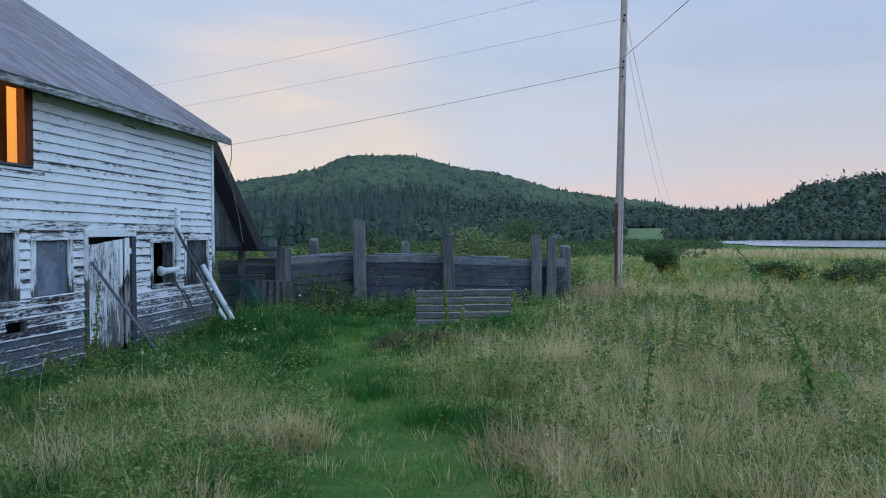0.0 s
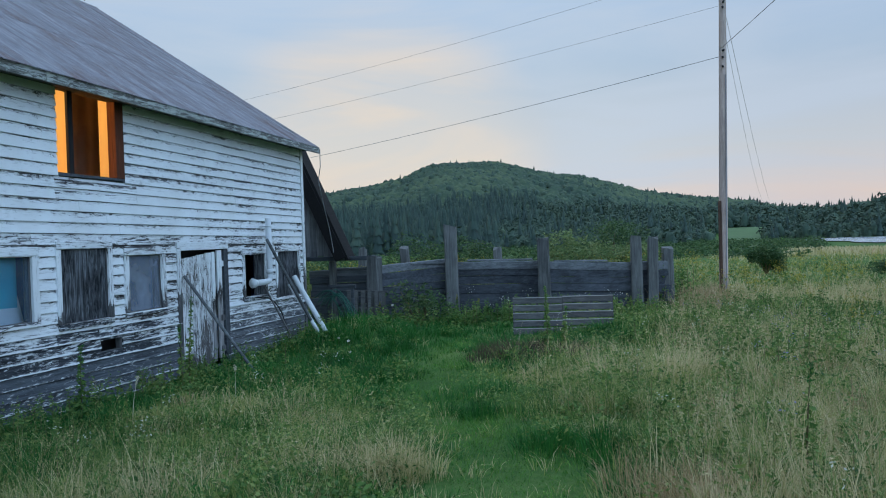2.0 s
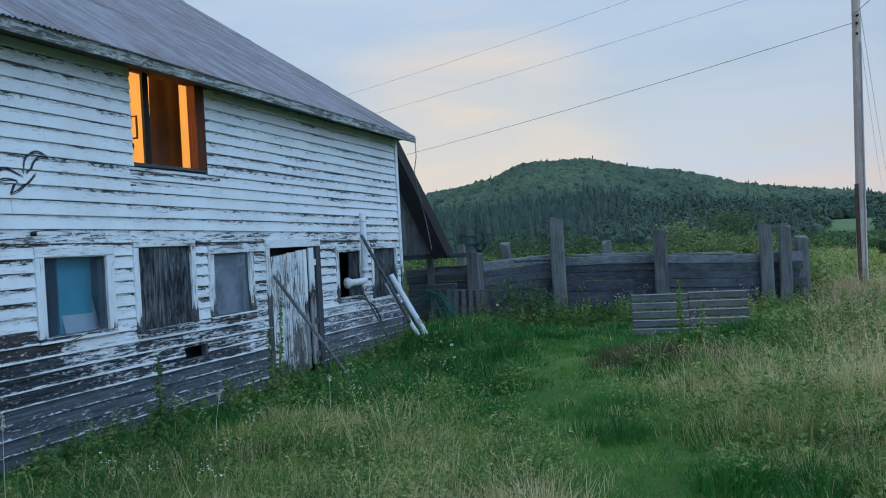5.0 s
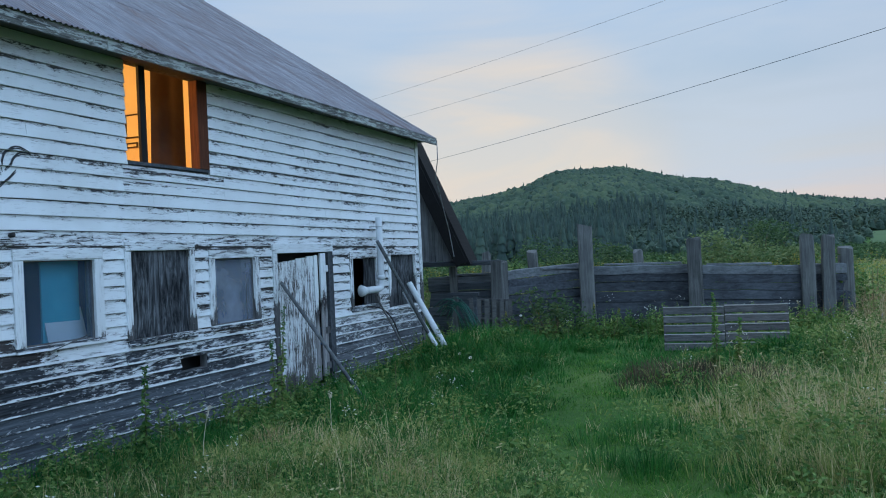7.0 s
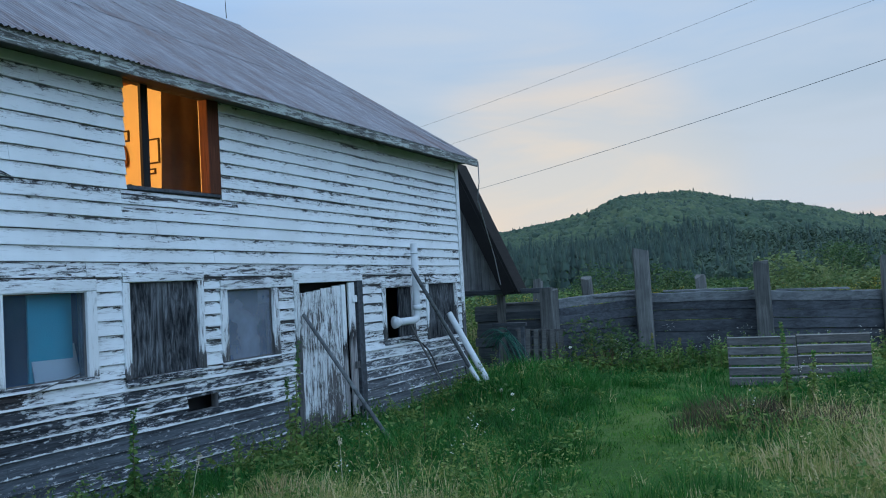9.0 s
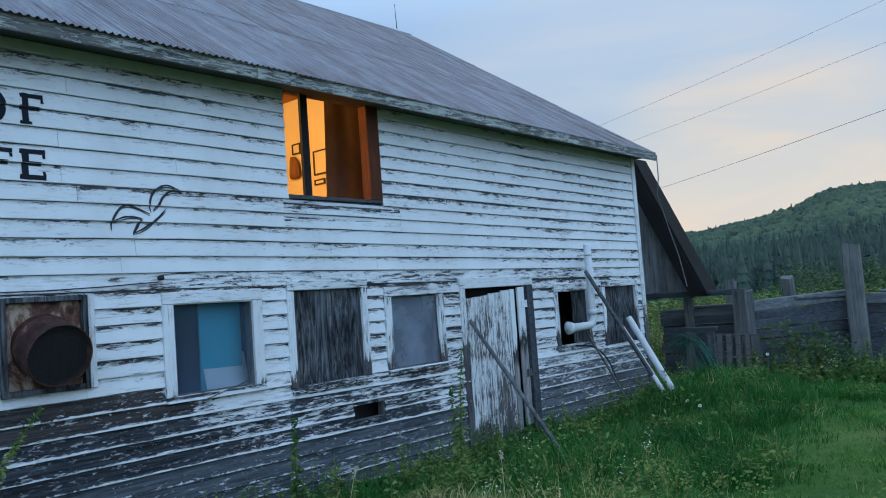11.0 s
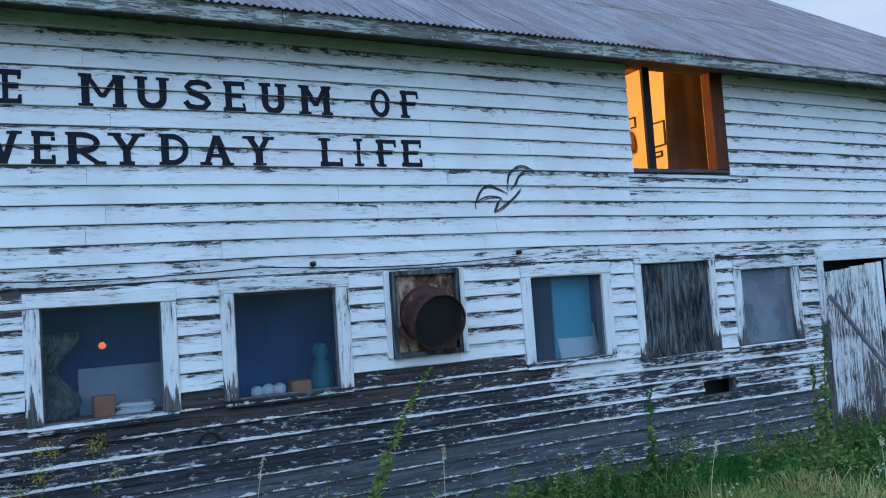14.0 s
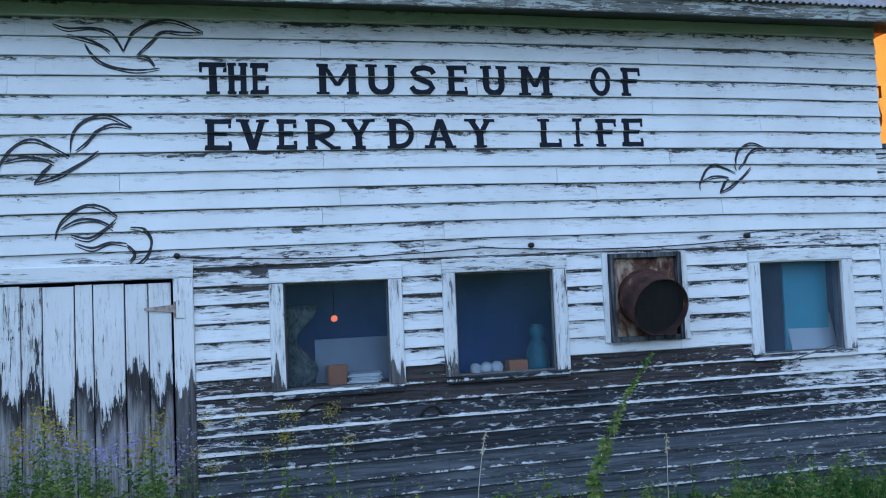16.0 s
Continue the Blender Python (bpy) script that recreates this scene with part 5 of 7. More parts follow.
def loft_things():
    lamp = new("loft_lamp", bpy.data.lights.new("loft_lamp", "POINT"))
    lamp.data.energy, lamp.data.color, lamp.data.shadow_soft_size = LOFT_WATTS, (1.0, 0.55, 0.16), 0.12
    lamp.location = (-10.4, 10.2, 4.1)
    # frames on the end wall
    for x, z, w, h in ((-10.98, 3.68, 0.35, 0.40), (-11.58, 4.00, 0.21, 0.18), (-11.03, 3.36, 0.25, 0.09), (-11.58, 3.16, 0.22, 0.09)):
        f = empty("picture_frame", (x, 13.59, z), "thin dark picture frame on the lit loft wall", "picture frame", "frames on the loft wall")
        bm = bmesh.new()
        t = 0.022
        for a in ((x - w / 2, x - w / 2 + t, z - h / 2, z + h / 2), (x + w / 2 - t, x + w / 2, z - h / 2, z + h / 2), (x - w / 2 + t, x + w / 2 - t, z - h / 2, z - h / 2 + t), (x - w / 2 + t, x + w / 2 - t, z + h / 2 - t, z + h / 2)):
            box(bm, a[0], a[1], 13.57, 13.598, a[2], a[3])
        fr = under(part("frame", bm, M["innerdark"]), f)
        bm = box(bmesh.new(), x - w / 2 + t, x + w / 2 - t, 13.588, 13.597, z - h / 2 + t, z + h / 2 - t)
        under(part("picture", bm, M["plaster"]), fr)
    # a brown cloth that hangs in folds behind the opening
    bm = bmesh.new()
    n, m = 30, 12
    grid = []
    for j in range(m + 1):
        v = j / m
        row = []
        for i in range(n + 1):
            u = i / n
            fold = 0.028 * math.sin(u * 9.0 + 0.6 * v) + 0.05 * math.exp(-((u - 0.30) / 0.10) ** 2) * (1 - 0.7 * v)
            row.append(bm.verts.new((-9.58 - fold, 12.80 + (u - 0.5) * (0.80 - 0.13 * v) + 0.05 * v, 1.93 + 2.55 * v)))
        grid.append(row)
    for a, b in zip(grid, grid[1:]):
        for i in range(n):
            bm.faces.new((a[i], a[i + 1], b[i + 1], b[i]))
    bmesh.ops.solidify(bm, geom=bm.faces[:], thickness=0.008)
    tagged(part("hanging_cloth", bm, M["innercloth"], None, "", True), "brown cloth hanging in folds inside the lit loft", "cloth")
    # a dark coat-like bundle on a peg
    bm = bmesh.new()
    rings = []
    for z, r in ((3.50, 0.10), (3.58, 0.12), (3.70, 0.11), (3.80, 0.08), (3.86, 0.03)):
        rings.append([bm.verts.new((-11.60 + r * math.cos(a) * (1 + 0.2 * math.sin(3 * a)), 13.52 + 0.05 * math.sin(a), z)) for a in (2 * math.pi * k / 12 for k in range(12))])
    for a, b in zip(rings, rings[1:]):
        for k in range(12):
            bm.faces.new((a[k], a[(k + 1) % 12], b[(k + 1) % 12], b[k]))
    bm.faces.new(rings[0][::-1])
    bm.faces.new(rings[-1])
    tagged(part("hanging_bundle", bm, M["innerwood"], None, "", True), "dark brown bundle hung on the lit loft wall", "bundle")


LOFT_WATTS = 430
M["innerdark"] = plain("dark_frame", (0.05, 0.03, 0.02), 0.6, 0, 0.2)
M["innercloth"] = plain("brown_cloth", (0.24, 0.18, 0.145), 0.8, 0, 0.35, 1.5)
loft_things()


# ---- things against the wall ----
def G(x, y):
    return float(gz(x, y))


def arc(a, b, c, n=6):
    """Points of a bend from a to c round the corner b."""
    a, b, c = Vector(a), Vector(b), Vector(c)
    return [a * (1 - t) ** 2 + b * 2 * t * (1 - t) + c * t * t for t in (i / n for i in range(n + 1))]


def wall_pipe():
    p = empty("vent_pipe", (-8.5, 17.4, 0.7), "white plastic pipe rising from the window up the wall", "pipe")
    x = -8.50
    pts = [(x, 17.56, 2.10), (x, 17.56, 0.9)] + arc((x, 17.56, 0.80), (x, 17.56, 0.66), (x, 17.40, 0.66)) + [(x, 16.84, 0.66)]
    pipe = under(part("pipe", tube(pts, 0.068, 16), M["pvc"], None, "", True), p)
    under(part("coupling", tube([(x, 17.56, 0.84), (x, 17.56, 0.94)], 0.084, 16), M["pvc"], None, "", True), pipe)
    under(part("flange", tube([(x, 16.90, 0.66), (x - 0.02, 16.83, 0.66), (x - 0.04, 16.78, 0.66)], [0.072, 0.10, 0.115], 16), M["pvc"], None, "", True), pipe)
    under(part("strap", tube([(x, 17.56, 1.90), (x, 17.56, 1.93)], 0.074, 16), M["pvc"], None, "", True), pipe)
    bm = box(bmesh.new(), WALL_X + 0.03, x, 17.54, 17.58, 1.905, 1.925)
    under(part("bracket", bm, M["pvc"]), pipe)


wall_pipe()


def pole_like(name, a, b, r0, r1, mat, label, cat, sides=10, group="", sag=0.0, hollow=False):
    a, b = Vector(a), Vector(b)
    pts = [a.lerp(b, t) + Vector((0, 0, -sag * math.sin(math.pi * t))) for t in (i / 8 for i in range(9))]
    bm = tube(pts, [r0 + (r1 - r0) * i / 8 for i in range(9)], sides, not hollow)
    if hollow:
        tube(pts, [0.88 * r0] * 9, sides, False, bm)
    return tagged(part(name, bm, M[mat], None, "", True), label, cat, group)


pole_like("wooden_prop", (-7.16, 14.32, G(-7.16, 14.32) - 0.02), (-8.66, 14.28, 0.96), 0.032, 0.028, "beam", "grey wooden pole propped against the plank door", "pole")
pole_like("wooden_prop", (-7.95, 18.95, G(-7.95, 18.95)), (-8.42, 17.30, 1.62), 0.042, 0.036, "beam", "grey pole leaning across the wall pipe", "pole")
pole_like("stick", (-8.1, 18.0, G(-8.1, 18.0)), (-8.62, 17.50, 0.55), 0.024, 0.02, "slat", "thin pale stick leaning at the wall", "stick", 6)
pole_like("plastic_pipe", (-7.70, 18.82, G(-7.70, 18.82) + 0.03), (-8.55, 18.98, 0.70), 0.062, 0.062, "pvc", "white plastic pipe leaning at the barn corner", "pipe", 16, "leaning pipes", hollow=True)
pole_like("plastic_pipe", (-7.80, 18.68, G(-7.80, 18.68) + 0.03), (-8.60, 18.80, 0.52), 0.045, 0.045, "pvc", "thin white plastic pipe leaning at the barn corner", "pipe", 14, "leaning pipes", hollow=True)
cable_pts = arc((-8.66, 17.2, 0.32), (-8.5, 17.9, 0.35), (-8.3, 17.85, -0.3), 6) + arc((-8.25, 17.87, -0.45), (-8.1, 17.95, -0.8), (-7.9, 18.2, -0.86), 5)
tagged(part("cable", tube(cable_pts, 0.016, 6), M["black"], None, "", True), "black cable hanging from the window to the grass", "cable")
for y, z in ((3.72, 1.70), (7.0, 1.70), (9.35, 1.73)):
    tagged(part("insulator", tube([(WALL_X + 0.02, y, z), (WALL_X + 0.075, y, z)], 0.026, 10), M["black"], None, "", True), "small black knob insulator on the wall", "insulator", "wall insulators")
for y0, z0, w, h in ((4.94, 0.20, 0.17, 0.13), (5.95, 0.13, 0.10, 0.10)):
    tagged(part("iron_hoop", tube([(WALL_X + 0.05, y0 + w * math.cos(a), z0 + h * math.sin(a)) for a in (math.pi * (0.05 + 0.9 * i / 10) for i in range(11))], 0.013, 6), M["black"], None, "", True), "dark half hoop of iron fixed on the low boards", "hoop", "iron hoops")
# wire along the top of the windows and a broken branch on the sill
pts = [(WALL_X + 0.05, 3.72 + 2.8 * i / 10 * 2, 1.69 - 0.05 * math.sin(math.pi * ((i % 5) / 5))) for i in range(11)]
tagged(part("wall_wire", tube(pts, 0.006, 5), M["black"]), "thin black wire strung along the clapboards", "wire")
pole_like("dry_stick", (WALL_X + 0.06, 9.75, 0.42), (WALL_X + 0.05, 10.35, 0.56), 0.012, 0.006, "post", "dry twig lying on the window sill", "stick", 5)


# ---- the leaning shed behind the barn ----
def shed():
    s = empty("shed_gable", (-9.5, 23.7, 1.05), "dark board gable of a steep old shed", "shed")
    yf = 23.75
    ax, az_, rx, rz = -10.45, 4.45, -8.98, 1.10
    rng = random.Random(3)
    x = -12.6
    while x < rx - 0.05:
        w = rng.uniform(0.18, 0.26)
        e = min(x + w, rx - 0.02)
        def top(v):
            k = (az_ - rz) / (ax - rx)
            return rz + k * (v - rx) if v > ax else az_ - 0.75 * (ax - v)
        bm = bmesh.new()
        a, b = x + 0.004, e - 0.004
        lo_ = rz - 0.02 - rng.uniform(0, 0.04)
        vs = []
        for yy in (yf, yf + 0.025):
            vs += [bm.verts.new((a, yy, lo_)), bm.verts.new((b, yy, lo_)), bm.verts.new((b, yy, max(top(b), lo_ + 0.01))), bm.verts.new((a, yy, max(top(a), lo_ + 0.01)))]
        bm.faces.new(vs[3::-1])
        bm.faces.new(vs[4:])
        for i in range(4):
            j = (i + 1) % 4
            bm.faces.new((vs[i], vs[j], vs[j + 4], vs[i + 4]))
        bmesh.ops.recalc_face_normals(bm, faces=bm.faces)
        under(part("board", bm, M["silvered"]), s)
        x = e
    # roof slope with a front overhang
    def slope(x0, z0, x1, z1, th, ya, yb):
        bm = bmesh.new()
        d = Vector((x1 - x0, 0, z1 - z0)).normalized()
        nrm = Vector((-d.z, 0, d.x))
        if nrm.z < 0:
            nrm = -nrm
        q = []
        for yy in (ya, yb):
            for px, pz in ((x0, z0), (x1, z1)):
                q += [bm.verts.new((px, yy, pz)), bm.verts.new((px + nrm.x * th, yy, pz + nrm.z * th))]
        for f in ((0, 1, 3, 2), (4, 6, 7, 5), (0, 2, 6, 4), (1, 5, 7, 3), (0, 4, 5, 1), (2, 3, 7, 6)):
            bm.faces.new([q[k] for k in f])
        bmesh.ops.recalc_face_normals(bm, faces=bm.faces)
        return bm
    under(part("roof_slope", slope(ax, az_, rx + 0.12, rz - 0.16, 0.10, yf - 0.36, yf + 0.3), M["black2"]), s)
    under(part("roof_slope", slope(-12.9, az_ - 0.75 * (12.9 + ax), ax, az_, 0.10, yf - 0.36, yf + 0.3), M["black2"]), s)
    under(part("barge_board", slope(ax - 0.31, az_ - 0.15, rx - 0.19, rz - 0.20, 0.34, yf - 0.39, yf - 0.362), M["black2"]), s)
    under(part("beam", bevelled(box(bmesh.new(), -12.6, -8.05, yf - 0.16, yf + 0.06, rz - 0.17, rz - 0.03, 0.01), 0.01), M["darkwood"]), s)
    for px in (-12.4, -9.55):
        under(part("leg", bevelled(box(bmesh.new(), px, px + 0.18, yf, yf + 0.18, G(px, yf) - 0.2, rz - 0.18, 0.01), 0.01), M["post"]), s)
    tagged(part("drop_wire", tube([(-8.32, 20.34, 3.95), (-8.33, 20.36, 3.5), (-8.5, 20.6, 3.15), (-8.75, 21.5, 2.6), (-8.95, 22.4, 1.9), (-9.0, 22.8, 1.2)], 0.012, 6), M["wire"]), "loose grey wire hanging from the eave corner", "wire")


M["silvered"] = wood("silvered_shed_boards", (0.008, 0.009, 0.012), (0.30, 0.31, 0.325), "z", 0.85, 5.0)
M["black2"] = wood("blackened_roofing", (0.004, 0.004, 0.005), (0.016, 0.015, 0.015), "y")
shed()


# ---- the timber bunker ----
def post(x, y, top, w, tilt=(0, 0), label="tall square grey timber post of the bunker", d=None, group="bunker posts"):
    g = G(x, y)
    h = top - g + 0.35
    bm = bmesh.new()
    d = d or w
    rng = random.Random(int(x * 100 + y * 10))
    n = 5
    rings = []
    for i in range(n + 1):
        z = h * i / n
        s = 1 - 0.06 * i / n
        rings.append([bm.verts.new((a * w / 2 * s + rng.uniform(-0.008, 0.008), b * d / 2 * s + rng.uniform(-0.008, 0.008), z + (rng.uniform(-0.10, 0.05) if i == n else 0))) for a, b in ((-1, -0.8), (-0.8, -1), (0.8, -1), (1, -0.8), (1, 0.8), (0.8, 1), (-0.8, 1), (-1, 0.8))])
    for a, b in zip(rings, rings[1:]):
        for k in range(8):
            bm.faces.new((a[k], a[(k + 1) % 8], b[(k + 1) % 8], b[k]))
    bm.faces.new(rings[0][::-1])
    bm.faces.new(rings[-1])
    bmesh.ops.recalc_face_normals(bm, faces=bm.faces)
    ob = part("timber_post", bm, M["post"])
    ob.matrix_world = pose(x, y, g - 0.35, tilt[0], tilt[1], rng.uniform(-8, 8))
    return tagged(ob, label, "post", group)


post(-8.05, 23.55, 1.05, 0.40, (0, 1))
post(-5.95, 25.0, 1.93, 0.40, (0, -0.5))
post(-3.15, 25.7, 1.42, 0.38, (1, -0.5))
post(-0.34, 26.80, 1.38, 0.36, (0, -0.5))
post(0.12, 26.9, 1.34, 0.34, (0, 1))
post(0.62, 27.6, 1.03, 0.36, (0, 0), "short dark timber post at the bunker corner")
post(-9.9, 27.5, 1.28, 0.28, (0, 3), "old timber stump post among the weeds")
post(-8.2, 28.0, 1.25, 0.30, (0, -4), "leaning weathered post among the weeds")
post(-4.9, 28.0, 1.14, 0.28, (0, -3), "short weathered post among the weeds")


def bunker():
    b = empty("timber_bunker", (-4, 25.5, 0), "low bunker wall of heavy dark horizontal timbers", "timber wall")
    line = [(-10.2, 23.9), (-8.05, 23.95), (-5.95, 25.35), (-3.15, 26.05), (-0.42, 26.9), (0.75, 27.5)]
    tops = [0.62, 0.66, 0.80, 0.74, 0.62, 0.58]
    rng = random.Random(8)
    for i in range(len(line) - 1):
        (xa, ya), (xb, yb) = line[i], line[i + 1]
        ang = math.atan2(yb - ya, xb - xa)
        ln = math.hypot(xb - xa, yb - ya)
        low = min(G(xa, ya), G(xb, yb)) - 0.1
        z = (tops[i] + tops[i + 1]) / 2
        tilt = math.atan2(tops[i + 1] - tops[i], ln)
        k = 0
        while z > low:
            h = rng.uniform(0.20, 0.30)
            out = rng.uniform(-0.035, 0.035)
            dep = 0.18 + rng.uniform(-0.03, 0.04)
            ext = rng.uniform(0.0, 0.12)
            m = Matrix.Translation((xa, ya, z)) @ Matrix.Rotation(ang, 4, "Z") @ Matrix.Rotation(-tilt, 4, "Y")
            bm = bmesh.new()
            n = 4
            rings = []
            for s in range(n + 1):
                u = -ext + (ln + 2 * ext) * s / n
                o = rng.uniform(-0.018, 0.018)
                rings.append([bm.verts.new(m @ Vector((u, yy + rng.uniform(-0.01, 0.01), zz + o))) for yy, zz in ((out, -h + 0.02), (out, -0.025), (out + 0.025, 0), (dep, 0), (dep, -h + 0.01))])
            for p, q in zip(rings, rings[1:]):
                for e in range(5):
                    bm.faces.new((p[e], p[(e + 1) % 5], q[(e + 1) % 5], q[e]))
            bm.faces.new(rings[0][::-1])
            bm.faces.new(rings[-1])
            bmesh.ops.recalc_face_normals(bm, faces=bm.faces)
            under(part("timber", bm, M["beam"] if k == 0 else M["darkwood"]), b)
            z -= h - 0.012
            k += 1
    # loose planks lying along the top
    for xa, xb, y, z, a in ((-7.2, -5.9, 24.62, 0.72, 20), (-5.6, -3.5, 25.60, 0.755, 0), (-9.6, -8.3, 24.02, 0.64, -12), (-2.9, -1.2, 26.25, 0.66, 2)):
        o = slab("plank", 0, xb - xa, -0.11, 0.11, 0, 0.055, M["beam"], None, "", 0.01, 0.008)
        o.matrix_world = pose(xa, y, z, 0, rng.uniform(-1.5, 1.5), a + 14)
        under(o, b)


bunker()


# ---- pallets ----
M["lath"] = wood("pale_lit_edge", (0.20, 0.19, 0.18), (0.46, 0.44, 0.42), "x")


def pallet(name, m, w, h, n, label, up=False):
    p = empty(name, (0, 0, 0), label, "pallet", "pallets at the bunker")
    rng = random.Random(int(w * 100) + n)
    for face in (0.0, 0.10):
        if face and n > 8:
            continue
        for i in range(n):
            z = h * (i + 0.5) / n
            t = h / n * (0.40 if n < 6 else 0.27)
            part("slat", bevelled(box(bmesh.new(), 0, w, face - 0.018, face, z - t, z + t, 0.004, None, rng), 0.003), M["slat"], p)
            # pale strips along the slats' top edges stand in for light catching them
            if n < 6 and not face:
                part("lath", bevelled(box(bmesh.new(), 0, w, face - 0.034, face - 0.0185, z + t - 0.022, z + t - 0.002, 0.003, None, rng), 0.002), M["lath"], p, "pale strip standing in for a lit slat edge" if i == 0 else "")
    for x in (0.0, w / 2 - 0.03, w - 0.045):
        part("stringer", bevelled(box(bmesh.new(), x, x + 0.045, 0.002, 0.080, 0.0, h, 0.003, None, rng), 0.003), M["slat"], p)
    p.matrix_world = m
    return p


pallet("pallet", pose(-3.42, 20.80, G(-3.4, 20.8) + 0.03, -8, 0, 8), 1.24, 0.97, 5, "grey slatted pallet standing on edge in the grass")
pallet("pallet", pose(-2.18, 20.98, G(-3.4, 20.8) + 0.04, -8, 0, 8), 1.26, 0.98, 5, "grey slatted pallet standing on edge in the grass")
pp = pallet("pallet", pose(-7.42, 22.75, G(-8, 22.7) + 0.12, 0, -90, 12), 1.02, 1.24, 6, "dark pallet with upright slats against the bunker")
pp.matrix_world = pose(-7.50, 23.0, G(-8, 22.9) + 0.05, -8, -88, 14)


# a coil of green hose beside the barn
coil = empty("hose_coil", (-8.5, 21.7, 0), "loose loops of green hose hung beside the barn corner", "hose")
rng = random.Random(17)
for k in range(13):
    xa, xb, top = rng.uniform(-9.2, -8.7), rng.uniform(-8.25, -7.85), rng.uniform(0.02, 0.20)
    ya, foot = 21.75 + rng.uniform(-0.12, 0.12), G(xb, 21.7) + rng.uniform(0.05, 0.45)
    loop = tube(arc((xa, ya, -0.25 + rng.uniform(-0.1, 0.2)), ((xa + xb) / 2, ya - 0.06, top * 2 + 0.3), (xb, ya - rng.uniform(0.05, 0.35), foot), 9), 0.012, 5)
    under(part("loop", loop, M["hose"], None, "", True), coil)
rack = empty("hose_stand", (-8.3, 21.7, 0), "dark low stand holding the hose by the barn", "stand")
for x in (-8.75, -8.1):
    under(part("leg", bevelled(box(bmesh.new(), x - 0.04, x + 0.04, 21.8, 21.88, G(x, 21.8) - 0.1, 0.22, 0.005), 0.005), M["darkwood"]), rack)
under(part("rail", bevelled(box(bmesh.new(), -8.85, -8.0, 21.79, 21.89, 0.221, 0.30, 0.005), 0.005), M["darkwood"]), rack)


# ---- utility pole and wires ----
def utility_pole():
    x, y = 2.78, 32.4
    g = G(x, y)
    p = empty("utility_pole", (x, y, g), "tall weathered wooden utility pole with a split dark foot", "utility pole")
    top = 11.6
    lean = 0.022
    pts = [(x + lean * (top - g) * i / 10, y, g - 0.5 + (top - g + 0.5) * i / 10) for i in range(11)]
    shaft = under(part("pole", tube(pts, [0.17 - 0.0045 * i for i in range(11)], 14), M["pole"], None, "", True), p)
    bm = bmesh.new()
    box(bm, x - 0.13, x + 0.0, y - 0.19, y - 0.10, g, g + 3.6, 0.02)
    under(part("split", bevelled(bm, 0.02), M["pole_dark"], None, "dark rotten split strip at the foot"), shaft)
    for z, s in ((7.95, -1), (9.8, -1), (8.2, 1), (7.6, -1), (10.0, 1)):
        xx = x + lean * (z - g)
        under(part("insulator", tube([(xx, y - 0.12, z), (xx + 0.02 * s, y - 0.24, z)], 0.04, 8), M["iron"], None, "", True), shaft)
    under(part("conduit", tube([(x + 0.1, y - 0.15, g), (x + 0.28, y - 0.15, 7.3)], 0.018, 6), M["wire"]), shaft)


utility_pole()


def wire(a, b, sag, r, label="thin power line strung from the pole"):
    a, b = Vector(a), Vector(b)
    pts = [a.lerp(b, t) - Vector((0, 0, sag * 4 * t * (1 - t))) for t in (i / 24 for i in range(25))]
    tagged(part("power_line", tube(pts, r, 5), M["wire"]), label, "power line", "power lines")


wire((2.84, 32.15, 7.95), (-40.0, 59.98, 6.55), 0.43, 0.011, "thick service line from the pole passing behind the barn")
wire((2.86, 32.15, 9.83), (-26.0, 41.6, 7.6), 0.2, 0.006)
wire((2.88, 32.15, 11.4), (-27.0, 42.2, 9.0), 0.3, 0.006)
wire((2.84, 32.15, 8.2), (7.6, 5.0, 9.0), 0.1, 0.011)
wire((2.9, 32.5, 10.9), (17.6, 119.0, 5.4), 0.6, 0.010)
wire((2.9, 32.5, 10.2), (17.0, 119.0, 5.0), 1.6, 0.008)


# ---- meadow ----
RNG = np.random.default_rng(7)


def blades(x, y, h, w, bend, z=None, rng=RNG, lean=None):
    """Curved tapering blades: three triangles each. lean: the way that each one falls."""
    n = len(x)
    z = gz(x, y) - 0.02 if z is None else z
    b = rng.uniform(0, 2 * np.pi, n) if lean is None else lean + rng.normal(0, 0.6, n)
    a = b + np.pi / 2 + rng.normal(0, 0.7, n)
    dx, dy = np.cos(a) * w / 2, np.sin(a) * w / 2
    lx, ly = np.cos(b) * bend * h, np.sin(b) * bend * h
    base = np.stack([x, y, z], -1)
    s = np.stack([dx, dy, np.zeros(n)], -1)
    mid = base + np.stack([lx * 0.35, ly * 0.35, h * 0.58], -1)
    tip = base + np.stack([lx, ly, h * np.sqrt(np.maximum(1 - 0.45 * bend * bend, 0.3))], -1)
    v = np.stack([base - s, base + s, mid - s * 0.8, mid + s * 0.8, tip], 1).reshape(-1, 3)
    i = (np.arange(n) * 5)[:, None]
    f = (i[:, :, None] + np.array([[0, 1, 3], [0, 3, 2], [2, 3, 4]])[None]).reshape(-1, 3)
    return v, f


def join(*sets):
    vs, fs, k = [], [], 0
    for v, f in sets:
        vs.append(v)
        fs.append(f + k)
        k += len(v)
    return np.concatenate(vs), np.concatenate(fs)


PATHLINE = [(0.4, -4), (-0.05, 0), (-0.7, 3.4), (-1.0, 5.6), (-1.5, 8.2), (-2.3, 10.4), (-3.1, 12.6), (-3.6, 14.6), (-4.6, 17.6), (-4.4, 19.4)]


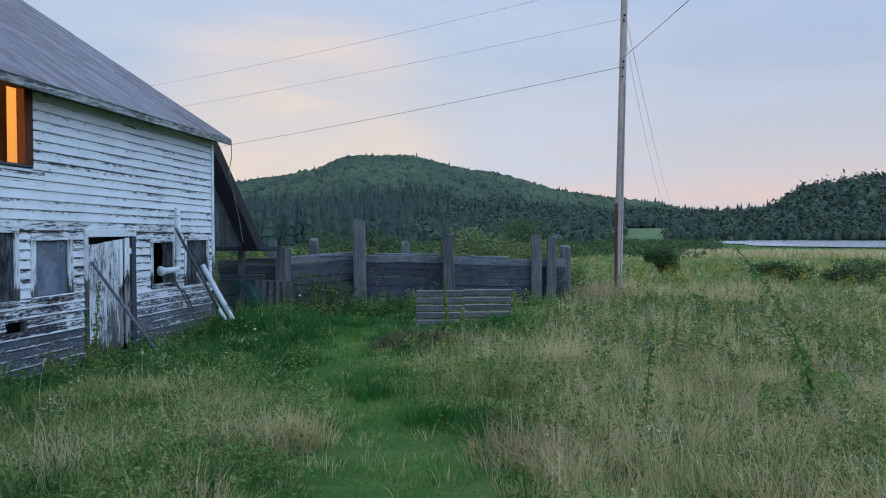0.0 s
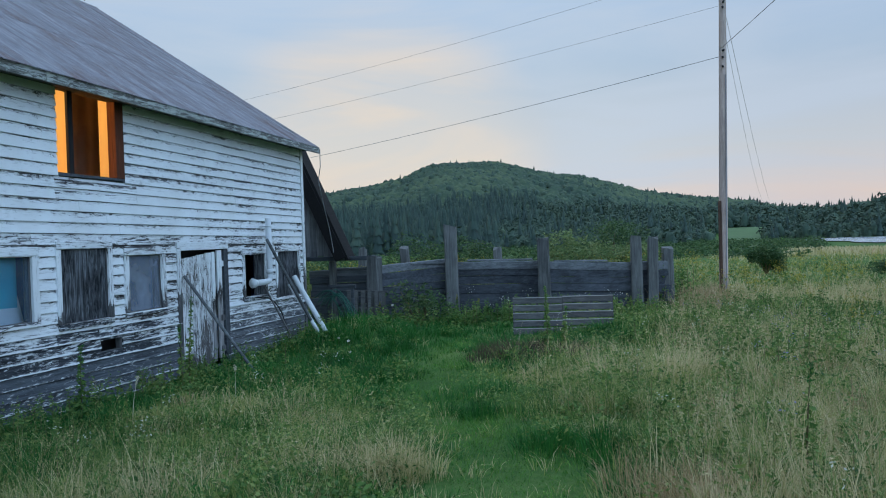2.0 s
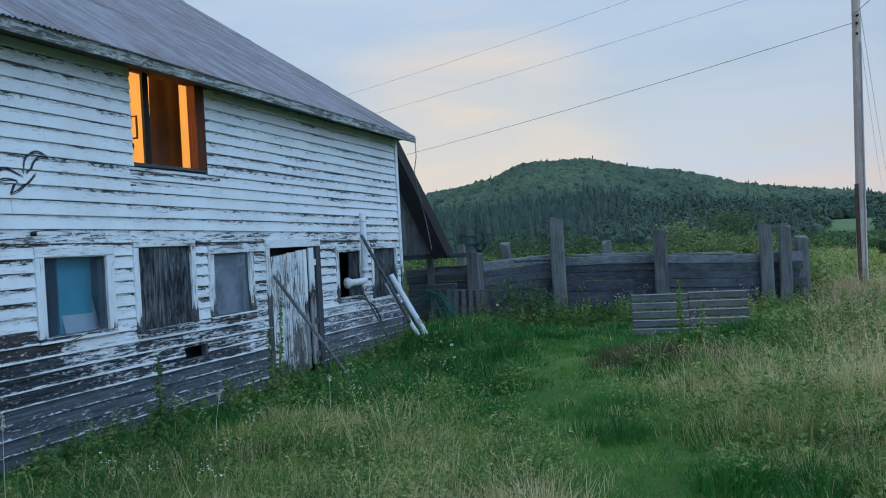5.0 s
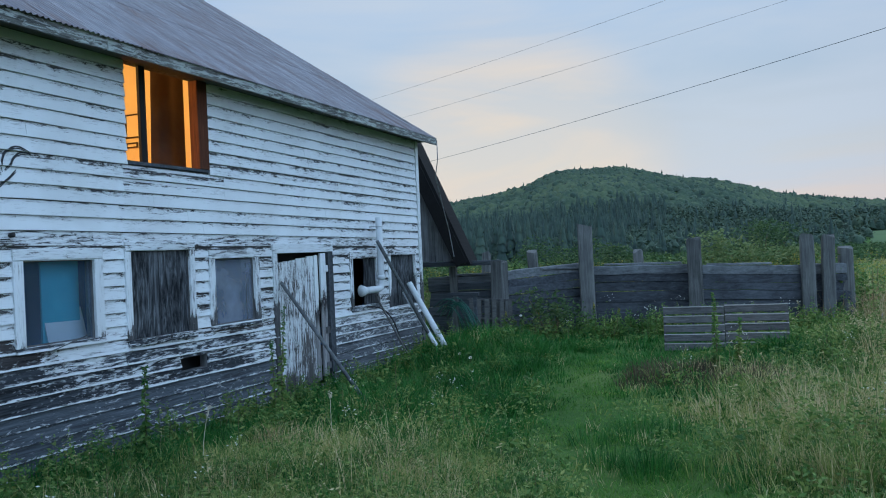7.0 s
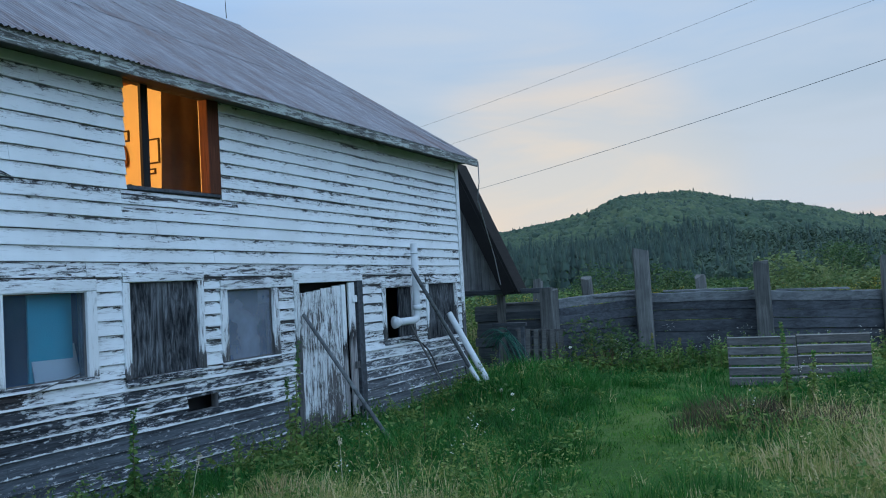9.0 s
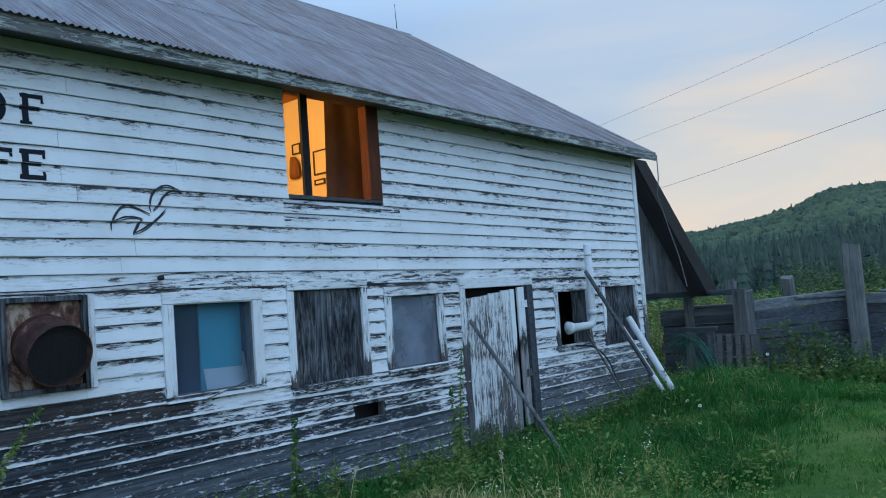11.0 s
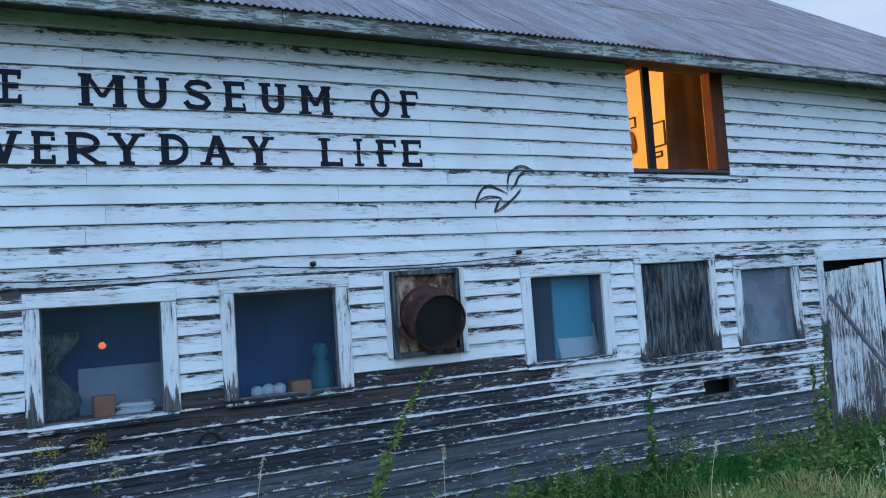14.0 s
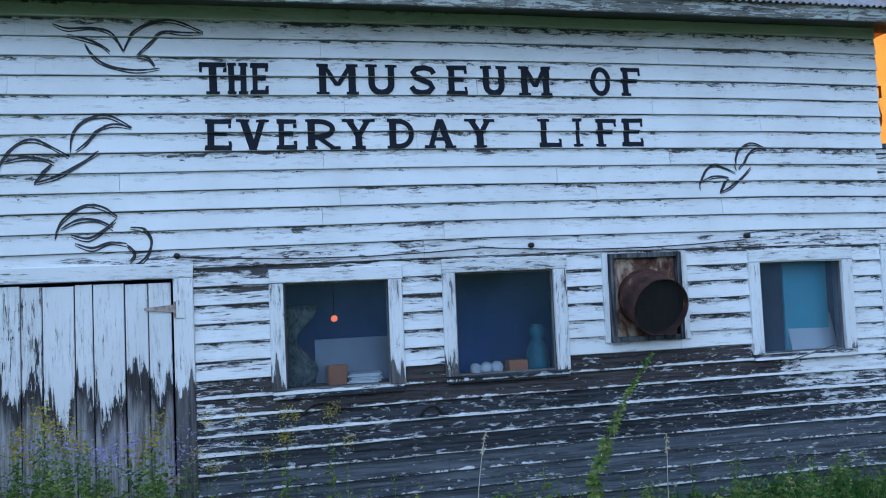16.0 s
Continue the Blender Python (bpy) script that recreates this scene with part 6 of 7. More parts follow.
def off_path(x, y):
    """How far a place lies from the middle of the mown path."""
    best = np.full(np.shape(x), 1e9)
    for (xa, ya), (xb, yb) in zip(PATHLINE, PATHLINE[1:]):
        t = np.clip(((x - xa) * (xb - xa) + (y - ya) * (yb - ya)) / ((xb - xa) ** 2 + (yb - ya) ** 2), 0, 1)
        best = np.minimum(best, np.hypot(x - xa - t * (xb - xa), y - ya - t * (yb - ya)))
    return best


def patches(x, y, s, seed):
    r = np.random.default_rng(seed)
    out = np.zeros(np.shape(x))
    for k in range(7):
        a = r.uniform(0, 2 * np.pi)
        q = s * r.uniform(0.5, 2.2)
        out += np.sin((x * np.cos(a) + y * np.sin(a)) / q + r.uniform(0, 6.3))
    return out / 7 * 1.6


def scatter(n, x0, x1, y0, y1):
    return RNG.uniform(x0, x1, n), RNG.uniform(y0, y1, n)


def free(x, y):
    """Not inside the barn, the bunker wall or the pallets."""
    return ~((x < -8.66) & (y < 20.4)) & ~((x < -8.2) & (y > 20) & (y < 23.4) & (x < -9))


def meadow():
    sets = {"grass": [], "dry": [], "lush": [], "short": []}
    def lay(tufts, per, x0, x1, y0, y1, wide, spread=0.055):
        """Tufts of blades that fall outwards; each tuft has one kind, height and lean."""
        x, y = scatter(tufts, x0, x1, y0, y1)
        k = free(x, y)
        x, y = x[k], y[k]
        d = off_path(x, y)
        pw = 0.54 + 0.20 * patches(x, y, 0.22, 5) + 0.20 * patches(x, y, 0.7, 15) + 0.10 * RNG.normal(0, 1, len(x)) + 0.03 * np.clip(y - 8, 0, 6) - 0.12 * np.clip(y - 14, 0, 4)
        yard = sm(-2.2, -4.2, x) * sm(10.5, 12.5, y) * (1 - sm(24, 26, y)) + sm(15, 18, y) * (1 - sm(25.5, 26.5, y)) * sm(0.6, -1.2, x)
        yard = np.clip(yard + sm(-6.6, -7.6, x) * sm(5, 6, y) * 0.8, 0, 1)
        p1, p2, p3, p4 = patches(x, y, 1.6, 1), patches(x, y, 0.3, 2), patches(x, y, 3.0, 4), patches(x, y, 0.17, 6)
        u = RNG.uniform(0, 1, len(x))
        short = (d < pw) & (RNG.uniform(0, 1, len(x)) > 0.10 + 0.25 * np.clip(p4 + 0.5 * p2, 0, 1))
        shift = 1.5 * sm(8.0, 10.0, y) * (1 - sm(15.0, 16.5, y))
        east = sm(-0.6 - shift, 1.2 - shift, x)
        lush = ~short & (u < np.maximum(np.maximum(yard * 0.94, (d < pw + 0.5) * 0.6), (1 - east) * np.clip(0.30 + 0.35 * p2 + 0.2 * p4, 0, 0.75)))
        spots = sum(np.exp(-((x - a) ** 2 + (y - b) ** 2) / s) for a, b, s in ((-2.3, 7.0, 0.3), (0.1, 6.5, 0.35), (1.7, 8.2, 0.5), (-4.6, 6.4, 0.6), (0.2, 12.5, 0.8), (4.5, 15.0, 2.5), (1.4, 27.0, 3.0)))
        dryness = np.clip(0.09 + 0.33 * east + 0.20 * p1 * (0.4 + 0.6 * east) + 0.18 * p4 + 0.10 * p3 + 0.6 * spots, 0.02, 0.75) * (1 - 0.92 * yard)
        dry = ~short & ~lush & (u > 1 - dryness)
        reg = ~short & ~lush & ~dry
        rise = sm(pw - 0.1, pw + 1.0, d)
        nearwall = 1 - 0.45 * sm(-7.0, -8.3, x) * (y < 20.2)
        tall = 0.85 * (0.14 + 0.14 * rise + 0.07 * p1 * rise + 0.19 * np.clip(p2, -0.7, 1) * rise + 0.06 * east) * (1 - 0.2 * yard) * nearwall
        th = RNG.lognormal(0, 0.30, len(x))
        fall = RNG.uniform(0, 2 * np.pi, len(x))
        tuft_lean = RNG.uniform(0.0, 0.35, len(x))
        def add(key, k, h, w, b0, b1, m, sp):
            if not k.any():
                return
            n = k.sum()
            rep = lambda a: np.repeat(a[k] if np.ndim(a) else np.full(n, a), m)
            ox, oy = RNG.normal(0, sp, n * m), RNG.normal(0, sp, n * m)
            way = np.arctan2(oy + 0.6 * sp * np.sin(rep(fall)), ox + 0.6 * sp * np.cos(rep(fall)))
            bx, by = rep(x) + ox, rep(y) + oy
            ok = free(bx, by)
            hh = np.maximum(rep(h) * RNG.uniform(0.55, 1.15, n * m), 0.03)
            sets[key].append(blades(bx[ok], by[ok], hh[ok], np.full(ok.sum(), w), (RNG.uniform(b0, b1, n * m) + rep(tuft_lean))[ok], None, RNG, way[ok]))
        add("short", short, (0.068 + 0.035 * np.clip(p2, -0.7, 1) + 0.03 * np.clip(p4, -0.6, 1)) * np.minimum(th, 1.6), 0.0062 * wide, 0.3, 1.0, per + 10, spread * 1.8)
        add("lush", lush, np.maximum(0.21 + 0.16 * p2 + 0.07 * p1 + 0.05 * p4, 0.05) * np.minimum(th, 1.5) * (0.6 + 0.4 * nearwall) * (0.45 + 0.55 * sm(pw, pw + 0.9, d)), 0.009 * wide, 0.25, 0.9, per, spread)
        add("grass", reg, tall * th, 0.0072 * wide, 0.2, 1.1, per, spread)
        add("dry", dry, tall * 1.25 * th, 0.0055 * wide, 0.05, 0.8, per + 1, spread)
    lay(11500, 10, -8.7, 6.5, 2.6, 11.0, 0.95)
    lay(10500, 8, -8.7, 13.0, 11.0, 21.0, 1.4, 0.07)
    lay(7500, 7, -12.0, 22.0, 21.0, 34.0, 2.2, 0.10)
    lay(4200, 6, -30.0, 45.0, 34.0, 62.0, 3.6, 0.18)
    lay(3000, 6, -60.0, 80.0, 62.0, 120.0, 7.0, 0.4)
    lay(2300, 7, -8.7, 6.5, -3.0, 2.6, 1.3)
    names = {"grass": ("meadow_grass", "rough green meadow grass around the barn"), "dry": ("dry_grass", "tan dry seeding grass in the meadow"),
             "lush": ("yard_grass", "lush dark green grass in the barnyard"), "short": ("mown_path_grass", "short bright green grass of the mown path")}
    for k, s in sets.items():
        tagged(arrays(names[k][0], *join(*s), M[k]), names[k][1], "grass", kind="stuff")


meadow()


def leaves(c, size, rng=RNG, droop=0.4):
    """Small diamond leaves, one at each place."""
    n = len(c)
    d = rng.normal(0, 1, (n, 3))
    d[:, 2] = d[:, 2] * 0.5 - droop * 0.3
    d /= np.linalg.norm(d, axis=1)[:, None] + 1e-6
    e = np.cross(d, rng.normal(0, 1, (n, 3)))
    e /= np.linalg.norm(e, axis=1)[:, None] + 1e-6
    s = np.broadcast_to(np.asarray(size, float), (n,))[:, None]
    v = np.stack([c, c + d * s * 0.5 + e * s * 0.22, c + d * s, c + d * s * 0.5 - e * s * 0.22], 1).reshape(-1, 3)
    i = (np.arange(n) * 4)[:, None, None]
    f = (i + np.array([[0, 1, 2], [0, 2, 3]])[None]).reshape(-1, 3)
    return v, f


def clumps():
    """Bunches of one kind of plant that stand over the carpet: each a dome of blades or small leaves that fall outwards."""
    rng = np.random.default_rng(41)
    sets = {"grass": [], "dry": [], "lush": [], "russet": [], "thatch": [], "weed": []}
    def bunch(key, x, y, r, h, n, wide):
        a, q = rng.uniform(0, 6.283, n), r * np.sqrt(rng.uniform(0, 1, n))
        bx, by = x + q * np.cos(a), y + q * np.sin(a)
        ok = free(bx, by)
        bx, by, a, q = bx[ok], by[ok], a[ok], q[ok]
        m = len(bx)
        if not m:
            return
        dome = 1 - 0.5 * (q / r) ** 2
        if key == "weed":
            z = gz(bx, by) + h * dome * rng.uniform(0.2, 1.0, m) ** 0.6
            sets[key].append(leaves(np.stack([bx, by, z], -1), 0.062 * wide * rng.uniform(0.6, 1.4, m), rng, 0.2))
        else:
            hh = h * dome * rng.uniform(0.55, 1.1, m)
            sets[key].append(blades(bx, by, hh, 0.0058 * wide * rng.uniform(0.7, 1.3, m), rng.uniform(0.1, 0.75, m) * (0.5 + q / r), None, rng, a))
    kinds = np.array(["dry", "russet", "grass", "weed", "lush"])
    for n, x0, x1, y0, y1, wide, per in ((900, -8.2, 6.5, 2.9, 11, 1.0, 95), (760, -8.2, 12, 11, 21, 1.45, 62), (420, -6, 19, 21, 34, 2.2, 40)):
        xs, ys = rng.uniform(x0, x1, n), rng.uniform(y0, y1, n)
        d, lay = off_path(xs, ys), patches(xs, ys, 0.8, 44)
        for x, y, away, q in zip(xs, ys, d, lay):
            east = min(max((x + (2.3 if 9 < y < 15.5 else 1.2)) / (1.8 if 9 < y < 15.5 else 2.4), 0), 1)
            yard = (x < -2.6 and y > 11.5) or (y > 16.5 and x < -0.2) or x < -6.8
            r = rng.uniform(0.10, 0.34) * (1 + 0.25 * (wide - 1))
            if away < 0.72 + 0.8 * r:
                continue
            p = [0.0, 0.0, 0.12, 0.20, 0.68] if yard else [0.14 + 0.16 * east + 0.12 * q * east, 0.02 + 0.07 * east, 0.34, 0.20, 0.30 - 0.23 * east]
            p = np.maximum(np.array(p), 0)
            key = rng.choice(kinds, p=p / p.sum())
            h = rng.uniform(0.20, 0.40) * (0.75 if yard else 1.0 + 0.45 * east) * (1.15 if key in ("dry", "russet") else 0.8 if key == "weed" else 1.0)
            bunch(key, x, y, r, h * (1 + 0.35 * q), int(per * (r / 0.22) ** 1.4), wide)
    # the tall tan tuft, the russet one beside the path, and brown thatch before the pallets
    for k in range(9):
        bunch("dry", -2.35 + rng.normal(0, 0.22), 7.0 + rng.normal(0, 0.2), 0.2, 0.52, 90, 1.0)
    for k in range(10):
        bunch("russet", 0.05 + rng.normal(0, 0.25), 6.6 + rng.normal(0, 0.25), 0.22, 0.50, 90, 1.0)
        bunch("dry", 0.9 + rng.normal(0, 0.5), 6.9 + rng.normal(0, 0.5), 0.24, 0.55, 90, 1.0)
    for k in range(34):
        bunch("thatch", -2.25 + rng.normal(0, 0.62), 16.2 + rng.normal(0, 0.45), 0.30, 0.42, 80, 1.5)
    for x, y in ((-2.35, 10.6), (-1.2, 8.9), (-0.75, 8.3), (-2.5, 12.5), (-4.6, 13.6), (-5.2, 14.4), (-5.6, 17.6), (-6.3, 16.6), (-5.9, 18.8), (-5.0, 20.4)):
        for k in range(4 if x > -3 else 7):
            bunch("lush", x + rng.normal(0, 0.24), y + rng.normal(0, 0.24), 0.28, 0.34, 120, 1.25)
        for k in range(2):
            bunch("weed", x + rng.normal(0, 0.3), y + rng.normal(0, 0.3), 0.25, 0.32, 110, 0.8)
    # the tall pale grass east of the path, tan over green
    for k in range(95):
        x, y = rng.uniform(-1.9, 0.6), rng.uniform(9.6, 14.6)
        if x < -1.75 + 0.25 * math.sin(1.7 * y):
            continue
        kind = ("dry", "grass", "grass", "weed", "weed")[int(rng.integers(5))]
        bunch(kind, x, y, 0.26, rng.uniform(0.38, 0.62) * (0.75 if kind == "weed" else 1.0), 62, 1.05)
    for k in range(26):
        bunch("russet", 1.55 + rng.normal(0, 0.6), 28.5 + rng.normal(0, 1.6), 0.5, 1.1, 46, 2.6)
    for k in range(60):
        bunch("dry", rng.uniform(-15, -3), rng.uniform(27.3, 30.5), 0.5, 1.45, 60, 2.2)
    for k in range(40):
        bunch("dry", rng.uniform(1.5, 9), rng.uniform(27, 34), 0.6, 0.9, 46, 2.6)
    names = {"grass": "arching bunches of green grass", "dry": "tan bunches of seeding grass", "lush": "deep green grassy mounds", "russet": "russet bunches of dead grass",
             "thatch": "flattened dark brown thatch", "weed": "leafy bunches of low green plants"}
    for k, v in sets.items():
        tagged(arrays("grass_clumps" if k != "weed" else "leafy_clumps", *join(*v), M[k]), names[k] + " in the meadow", "grass", kind="stuff")


clumps()


def seed_heads():
    """Fine feathery heads on thin stalks over the meadow."""
    sets = []
    for n, x0, x1, y0, y1, w in ((2300, -7.5, 6.5, 3.2, 12, 1.0), (2000, -7, 13, 12, 24, 1.5), (1000, -10, 25, 24, 45, 2.4)):
        x, y = scatter(n, x0, x1, y0, y1)
        k = free(x, y) & (off_path(x, y) > 1.0) & ((x > -2.2) | (y < 11)) & (RNG.uniform(0, 1, n) < 0.10 + 0.25 * (x > 0) + 0.4 * patches(x, y, 0.5, 3))
        x, y = x[k], y[k]
        m = len(x)
        h = RNG.uniform(0.35, 0.72, m)
        way, bend = RNG.uniform(0, 6.28, m), RNG.uniform(0.05, 0.6, m)
        v, f = blades(x, y, h, np.full(m, 0.0035 * w), bend, None, RNG, way)
        sets.append((v, f))
        tip, mid = v.reshape(m, 5, 3)[:, 4], v.reshape(m, 5, 3)[:, 2]
        for _ in range(9):
            t = RNG.uniform(0.45, 1.02, m)[:, None]
            c = mid + (tip - mid) * t + RNG.normal(0, 0.007 * w, (m, 3))
            sets.append(leaves(c, 0.022 * w * RNG.uniform(0.7, 1.4, m), RNG))
    tagged(arrays("seed_heads", *join(*sets), M["dry"]), "tan feathery seed heads over the meadow", "grass", kind="stuff")


def ground_weeds():
    """Small leaves in soft clumps between the grass."""
    sets = []
    for n, x0, x1, y0, y1, s in ((90000, -8.6, 6.8, 2.6, 13, 0.042), (46000, -8.6, 13, 13, 24, 0.08), (18000, -9, 22, 24, 42, 0.15)):
        x, y = scatter(n, x0, x1, y0, y1)
        p = patches(x, y, 0.28, 31) + 0.6 * patches(x, y, 1.0, 32)
        k = free(x, y) & (off_path(x, y) > 0.72 + 0.1 * patches(x, y, 0.4, 33)) & (p + RNG.normal(0, 0.35, n) > -0.15 + 1.1 * ((x < -2.6) & (y > 11) | (x < -6.6)))
        x, y, p = x[k], y[k], p[k]
        top = np.clip(0.15 + 0.24 * p, 0.05, 0.55) * (1 - 0.4 * sm(-7.0, -8.3, x))
        z = gz(x, y) + top * RNG.uniform(0.15, 1.0, len(x)) ** 0.7
        sets.append(leaves(np.stack([x, y, z], -1), s * RNG.uniform(0.6, 1.5, len(x)), RNG, 0.1))
    tagged(arrays("ground_weeds", *join(*sets), M["weed"]), "soft clumps of small green meadow leaves", "weeds", kind="stuff")


seed_heads()
ground_weeds()


def weeds():
    """Leafy weeds among the grass, with flowers."""
    lf, gold, aster, white, stems = [], [], [], [], []
    def clump(x, y, h, flower, s=1.0, n=26, k=None, sp=None):
        x, y = np.asarray(x), np.asarray(y)
        m = len(x)
        z = gz(x, y)
        b = RNG.uniform(0, 2 * np.pi, m)
        lean = RNG.uniform(0, 0.22, m)
        dx, dy = np.cos(b) * lean * h, np.sin(b) * lean * h
        stems.append(blades(x, y, h, np.full(m, 0.008 * s), lean * 0))
        t = RNG.uniform(0.12, 0.96, (m, n))
        c = np.stack([x[:, None] + RNG.normal(0, 0.012, (m, n)), y[:, None] + RNG.normal(0, 0.012, (m, n)), z[:, None] + h[:, None] * t], -1).reshape(-1, 3)
        lf.append(leaves(c, (0.10 * s * (1.25 - t)).reshape(-1)))
        if flower is not None:
            k = k or (30 if flower is gold else 10)
            sp = sp or (0.07 if flower is gold else 0.06)
            c = np.stack([x[:, None] + RNG.normal(0, sp * s, (m, k)), y[:, None] + RNG.normal(0, sp * s, (m, k)), (z + h)[:, None] + RNG.normal(0, 0.05 * s, (m, k))], -1).reshape(-1, 3)
            flower.append(leaves(c, 0.035 * s))
    def some(n, x0, x1, y0, y1, cond=None):
        x, y = scatter(n, x0, x1, y0, y1)
        k = free(x, y) & (off_path(x, y) > 0.95)
        if cond is not None:
            k &= cond(x, y)
        return x[k], y[k]
    x, y = some(3000, -8.2, 7, 3.4, 13, lambda x, y: patches(x, y, 0.9, 9) > -0.05)
    clump(x, y, RNG.uniform(0.16, 0.46, len(x)), None, 0.75, 20)
    x, y = some(260, -8.0, 7, 4.0, 13, lambda x, y: patches(x, y, 0.9, 19) > 0.0)
    clump(x, y, RNG.uniform(0.4, 0.75, len(x)), None, 0.9, 34)
    x, y = some(1800, -0.5, 15, 11, 28, lambda x, y: patches(x, y, 1.5, 10) > 0)
    clump(x, y, RNG.uniform(0.35, 0.8, len(x)), None, 1.5)
    x, y = some(130, 1.5, 20, 14, 34, lambda x, y: patches(x, y, 2.0, 12) > 0.1)
    clump(x, y, RNG.uniform(0.5, 0.95, len(x)), gold, 1.6)
    x, y = some(500, 2, 40, 30, 60)
    clump(x, y, RNG.uniform(0.5, 1.0, len(x)), gold, 2.2, 14)
    x, y = some(60, -6, 10, 5, 22)
    clump(x, y, RNG.uniform(0.4, 0.75, len(x)), white, 0.8)
    x, y = some(50, 0.5, 9, 6, 22)
    clump(x, y, RNG.uniform(0.45, 0.7, len(x)), aster, 0.9)
    # goldenrod and asters before the wide door
    x, y = RNG.uniform(-8.3, -7.2, 95), RNG.uniform(1.4, 3.75, 95)
    tall = RNG.uniform(0.6, 1.0, 95) * (1.55 - 0.2 * (y - 1.4))
    clump(x[:30], y[:30], tall[:30], gold, 1.0, 80, 60, 0.045)
    clump(x[30:], y[30:], tall[30:] * 0.92, None, 0.85, 95)
    x, y = RNG.uniform(-8.3, -7.1, 26), RNG.uniform(2.4, 3.9, 26)
    clump(x, y, RNG.uniform(0.75, 1.0, 26), aster, 0.9, 40, 26, 0.09)
    x, y = RNG.uniform(-8.5, -8.0, 12), RNG.uniform(3.7, 5.2, 12)
    clump(x, y, RNG.uniform(0.7, 1.2, 12), gold, 0.7, 44, 60, 0.05)
    # weeds along the foot of the wall
    x, y = RNG.uniform(-8.6, -7.8, 210), RNG.uniform(4.5, 19.8, 210)
    clump(x, y, RNG.uniform(0.25, 0.62, 210), None)
    # weeds before the bunker
    x, y = RNG.uniform(-8.0, -0.2, 260), RNG.uniform(0, 1, 260)
    y = 23.2 + 0.36 * (x + 8) + RNG.uniform(-1.6, 0.6, 260)
    clump(x, y, RNG.uniform(0.35, 0.8, 260), None, 1.7)
    x, y = RNG.uniform(-7.0, -0.5, 8), RNG.uniform(21.5, 24.5, 8)
    clump(x, y, RNG.uniform(0.6, 1.0, 8), white, 1.2)
    # yellowing grass and goldenrod behind the bunker, seen under the shed beam
    x, y = RNG.uniform(-16, -5.5, 420), RNG.uniform(25.2, 30, 420)
    clump(x, y, RNG.uniform(1.15, 1.75, 420), None, 1.3, 22)
    x, y = RNG.uniform(-16, -5.5, 60), RNG.uniform(25.2, 29, 60)
    clump(x, y, RNG.uniform(1.3, 1.8, 60), gold, 1.2, 20, 24)
    # inside and behind the bunker
    x, y = RNG.uniform(-14, 1.5, 520), RNG.uniform(26.8, 36, 520)
    clump(x, y, RNG.uniform(1.2, 2.1, 520), None, 2.6, 30)
    x, y = RNG.uniform(-14, 1.5, 110), RNG.uniform(26.8, 31, 110)
    clump(x, y, RNG.uniform(1.2, 1.75, 110), gold, 1.7, 20, 22)
    tagged(arrays("weeds", *join(*lf), M["weed"]), "leafy green weeds among the grass", "weeds", kind="stuff")
    tagged(arrays("weed_stems", *join(*stems), M["stem"]), "thin brown and green weed stems", "weeds", kind="stuff")
    tagged(arrays("goldenrod", *join(*gold), M["gold"]), "yellow goldenrod flower heads", "flowers", kind="stuff")
    tagged(arrays("asters", *join(*aster), M["aster"]), "pale violet aster flowers in the weeds", "flowers", kind="stuff")
    tagged(arrays("white_flowers", *join(*white), M["whitefl"]), "small white meadow flowers", "flowers", kind="stuff")


weeds()


def daisy(x, y, h):
    """A white ox-eye daisy: stem, ray petals and a yellow disc."""
    z = G(x, y)
    d = empty("daisy", (x, y, z), "white daisy with a yellow centre in the yard grass", "flower", "daisies")
    under(part("stem", tube([(x, y, z), (x + 0.02, y - 0.01, z + h * 0.6), (x + 0.03, y - 0.04, z + h)], 0.004, 5), M["stem"]), d)
    c = Vector((x + 0.03, y - 0.045, z + h + 0.004))
    ax = Vector((0.15, -0.75, 0.64)).normalized()
    u = ax.orthogonal().normalized()
    v = ax.cross(u)
    for k in range(12):
        a = 2 * math.pi * k / 12
        e, f = u * math.cos(a) + v * math.sin(a), v * math.cos(a) - u * math.sin(a)
        bm = bmesh.new()
        bm.faces.new([bm.verts.new(c + q + ax * w) for q, w in ((e * 0.007 - f * 0.004, 0), (e * 0.027 - f * 0.007, 0.004), (e * 0.034, 0.002), (e * 0.027 + f * 0.007, 0.004), (e * 0.007 + f * 0.004, 0))])
        under(part("petal", bm, M["whitefl"]), d)
    under(part("disc", tube([c, c + ax * 0.010], [0.011, 0.008], 8), M["gold"]), d)


for at in ((-6.94, 17.70, 0.20), (-6.62, 17.45, 0.22), (-6.26, 16.58, 0.20), (-6.5, 20.4, 0.5)):
    daisy(*at)


def tall_weed(x, y, h, lean, n=210, label="tall leafy green weed spike before the wall", bloom="lush"):
    """One stalk with narrow leaves all the way up."""
    w = empty("tall_weed", (x, y, G(x, y)), label, "weed", "tall weeds")
    z = G(x, y)
    pts = [(x + lean[0] * t * t * h, y + lean[1] * t * t * h, z + h * t) for t in (i / 8 for i in range(9))]
    stalk = under(part("stem", tube(pts, [0.011 - 0.001 * i for i in range(9)], 5), M["stem"]), w)
    t = RNG.uniform(0.12, 1.0, n)
    c = np.stack([x + lean[0] * t * t * h, y + lean[1] * t * t * h, z + h * t], -1)
    under(arrays("foliage", *leaves(c, 0.105 * (1.08 - t) + 0.024, droop=1.0), M["weed"]), w)
    k = 40
    t = RNG.uniform(0.82, 1.0, k)
    c = np.stack([x + lean[0] * t * t * h, y + lean[1] * t * t * h, z + h * t], -1) + RNG.normal(0, 0.012, (k, 3))
    tagged(under(arrays("flower_spike", *leaves(c, 0.04), M[bloom]), stalk), kind="stuff")


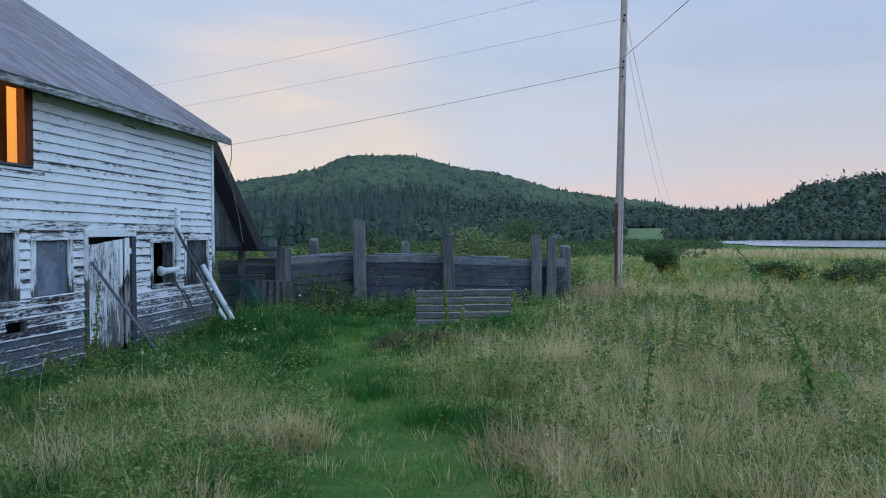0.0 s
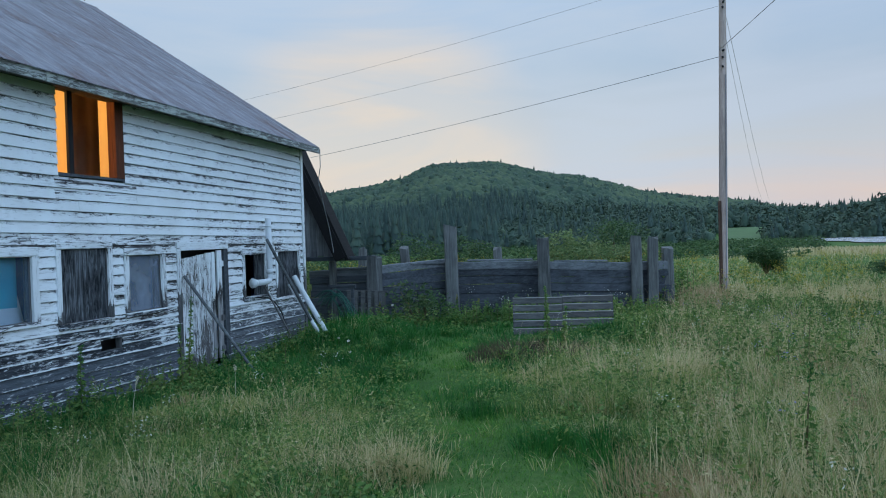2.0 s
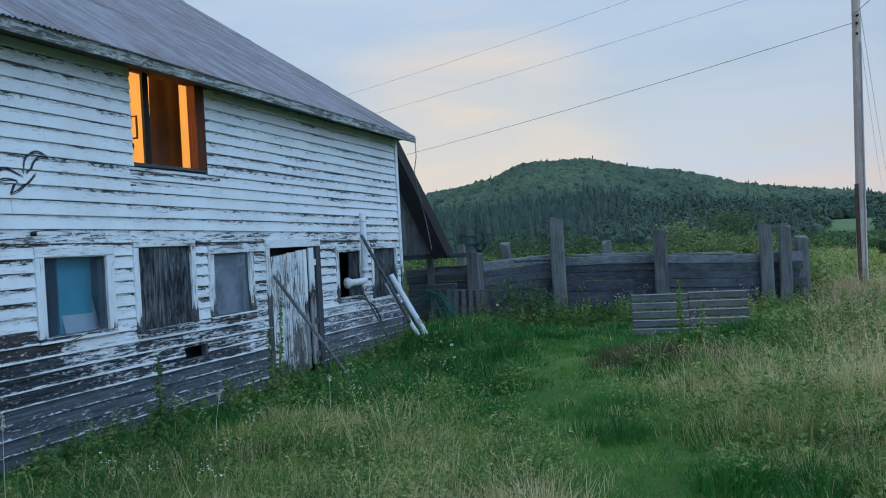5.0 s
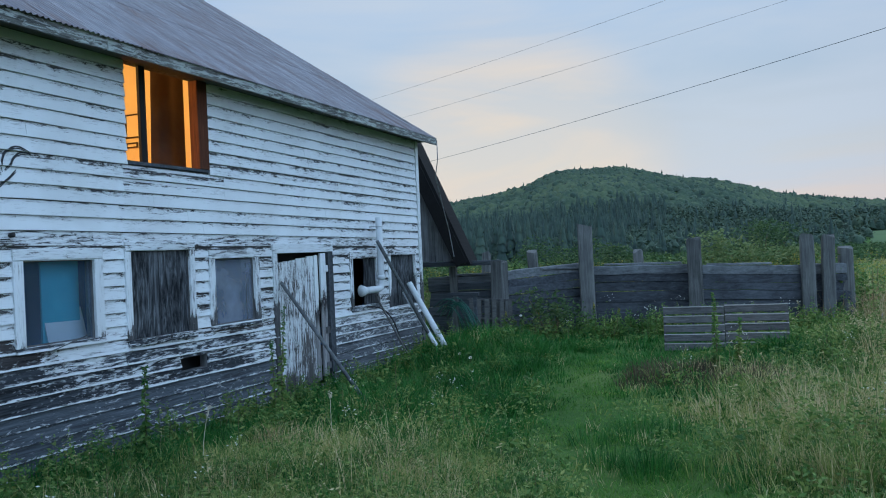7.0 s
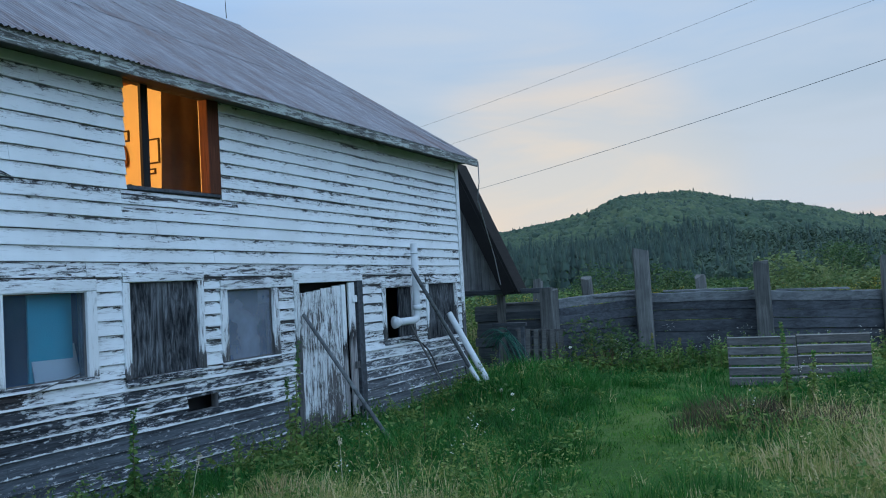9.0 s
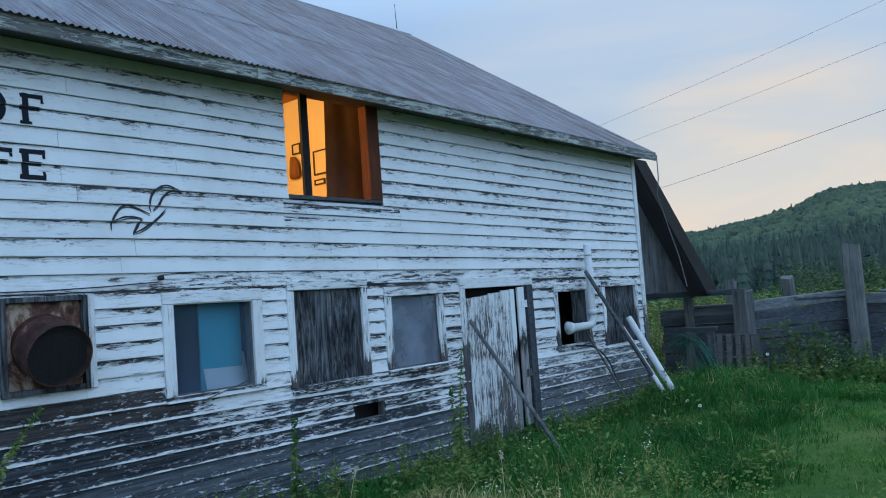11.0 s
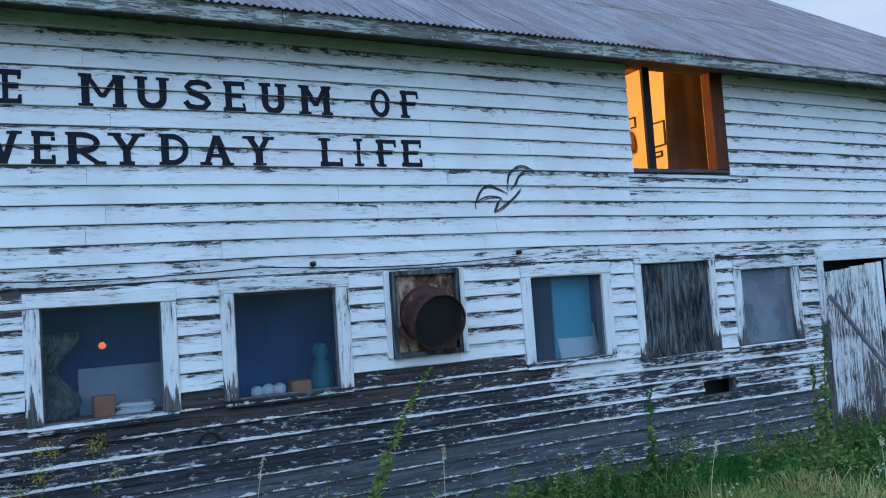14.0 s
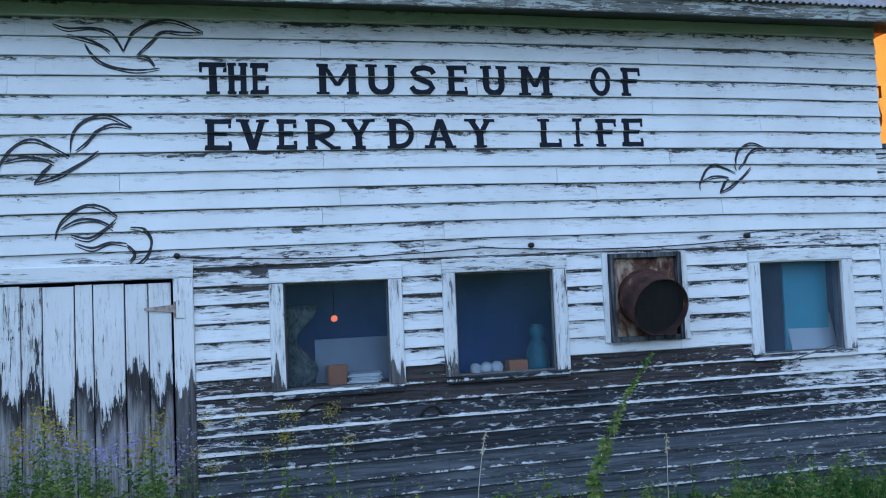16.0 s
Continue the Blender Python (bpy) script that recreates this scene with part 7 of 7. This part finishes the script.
tall_weed(-7.75, 7.08, 1.56, (0.0, 0.42), 300)
tall_weed(-7.55, 12.55, 1.60, (0.0, 0.10))
tall_weed(-7.9, 12.9, 1.15, (0.0, -0.05), 100)
tall_weed(-7.75, 10.18, 1.08, (0.0, 0.02), 190)
tall_weed(-2.05, 16.3, 1.35, (-0.02, 0.0), 260, "tall leafy weed standing before the pallets")
tall_weed(-6.6, 14.2, 0.8, (0.0, 0.05), 80)
tall_weed(2.72, 8.46, 1.88, (-0.43, 0.0), 150, "tall dark weed stalk leaning over the meadow")
tall_weed(3.4, 11.0, 1.0, (-0.3, 0.0), 90, "tall dark weed stalk in the meadow")
tall_weed(0.95, 7.6, 0.95, (0.05, 0.0), 90, "tall dark weed stalk in the meadow")
for at in ((-7.75, 23.1, 0.75), (-6.9, 23.2, 0.8), (-6.5, 23.6, 0.95), (-5.6, 23.9, 0.9), (-5.0, 24.2, 0.7)):
    tall_weed(*at, (0.03, 0.0), 120, "leafy weed with pale yellow flowers before the bunker", "gold")
tall_weed(2.2, 14.0, 1.05, (0.05, 0.0), 90, "tall dark weed stalk in the meadow")
tall_weed(-1.75, 16.5, 0.95, (0.05, 0.0), 200, "leafy weed clump beside the mown path")


def dry_stalk(x, y, h, lean, head=True):
    """One pale straw, bent over a little, with a thin seed head."""
    z = G(x, y)
    w = empty("dry_stalk", (x, y, z), "pale dry grass stalk standing before the wall", "grass stalk", "dry stalks")
    pts = [(x + lean[0] * t * t, y + lean[1] * t * t, z + h * t) for t in (i / 7 for i in range(8))]
    straw = under(part("straw", tube(pts, [0.0042 - 0.0003 * i for i in range(8)], 5), M["straw"]), w)
    if head:
        t = RNG.uniform(0.84, 1.0, 46)
        c = np.stack([x + lean[0] * t * t, y + lean[1] * t * t, z + h * t], -1) + RNG.normal(0, 0.006, (46, 3))
        tagged(under(arrays("seed_head", *leaves(c, 0.026), M["straw"]), straw), kind="stuff")


M["straw"] = leafy("pale_straw", [(0.1, (0.50, 0.44, 0.33)), (0.9, (0.68, 0.62, 0.50))])
for at in ((-7.5, 6.03, 1.02, (0.02, 0.10)), (-7.2, 7.52, 0.98, (0.0, 0.02)), (-6.9, 10.1, 0.62, (0.0, 0.14)), (-6.2, 11.6, 0.58, (0.06, -0.10))):
    dry_stalk(*at)


def bush(name, x, y, r, h, n, mat, label, cat="bush", leaf=0.16):
    b = empty(name, (x, y, G(x, y)), label, cat)
    z = G(x, y)
    bm = bmesh.new()
    lobes = []
    for k in range(7):
        a = RNG.uniform(0, 6.28)
        e = (x + r * 0.62 * math.cos(a), y + r * 0.62 * math.sin(a), z + h * RNG.uniform(0.22, 0.8))
        tube([(x, y, z - 0.1), ((x + e[0]) / 2, (y + e[1]) / 2, z + h * 0.4), e], [0.05 * h / 2, 0.03 * h / 2, 0.01], 5, True, bm)
        lobes.append((*e, r * RNG.uniform(0.35, 0.55)))
    lobes.append((x, y, z + h * 0.7, r * 0.6))
    under(part("branches", bm, M["stem"]), b)
    m = n // len(lobes)
    cs = []
    for lx, ly, lz, lr in lobes:
        d = RNG.normal(0, 1, (m, 3))
        d /= np.linalg.norm(d, axis=1)[:, None]
        d *= lr * RNG.uniform(0.55, 1.08, m)[:, None]
        d[:, 2] *= 0.8 * h / (1.6 * r)
        cs.append(d + np.array([lx, ly, lz]))
    under(arrays("crown", *leaves(np.concatenate(cs), leaf), M[mat]), b)


bush("willow_shrub", -2.6, 31.0, 1.5, 2.75, 4200, "willow", "pale green shrub behind the bunker")
bush("willow_shrub", -0.9, 32.5, 1.3, 2.3, 3200, "willow", "pale green shrub behind the bunker")
bush("bush", -7.0, 33.5, 1.7, 2.6, 3500, "bush", "dark green bush behind the bunker")
bush("bush", 6.6, 48.0, 1.05, 1.75, 4200, "bush", "round dark bush in the meadow", leaf=0.17)
bush("bramble", -6.6, 23.3, 0.9, 1.35, 900, "bush", "leafy bramble growing against the bunker", leaf=0.13)
bush("bush", 11.0, 39.5, 1.6, 1.15, 2600, "bush", "low dark bush among the goldenrod", leaf=0.16)
bush("bush", 14.0, 38.0, 1.8, 1.25, 2600, "bush", "low dark bush among the goldenrod", leaf=0.16)
bush("bush", 17.2, 40.5, 2.0, 1.3, 2600, "bush", "low dark bush among the goldenrod", leaf=0.16)
bush("sapling", -1.9, 45.0, 2.2, 3.4, 3500, "bush", "bushy sapling in the far meadow")
bush("bush", -11.5, 40.0, 2.4, 3.0, 3500, "bush", "dark green bush in the far meadow")


def thicket():
    """Low tangled scrub between the bunker and the woods."""
    cs, sz = [], []
    for k in range(150):
        x, y = RNG.uniform(-26, -0.5), RNG.uniform(35, 66)
        r, h = RNG.uniform(1.2, 2.6), RNG.uniform(0.8, 1.9)
        m = 190
        d = RNG.normal(0, 1, (m, 3))
        d /= np.linalg.norm(d, axis=1)[:, None]
        d *= RNG.uniform(0.4, 1.1, m)[:, None]
        d[:, 2] = np.abs(d[:, 2])
        cs.append(np.array([x, y, G(x, y)]) + d * np.array([r, r, h]))
        sz.append(RNG.uniform(0.22, 0.45, m))
    tagged(arrays("thicket", *leaves(np.concatenate(cs), np.concatenate(sz)), M["bush"]), "dark green tangled scrub behind the bunker", "scrub", kind="stuff")


thicket()


# ---- woods ----
def crowns(x, y, z, w, h, kind, rng, detail=1):
    """Many tree crowns from a few lumpy forms."""
    bm = bmesh.new()
    if kind == "leaf":
        bmesh.ops.create_icosphere(bm, subdivisions=detail, radius=1)
        bmesh.ops.delete(bm, geom=[v for v in bm.verts if v.co.z < -0.55], context="VERTS")
    else:
        last = None
        for k in range(6):
            zz, rr = -1 + 0.34 * k, 0.52 * (1 - k / 6.3)
            ring = [bm.verts.new((rr * math.cos(a) * (1.25 if i % 2 else 0.75), rr * math.sin(a) * (1.25 if i % 2 else 0.75), zz - (0.06 if i % 2 else 0))) for i, a in enumerate(2 * math.pi * j / 8 + k for j in range(8))]
            tip = bm.verts.new((0, 0, zz + 0.75 if k < 5 else 1.05))
            for i in range(8):
                bm.faces.new((ring[i], ring[(i + 1) % 8], tip))
    bmesh.ops.triangulate(bm, faces=bm.faces)
    bm.verts.index_update()
    base = np.array([v.co for v in bm.verts])
    tri = np.array([[v.index for v in f.verts] for f in bm.faces])
    bm.free()
    n = len(x)
    forms = []
    for _ in range(6):
        if kind == "leaf":
            q = np.array([1 + 0.5 * noise.noise(Vector(p) * 2.3 + Vector((_ * 7, 0, 0))) for p in base])
            q = q * (1 + rng.uniform(-0.18, 0.18, len(base)))
            forms.append(base * q[:, None])
        else:
            forms.append(base * (1 + rng.uniform(-0.12, 0.12, (len(base), 1))))
    forms = np.array(forms)[rng.integers(0, 6, n)]
    a = rng.uniform(0, 6.28, n)
    c, s = np.cos(a)[:, None], np.sin(a)[:, None]
    vx = (forms[:, :, 0] * c - forms[:, :, 1] * s) * w[:, None] + x[:, None]
    vy = (forms[:, :, 0] * s + forms[:, :, 1] * c) * w[:, None] + y[:, None]
    vz = forms[:, :, 2] * (h / 2)[:, None] + (z + h / 2)[:, None]
    v = np.stack([vx, vy, vz], -1).reshape(-1, 3)
    f = (np.arange(n) * len(base))[:, None, None] + tri[None]
    return v, f.reshape(-1, 3)


def canopy(rng):
    """The closed canopy of the far hill: one rolling sheet of touching crowns."""
    az, r = np.meshgrid(np.radians(np.linspace(-38, 16, 380)), np.linspace(600, 1118, 250))
    x, y = r * np.sin(az), r * np.cos(az)
    x, y = x + rng.uniform(-0.7, 0.7, x.shape), y + rng.uniform(-0.7, 0.7, y.shape)
    cell = 7.0
    ci, cj = np.floor(x / cell).astype(int), np.floor(y / cell).astype(int)
    top = np.zeros(x.shape)
    jit = rng.uniform(0, 1, (401, 401, 4))
    for di in (-1, 0, 1):
        for dj in (-1, 0, 1):
            q = jit[(ci + di) % 401, (cj + dj) % 401]
            d = np.hypot(x - (ci + di + q[..., 0]) * cell, y - (cj + dj + q[..., 1]) * cell)
            rad = 3.2 + 2.6 * q[..., 2]
            top = np.maximum(top, (2.4 + 4.2 * q[..., 3]) * np.sqrt(np.maximum(1 - (d / rad) ** 2, 0)))
    z = gz(x, y) - 4.0 + (top + 2.6 + rng.normal(0, 0.5, x.shape)) * sm(600, 660, r)
    n, m = x.shape[1], x.shape[0]
    i = (np.arange(m - 1)[:, None] * n + np.arange(n - 1)[None]).ravel()
    ob = arrays("hill_canopy", np.stack([x, y, z], -1).reshape(-1, 3), np.stack([i, i + 1, i + n + 1, i + n], -1), M["canopy"], None, "", True)
    tagged(ob, "soft green closed canopy of leafy trees on the hill", "woods", kind="stuff")


def woods():
    rng = np.random.default_rng(21)
    leaf, con, ragged = [], [], []
    def stand(n, r0, r1, a0, a1, share, w0, w1, hr=(1.1, 1.6), spire=(2.2, 3.3)):
        r = np.sqrt(rng.uniform(r0 * r0, r1 * r1, n))
        az = np.radians(rng.uniform(a0, a1, n))
        x, y = r * np.sin(az), r * np.cos(az)
        z = gz(x, y)
        s = share(np.degrees(az), r) if callable(share) else share
        pine = rng.uniform(0, 1, n) < s
        w = rng.uniform(w0, w1, n)
        k = ~pine
        if k.any() and r1 < 700:
            m, per = int(k.sum()), 24
            d = rng.normal(0, 1, (m, per, 3))
            d /= np.linalg.norm(d, axis=2)[:, :, None]
            d *= rng.uniform(0.55, 1.12, (m, per))[:, :, None]
            d[:, :, 2] = np.maximum(d[:, :, 2], -0.8)
            hh = (w[k] * rng.uniform(0.95, 1.5, m))
            c = np.stack([x[k], y[k], z[k] + hh * 0.85], -1)[:, None, :] + d * np.stack([w[k], w[k], hh], -1)[:, None, :]
            ragged.append(leaves(c.reshape(-1, 3), np.repeat(w[k], per) * rng.uniform(0.4, 0.75, m * per), rng))
            leaf.append(crowns(x[k], y[k], z[k] - 1, w[k] * 0.66, hh * 1.5, "leaf", rng))
        elif k.any():
            hh = w[k] * rng.uniform(*hr, int(k.sum())) * 0.52
            leaf.append(crowns(x[k], y[k], z[k] - 1, w[k] * 0.85, hh * 1.8, "leaf", rng))
        if pine.any():
            hh = w[pine] * rng.uniform(*spire, pine.sum())
            con.append(crowns(x[pine], y[pine], z[pine] - 1, w[pine] * 1.25, hh, "pine", rng))
    # the hill
    canopy(rng)
    stand(5200, 640, 1100, -36, 14, lambda a, r: np.where(a > 0, 0.22, 0.03), 2.0, 3.8, (1.3, 2.2), (1.8, 2.8))
    stand(2200, 1085, 1112, -36, 16, lambda a, r: np.where(a > 1, 0.10, 0.0), 2.6, 4.6)
    # dark conifers at its foot
    stand(2300, 420, 680, -36, -7, 0.86, 2.4, 4.6, spire=(2.4, 4.4))
    stand(1500, 430, 640, -9, 14, 0.12, 2.8, 4.4)
    stand(430, 215, 330, -36, -10, 0.93, 2.0, 3.8, spire=(2.6, 4.6))
    stand(240, 250, 330, -11, 3.5, 0.25, 2.0, 3.2, spire=(3.0, 4.0))
    stand(420, 400, 432, -36, 3, 0.15, 2.2, 3.4)
    stand(260, 325, 400, -8, 5.3, 0.12, 1.8, 3.2)
    stand(200, 325, 400, 8.2, 13.5, 0.12, 1.8, 3.2)
    # the near wooded rise across the pond
    stand(2300, 345, 520, 12.0, 36, 0.05, 2.6, 4.4)
    stand(420, 335, 352, 12.0, 36, 0.04, 1.6, 3.0)
    stand(900, 710, 1000, 12, 36, 0.15, 3.0, 5.0)
    tagged(arrays("leafy_woods", *join(*leaf, *ragged), M["forest"], smooth=True), "dense green leafy woods on the hill", "woods", kind="stuff")
    tagged(arrays("conifer_woods", *join(*con), M["conifer"]), "dark conifer woods at the foot of the hill", "woods", kind="stuff")


woods()


# ---- the valley floor ----
def valley():
    rng = np.random.default_rng(33)
    # a mown field at the foot of the hill
    az, rr = np.meshgrid(np.radians(np.linspace(5.4, 8.2, 26)), np.linspace(322, 425, 22))
    x, y = rr * np.sin(az), rr * np.cos(az)
    v = np.stack([x, y, gz(x, y) + 0.25], -1).reshape(-1, 3)
    i = (np.arange(21)[:, None] * 26 + np.arange(25)[None]).ravel()
    tagged(arrays("field", v, np.stack([i, i + 1, i + 27, i + 26], -1), M["field"], None, "", True), "pale green mown field at the foot of the hill", "field", kind="structure")
    # tan reeds before the pond
    n = 9000
    r, a = np.sqrt(rng.uniform(112 ** 2, 168 ** 2, n)), np.radians(rng.uniform(9, 40, n))
    x, y = r * np.sin(a), r * np.cos(a)
    tagged(arrays("reeds", *blades(x, y, rng.uniform(0.5, 1.0, n), np.full(n, 0.35), rng.uniform(0, 0.4, n), None, rng), M["dry"]), "tan reeds along the edge of the pond", "reeds", kind="stuff")
    # dark low scrub on the damp ground
    n = 420
    r, a = np.sqrt(rng.uniform(95 ** 2, 300 ** 2, n)), np.radians(rng.uniform(-12, 11.5, n))
    cs, sz = [], []
    for cx, cy, q in zip(r * np.sin(a), r * np.cos(a), r):
        w, h = rng.uniform(1.6, 3.6), rng.uniform(0.8, 1.9)
        d = rng.normal(0, 1, (70, 3))
        d /= np.linalg.norm(d, axis=1)[:, None]
        d *= rng.uniform(0.4, 1.1, 70)[:, None]
        d[:, 2] = np.abs(d[:, 2])
        cs.append(np.array([cx, cy, G(cx, cy)]) + d * np.array([w, w, h]))
        sz.append(rng.uniform(0.5, 0.9, 70))
    tagged(arrays("marsh_scrub", *leaves(np.concatenate(cs), np.concatenate(sz), rng), M["bush"]), "low dark green scrub on the valley floor", "scrub", kind="stuff")


valley()
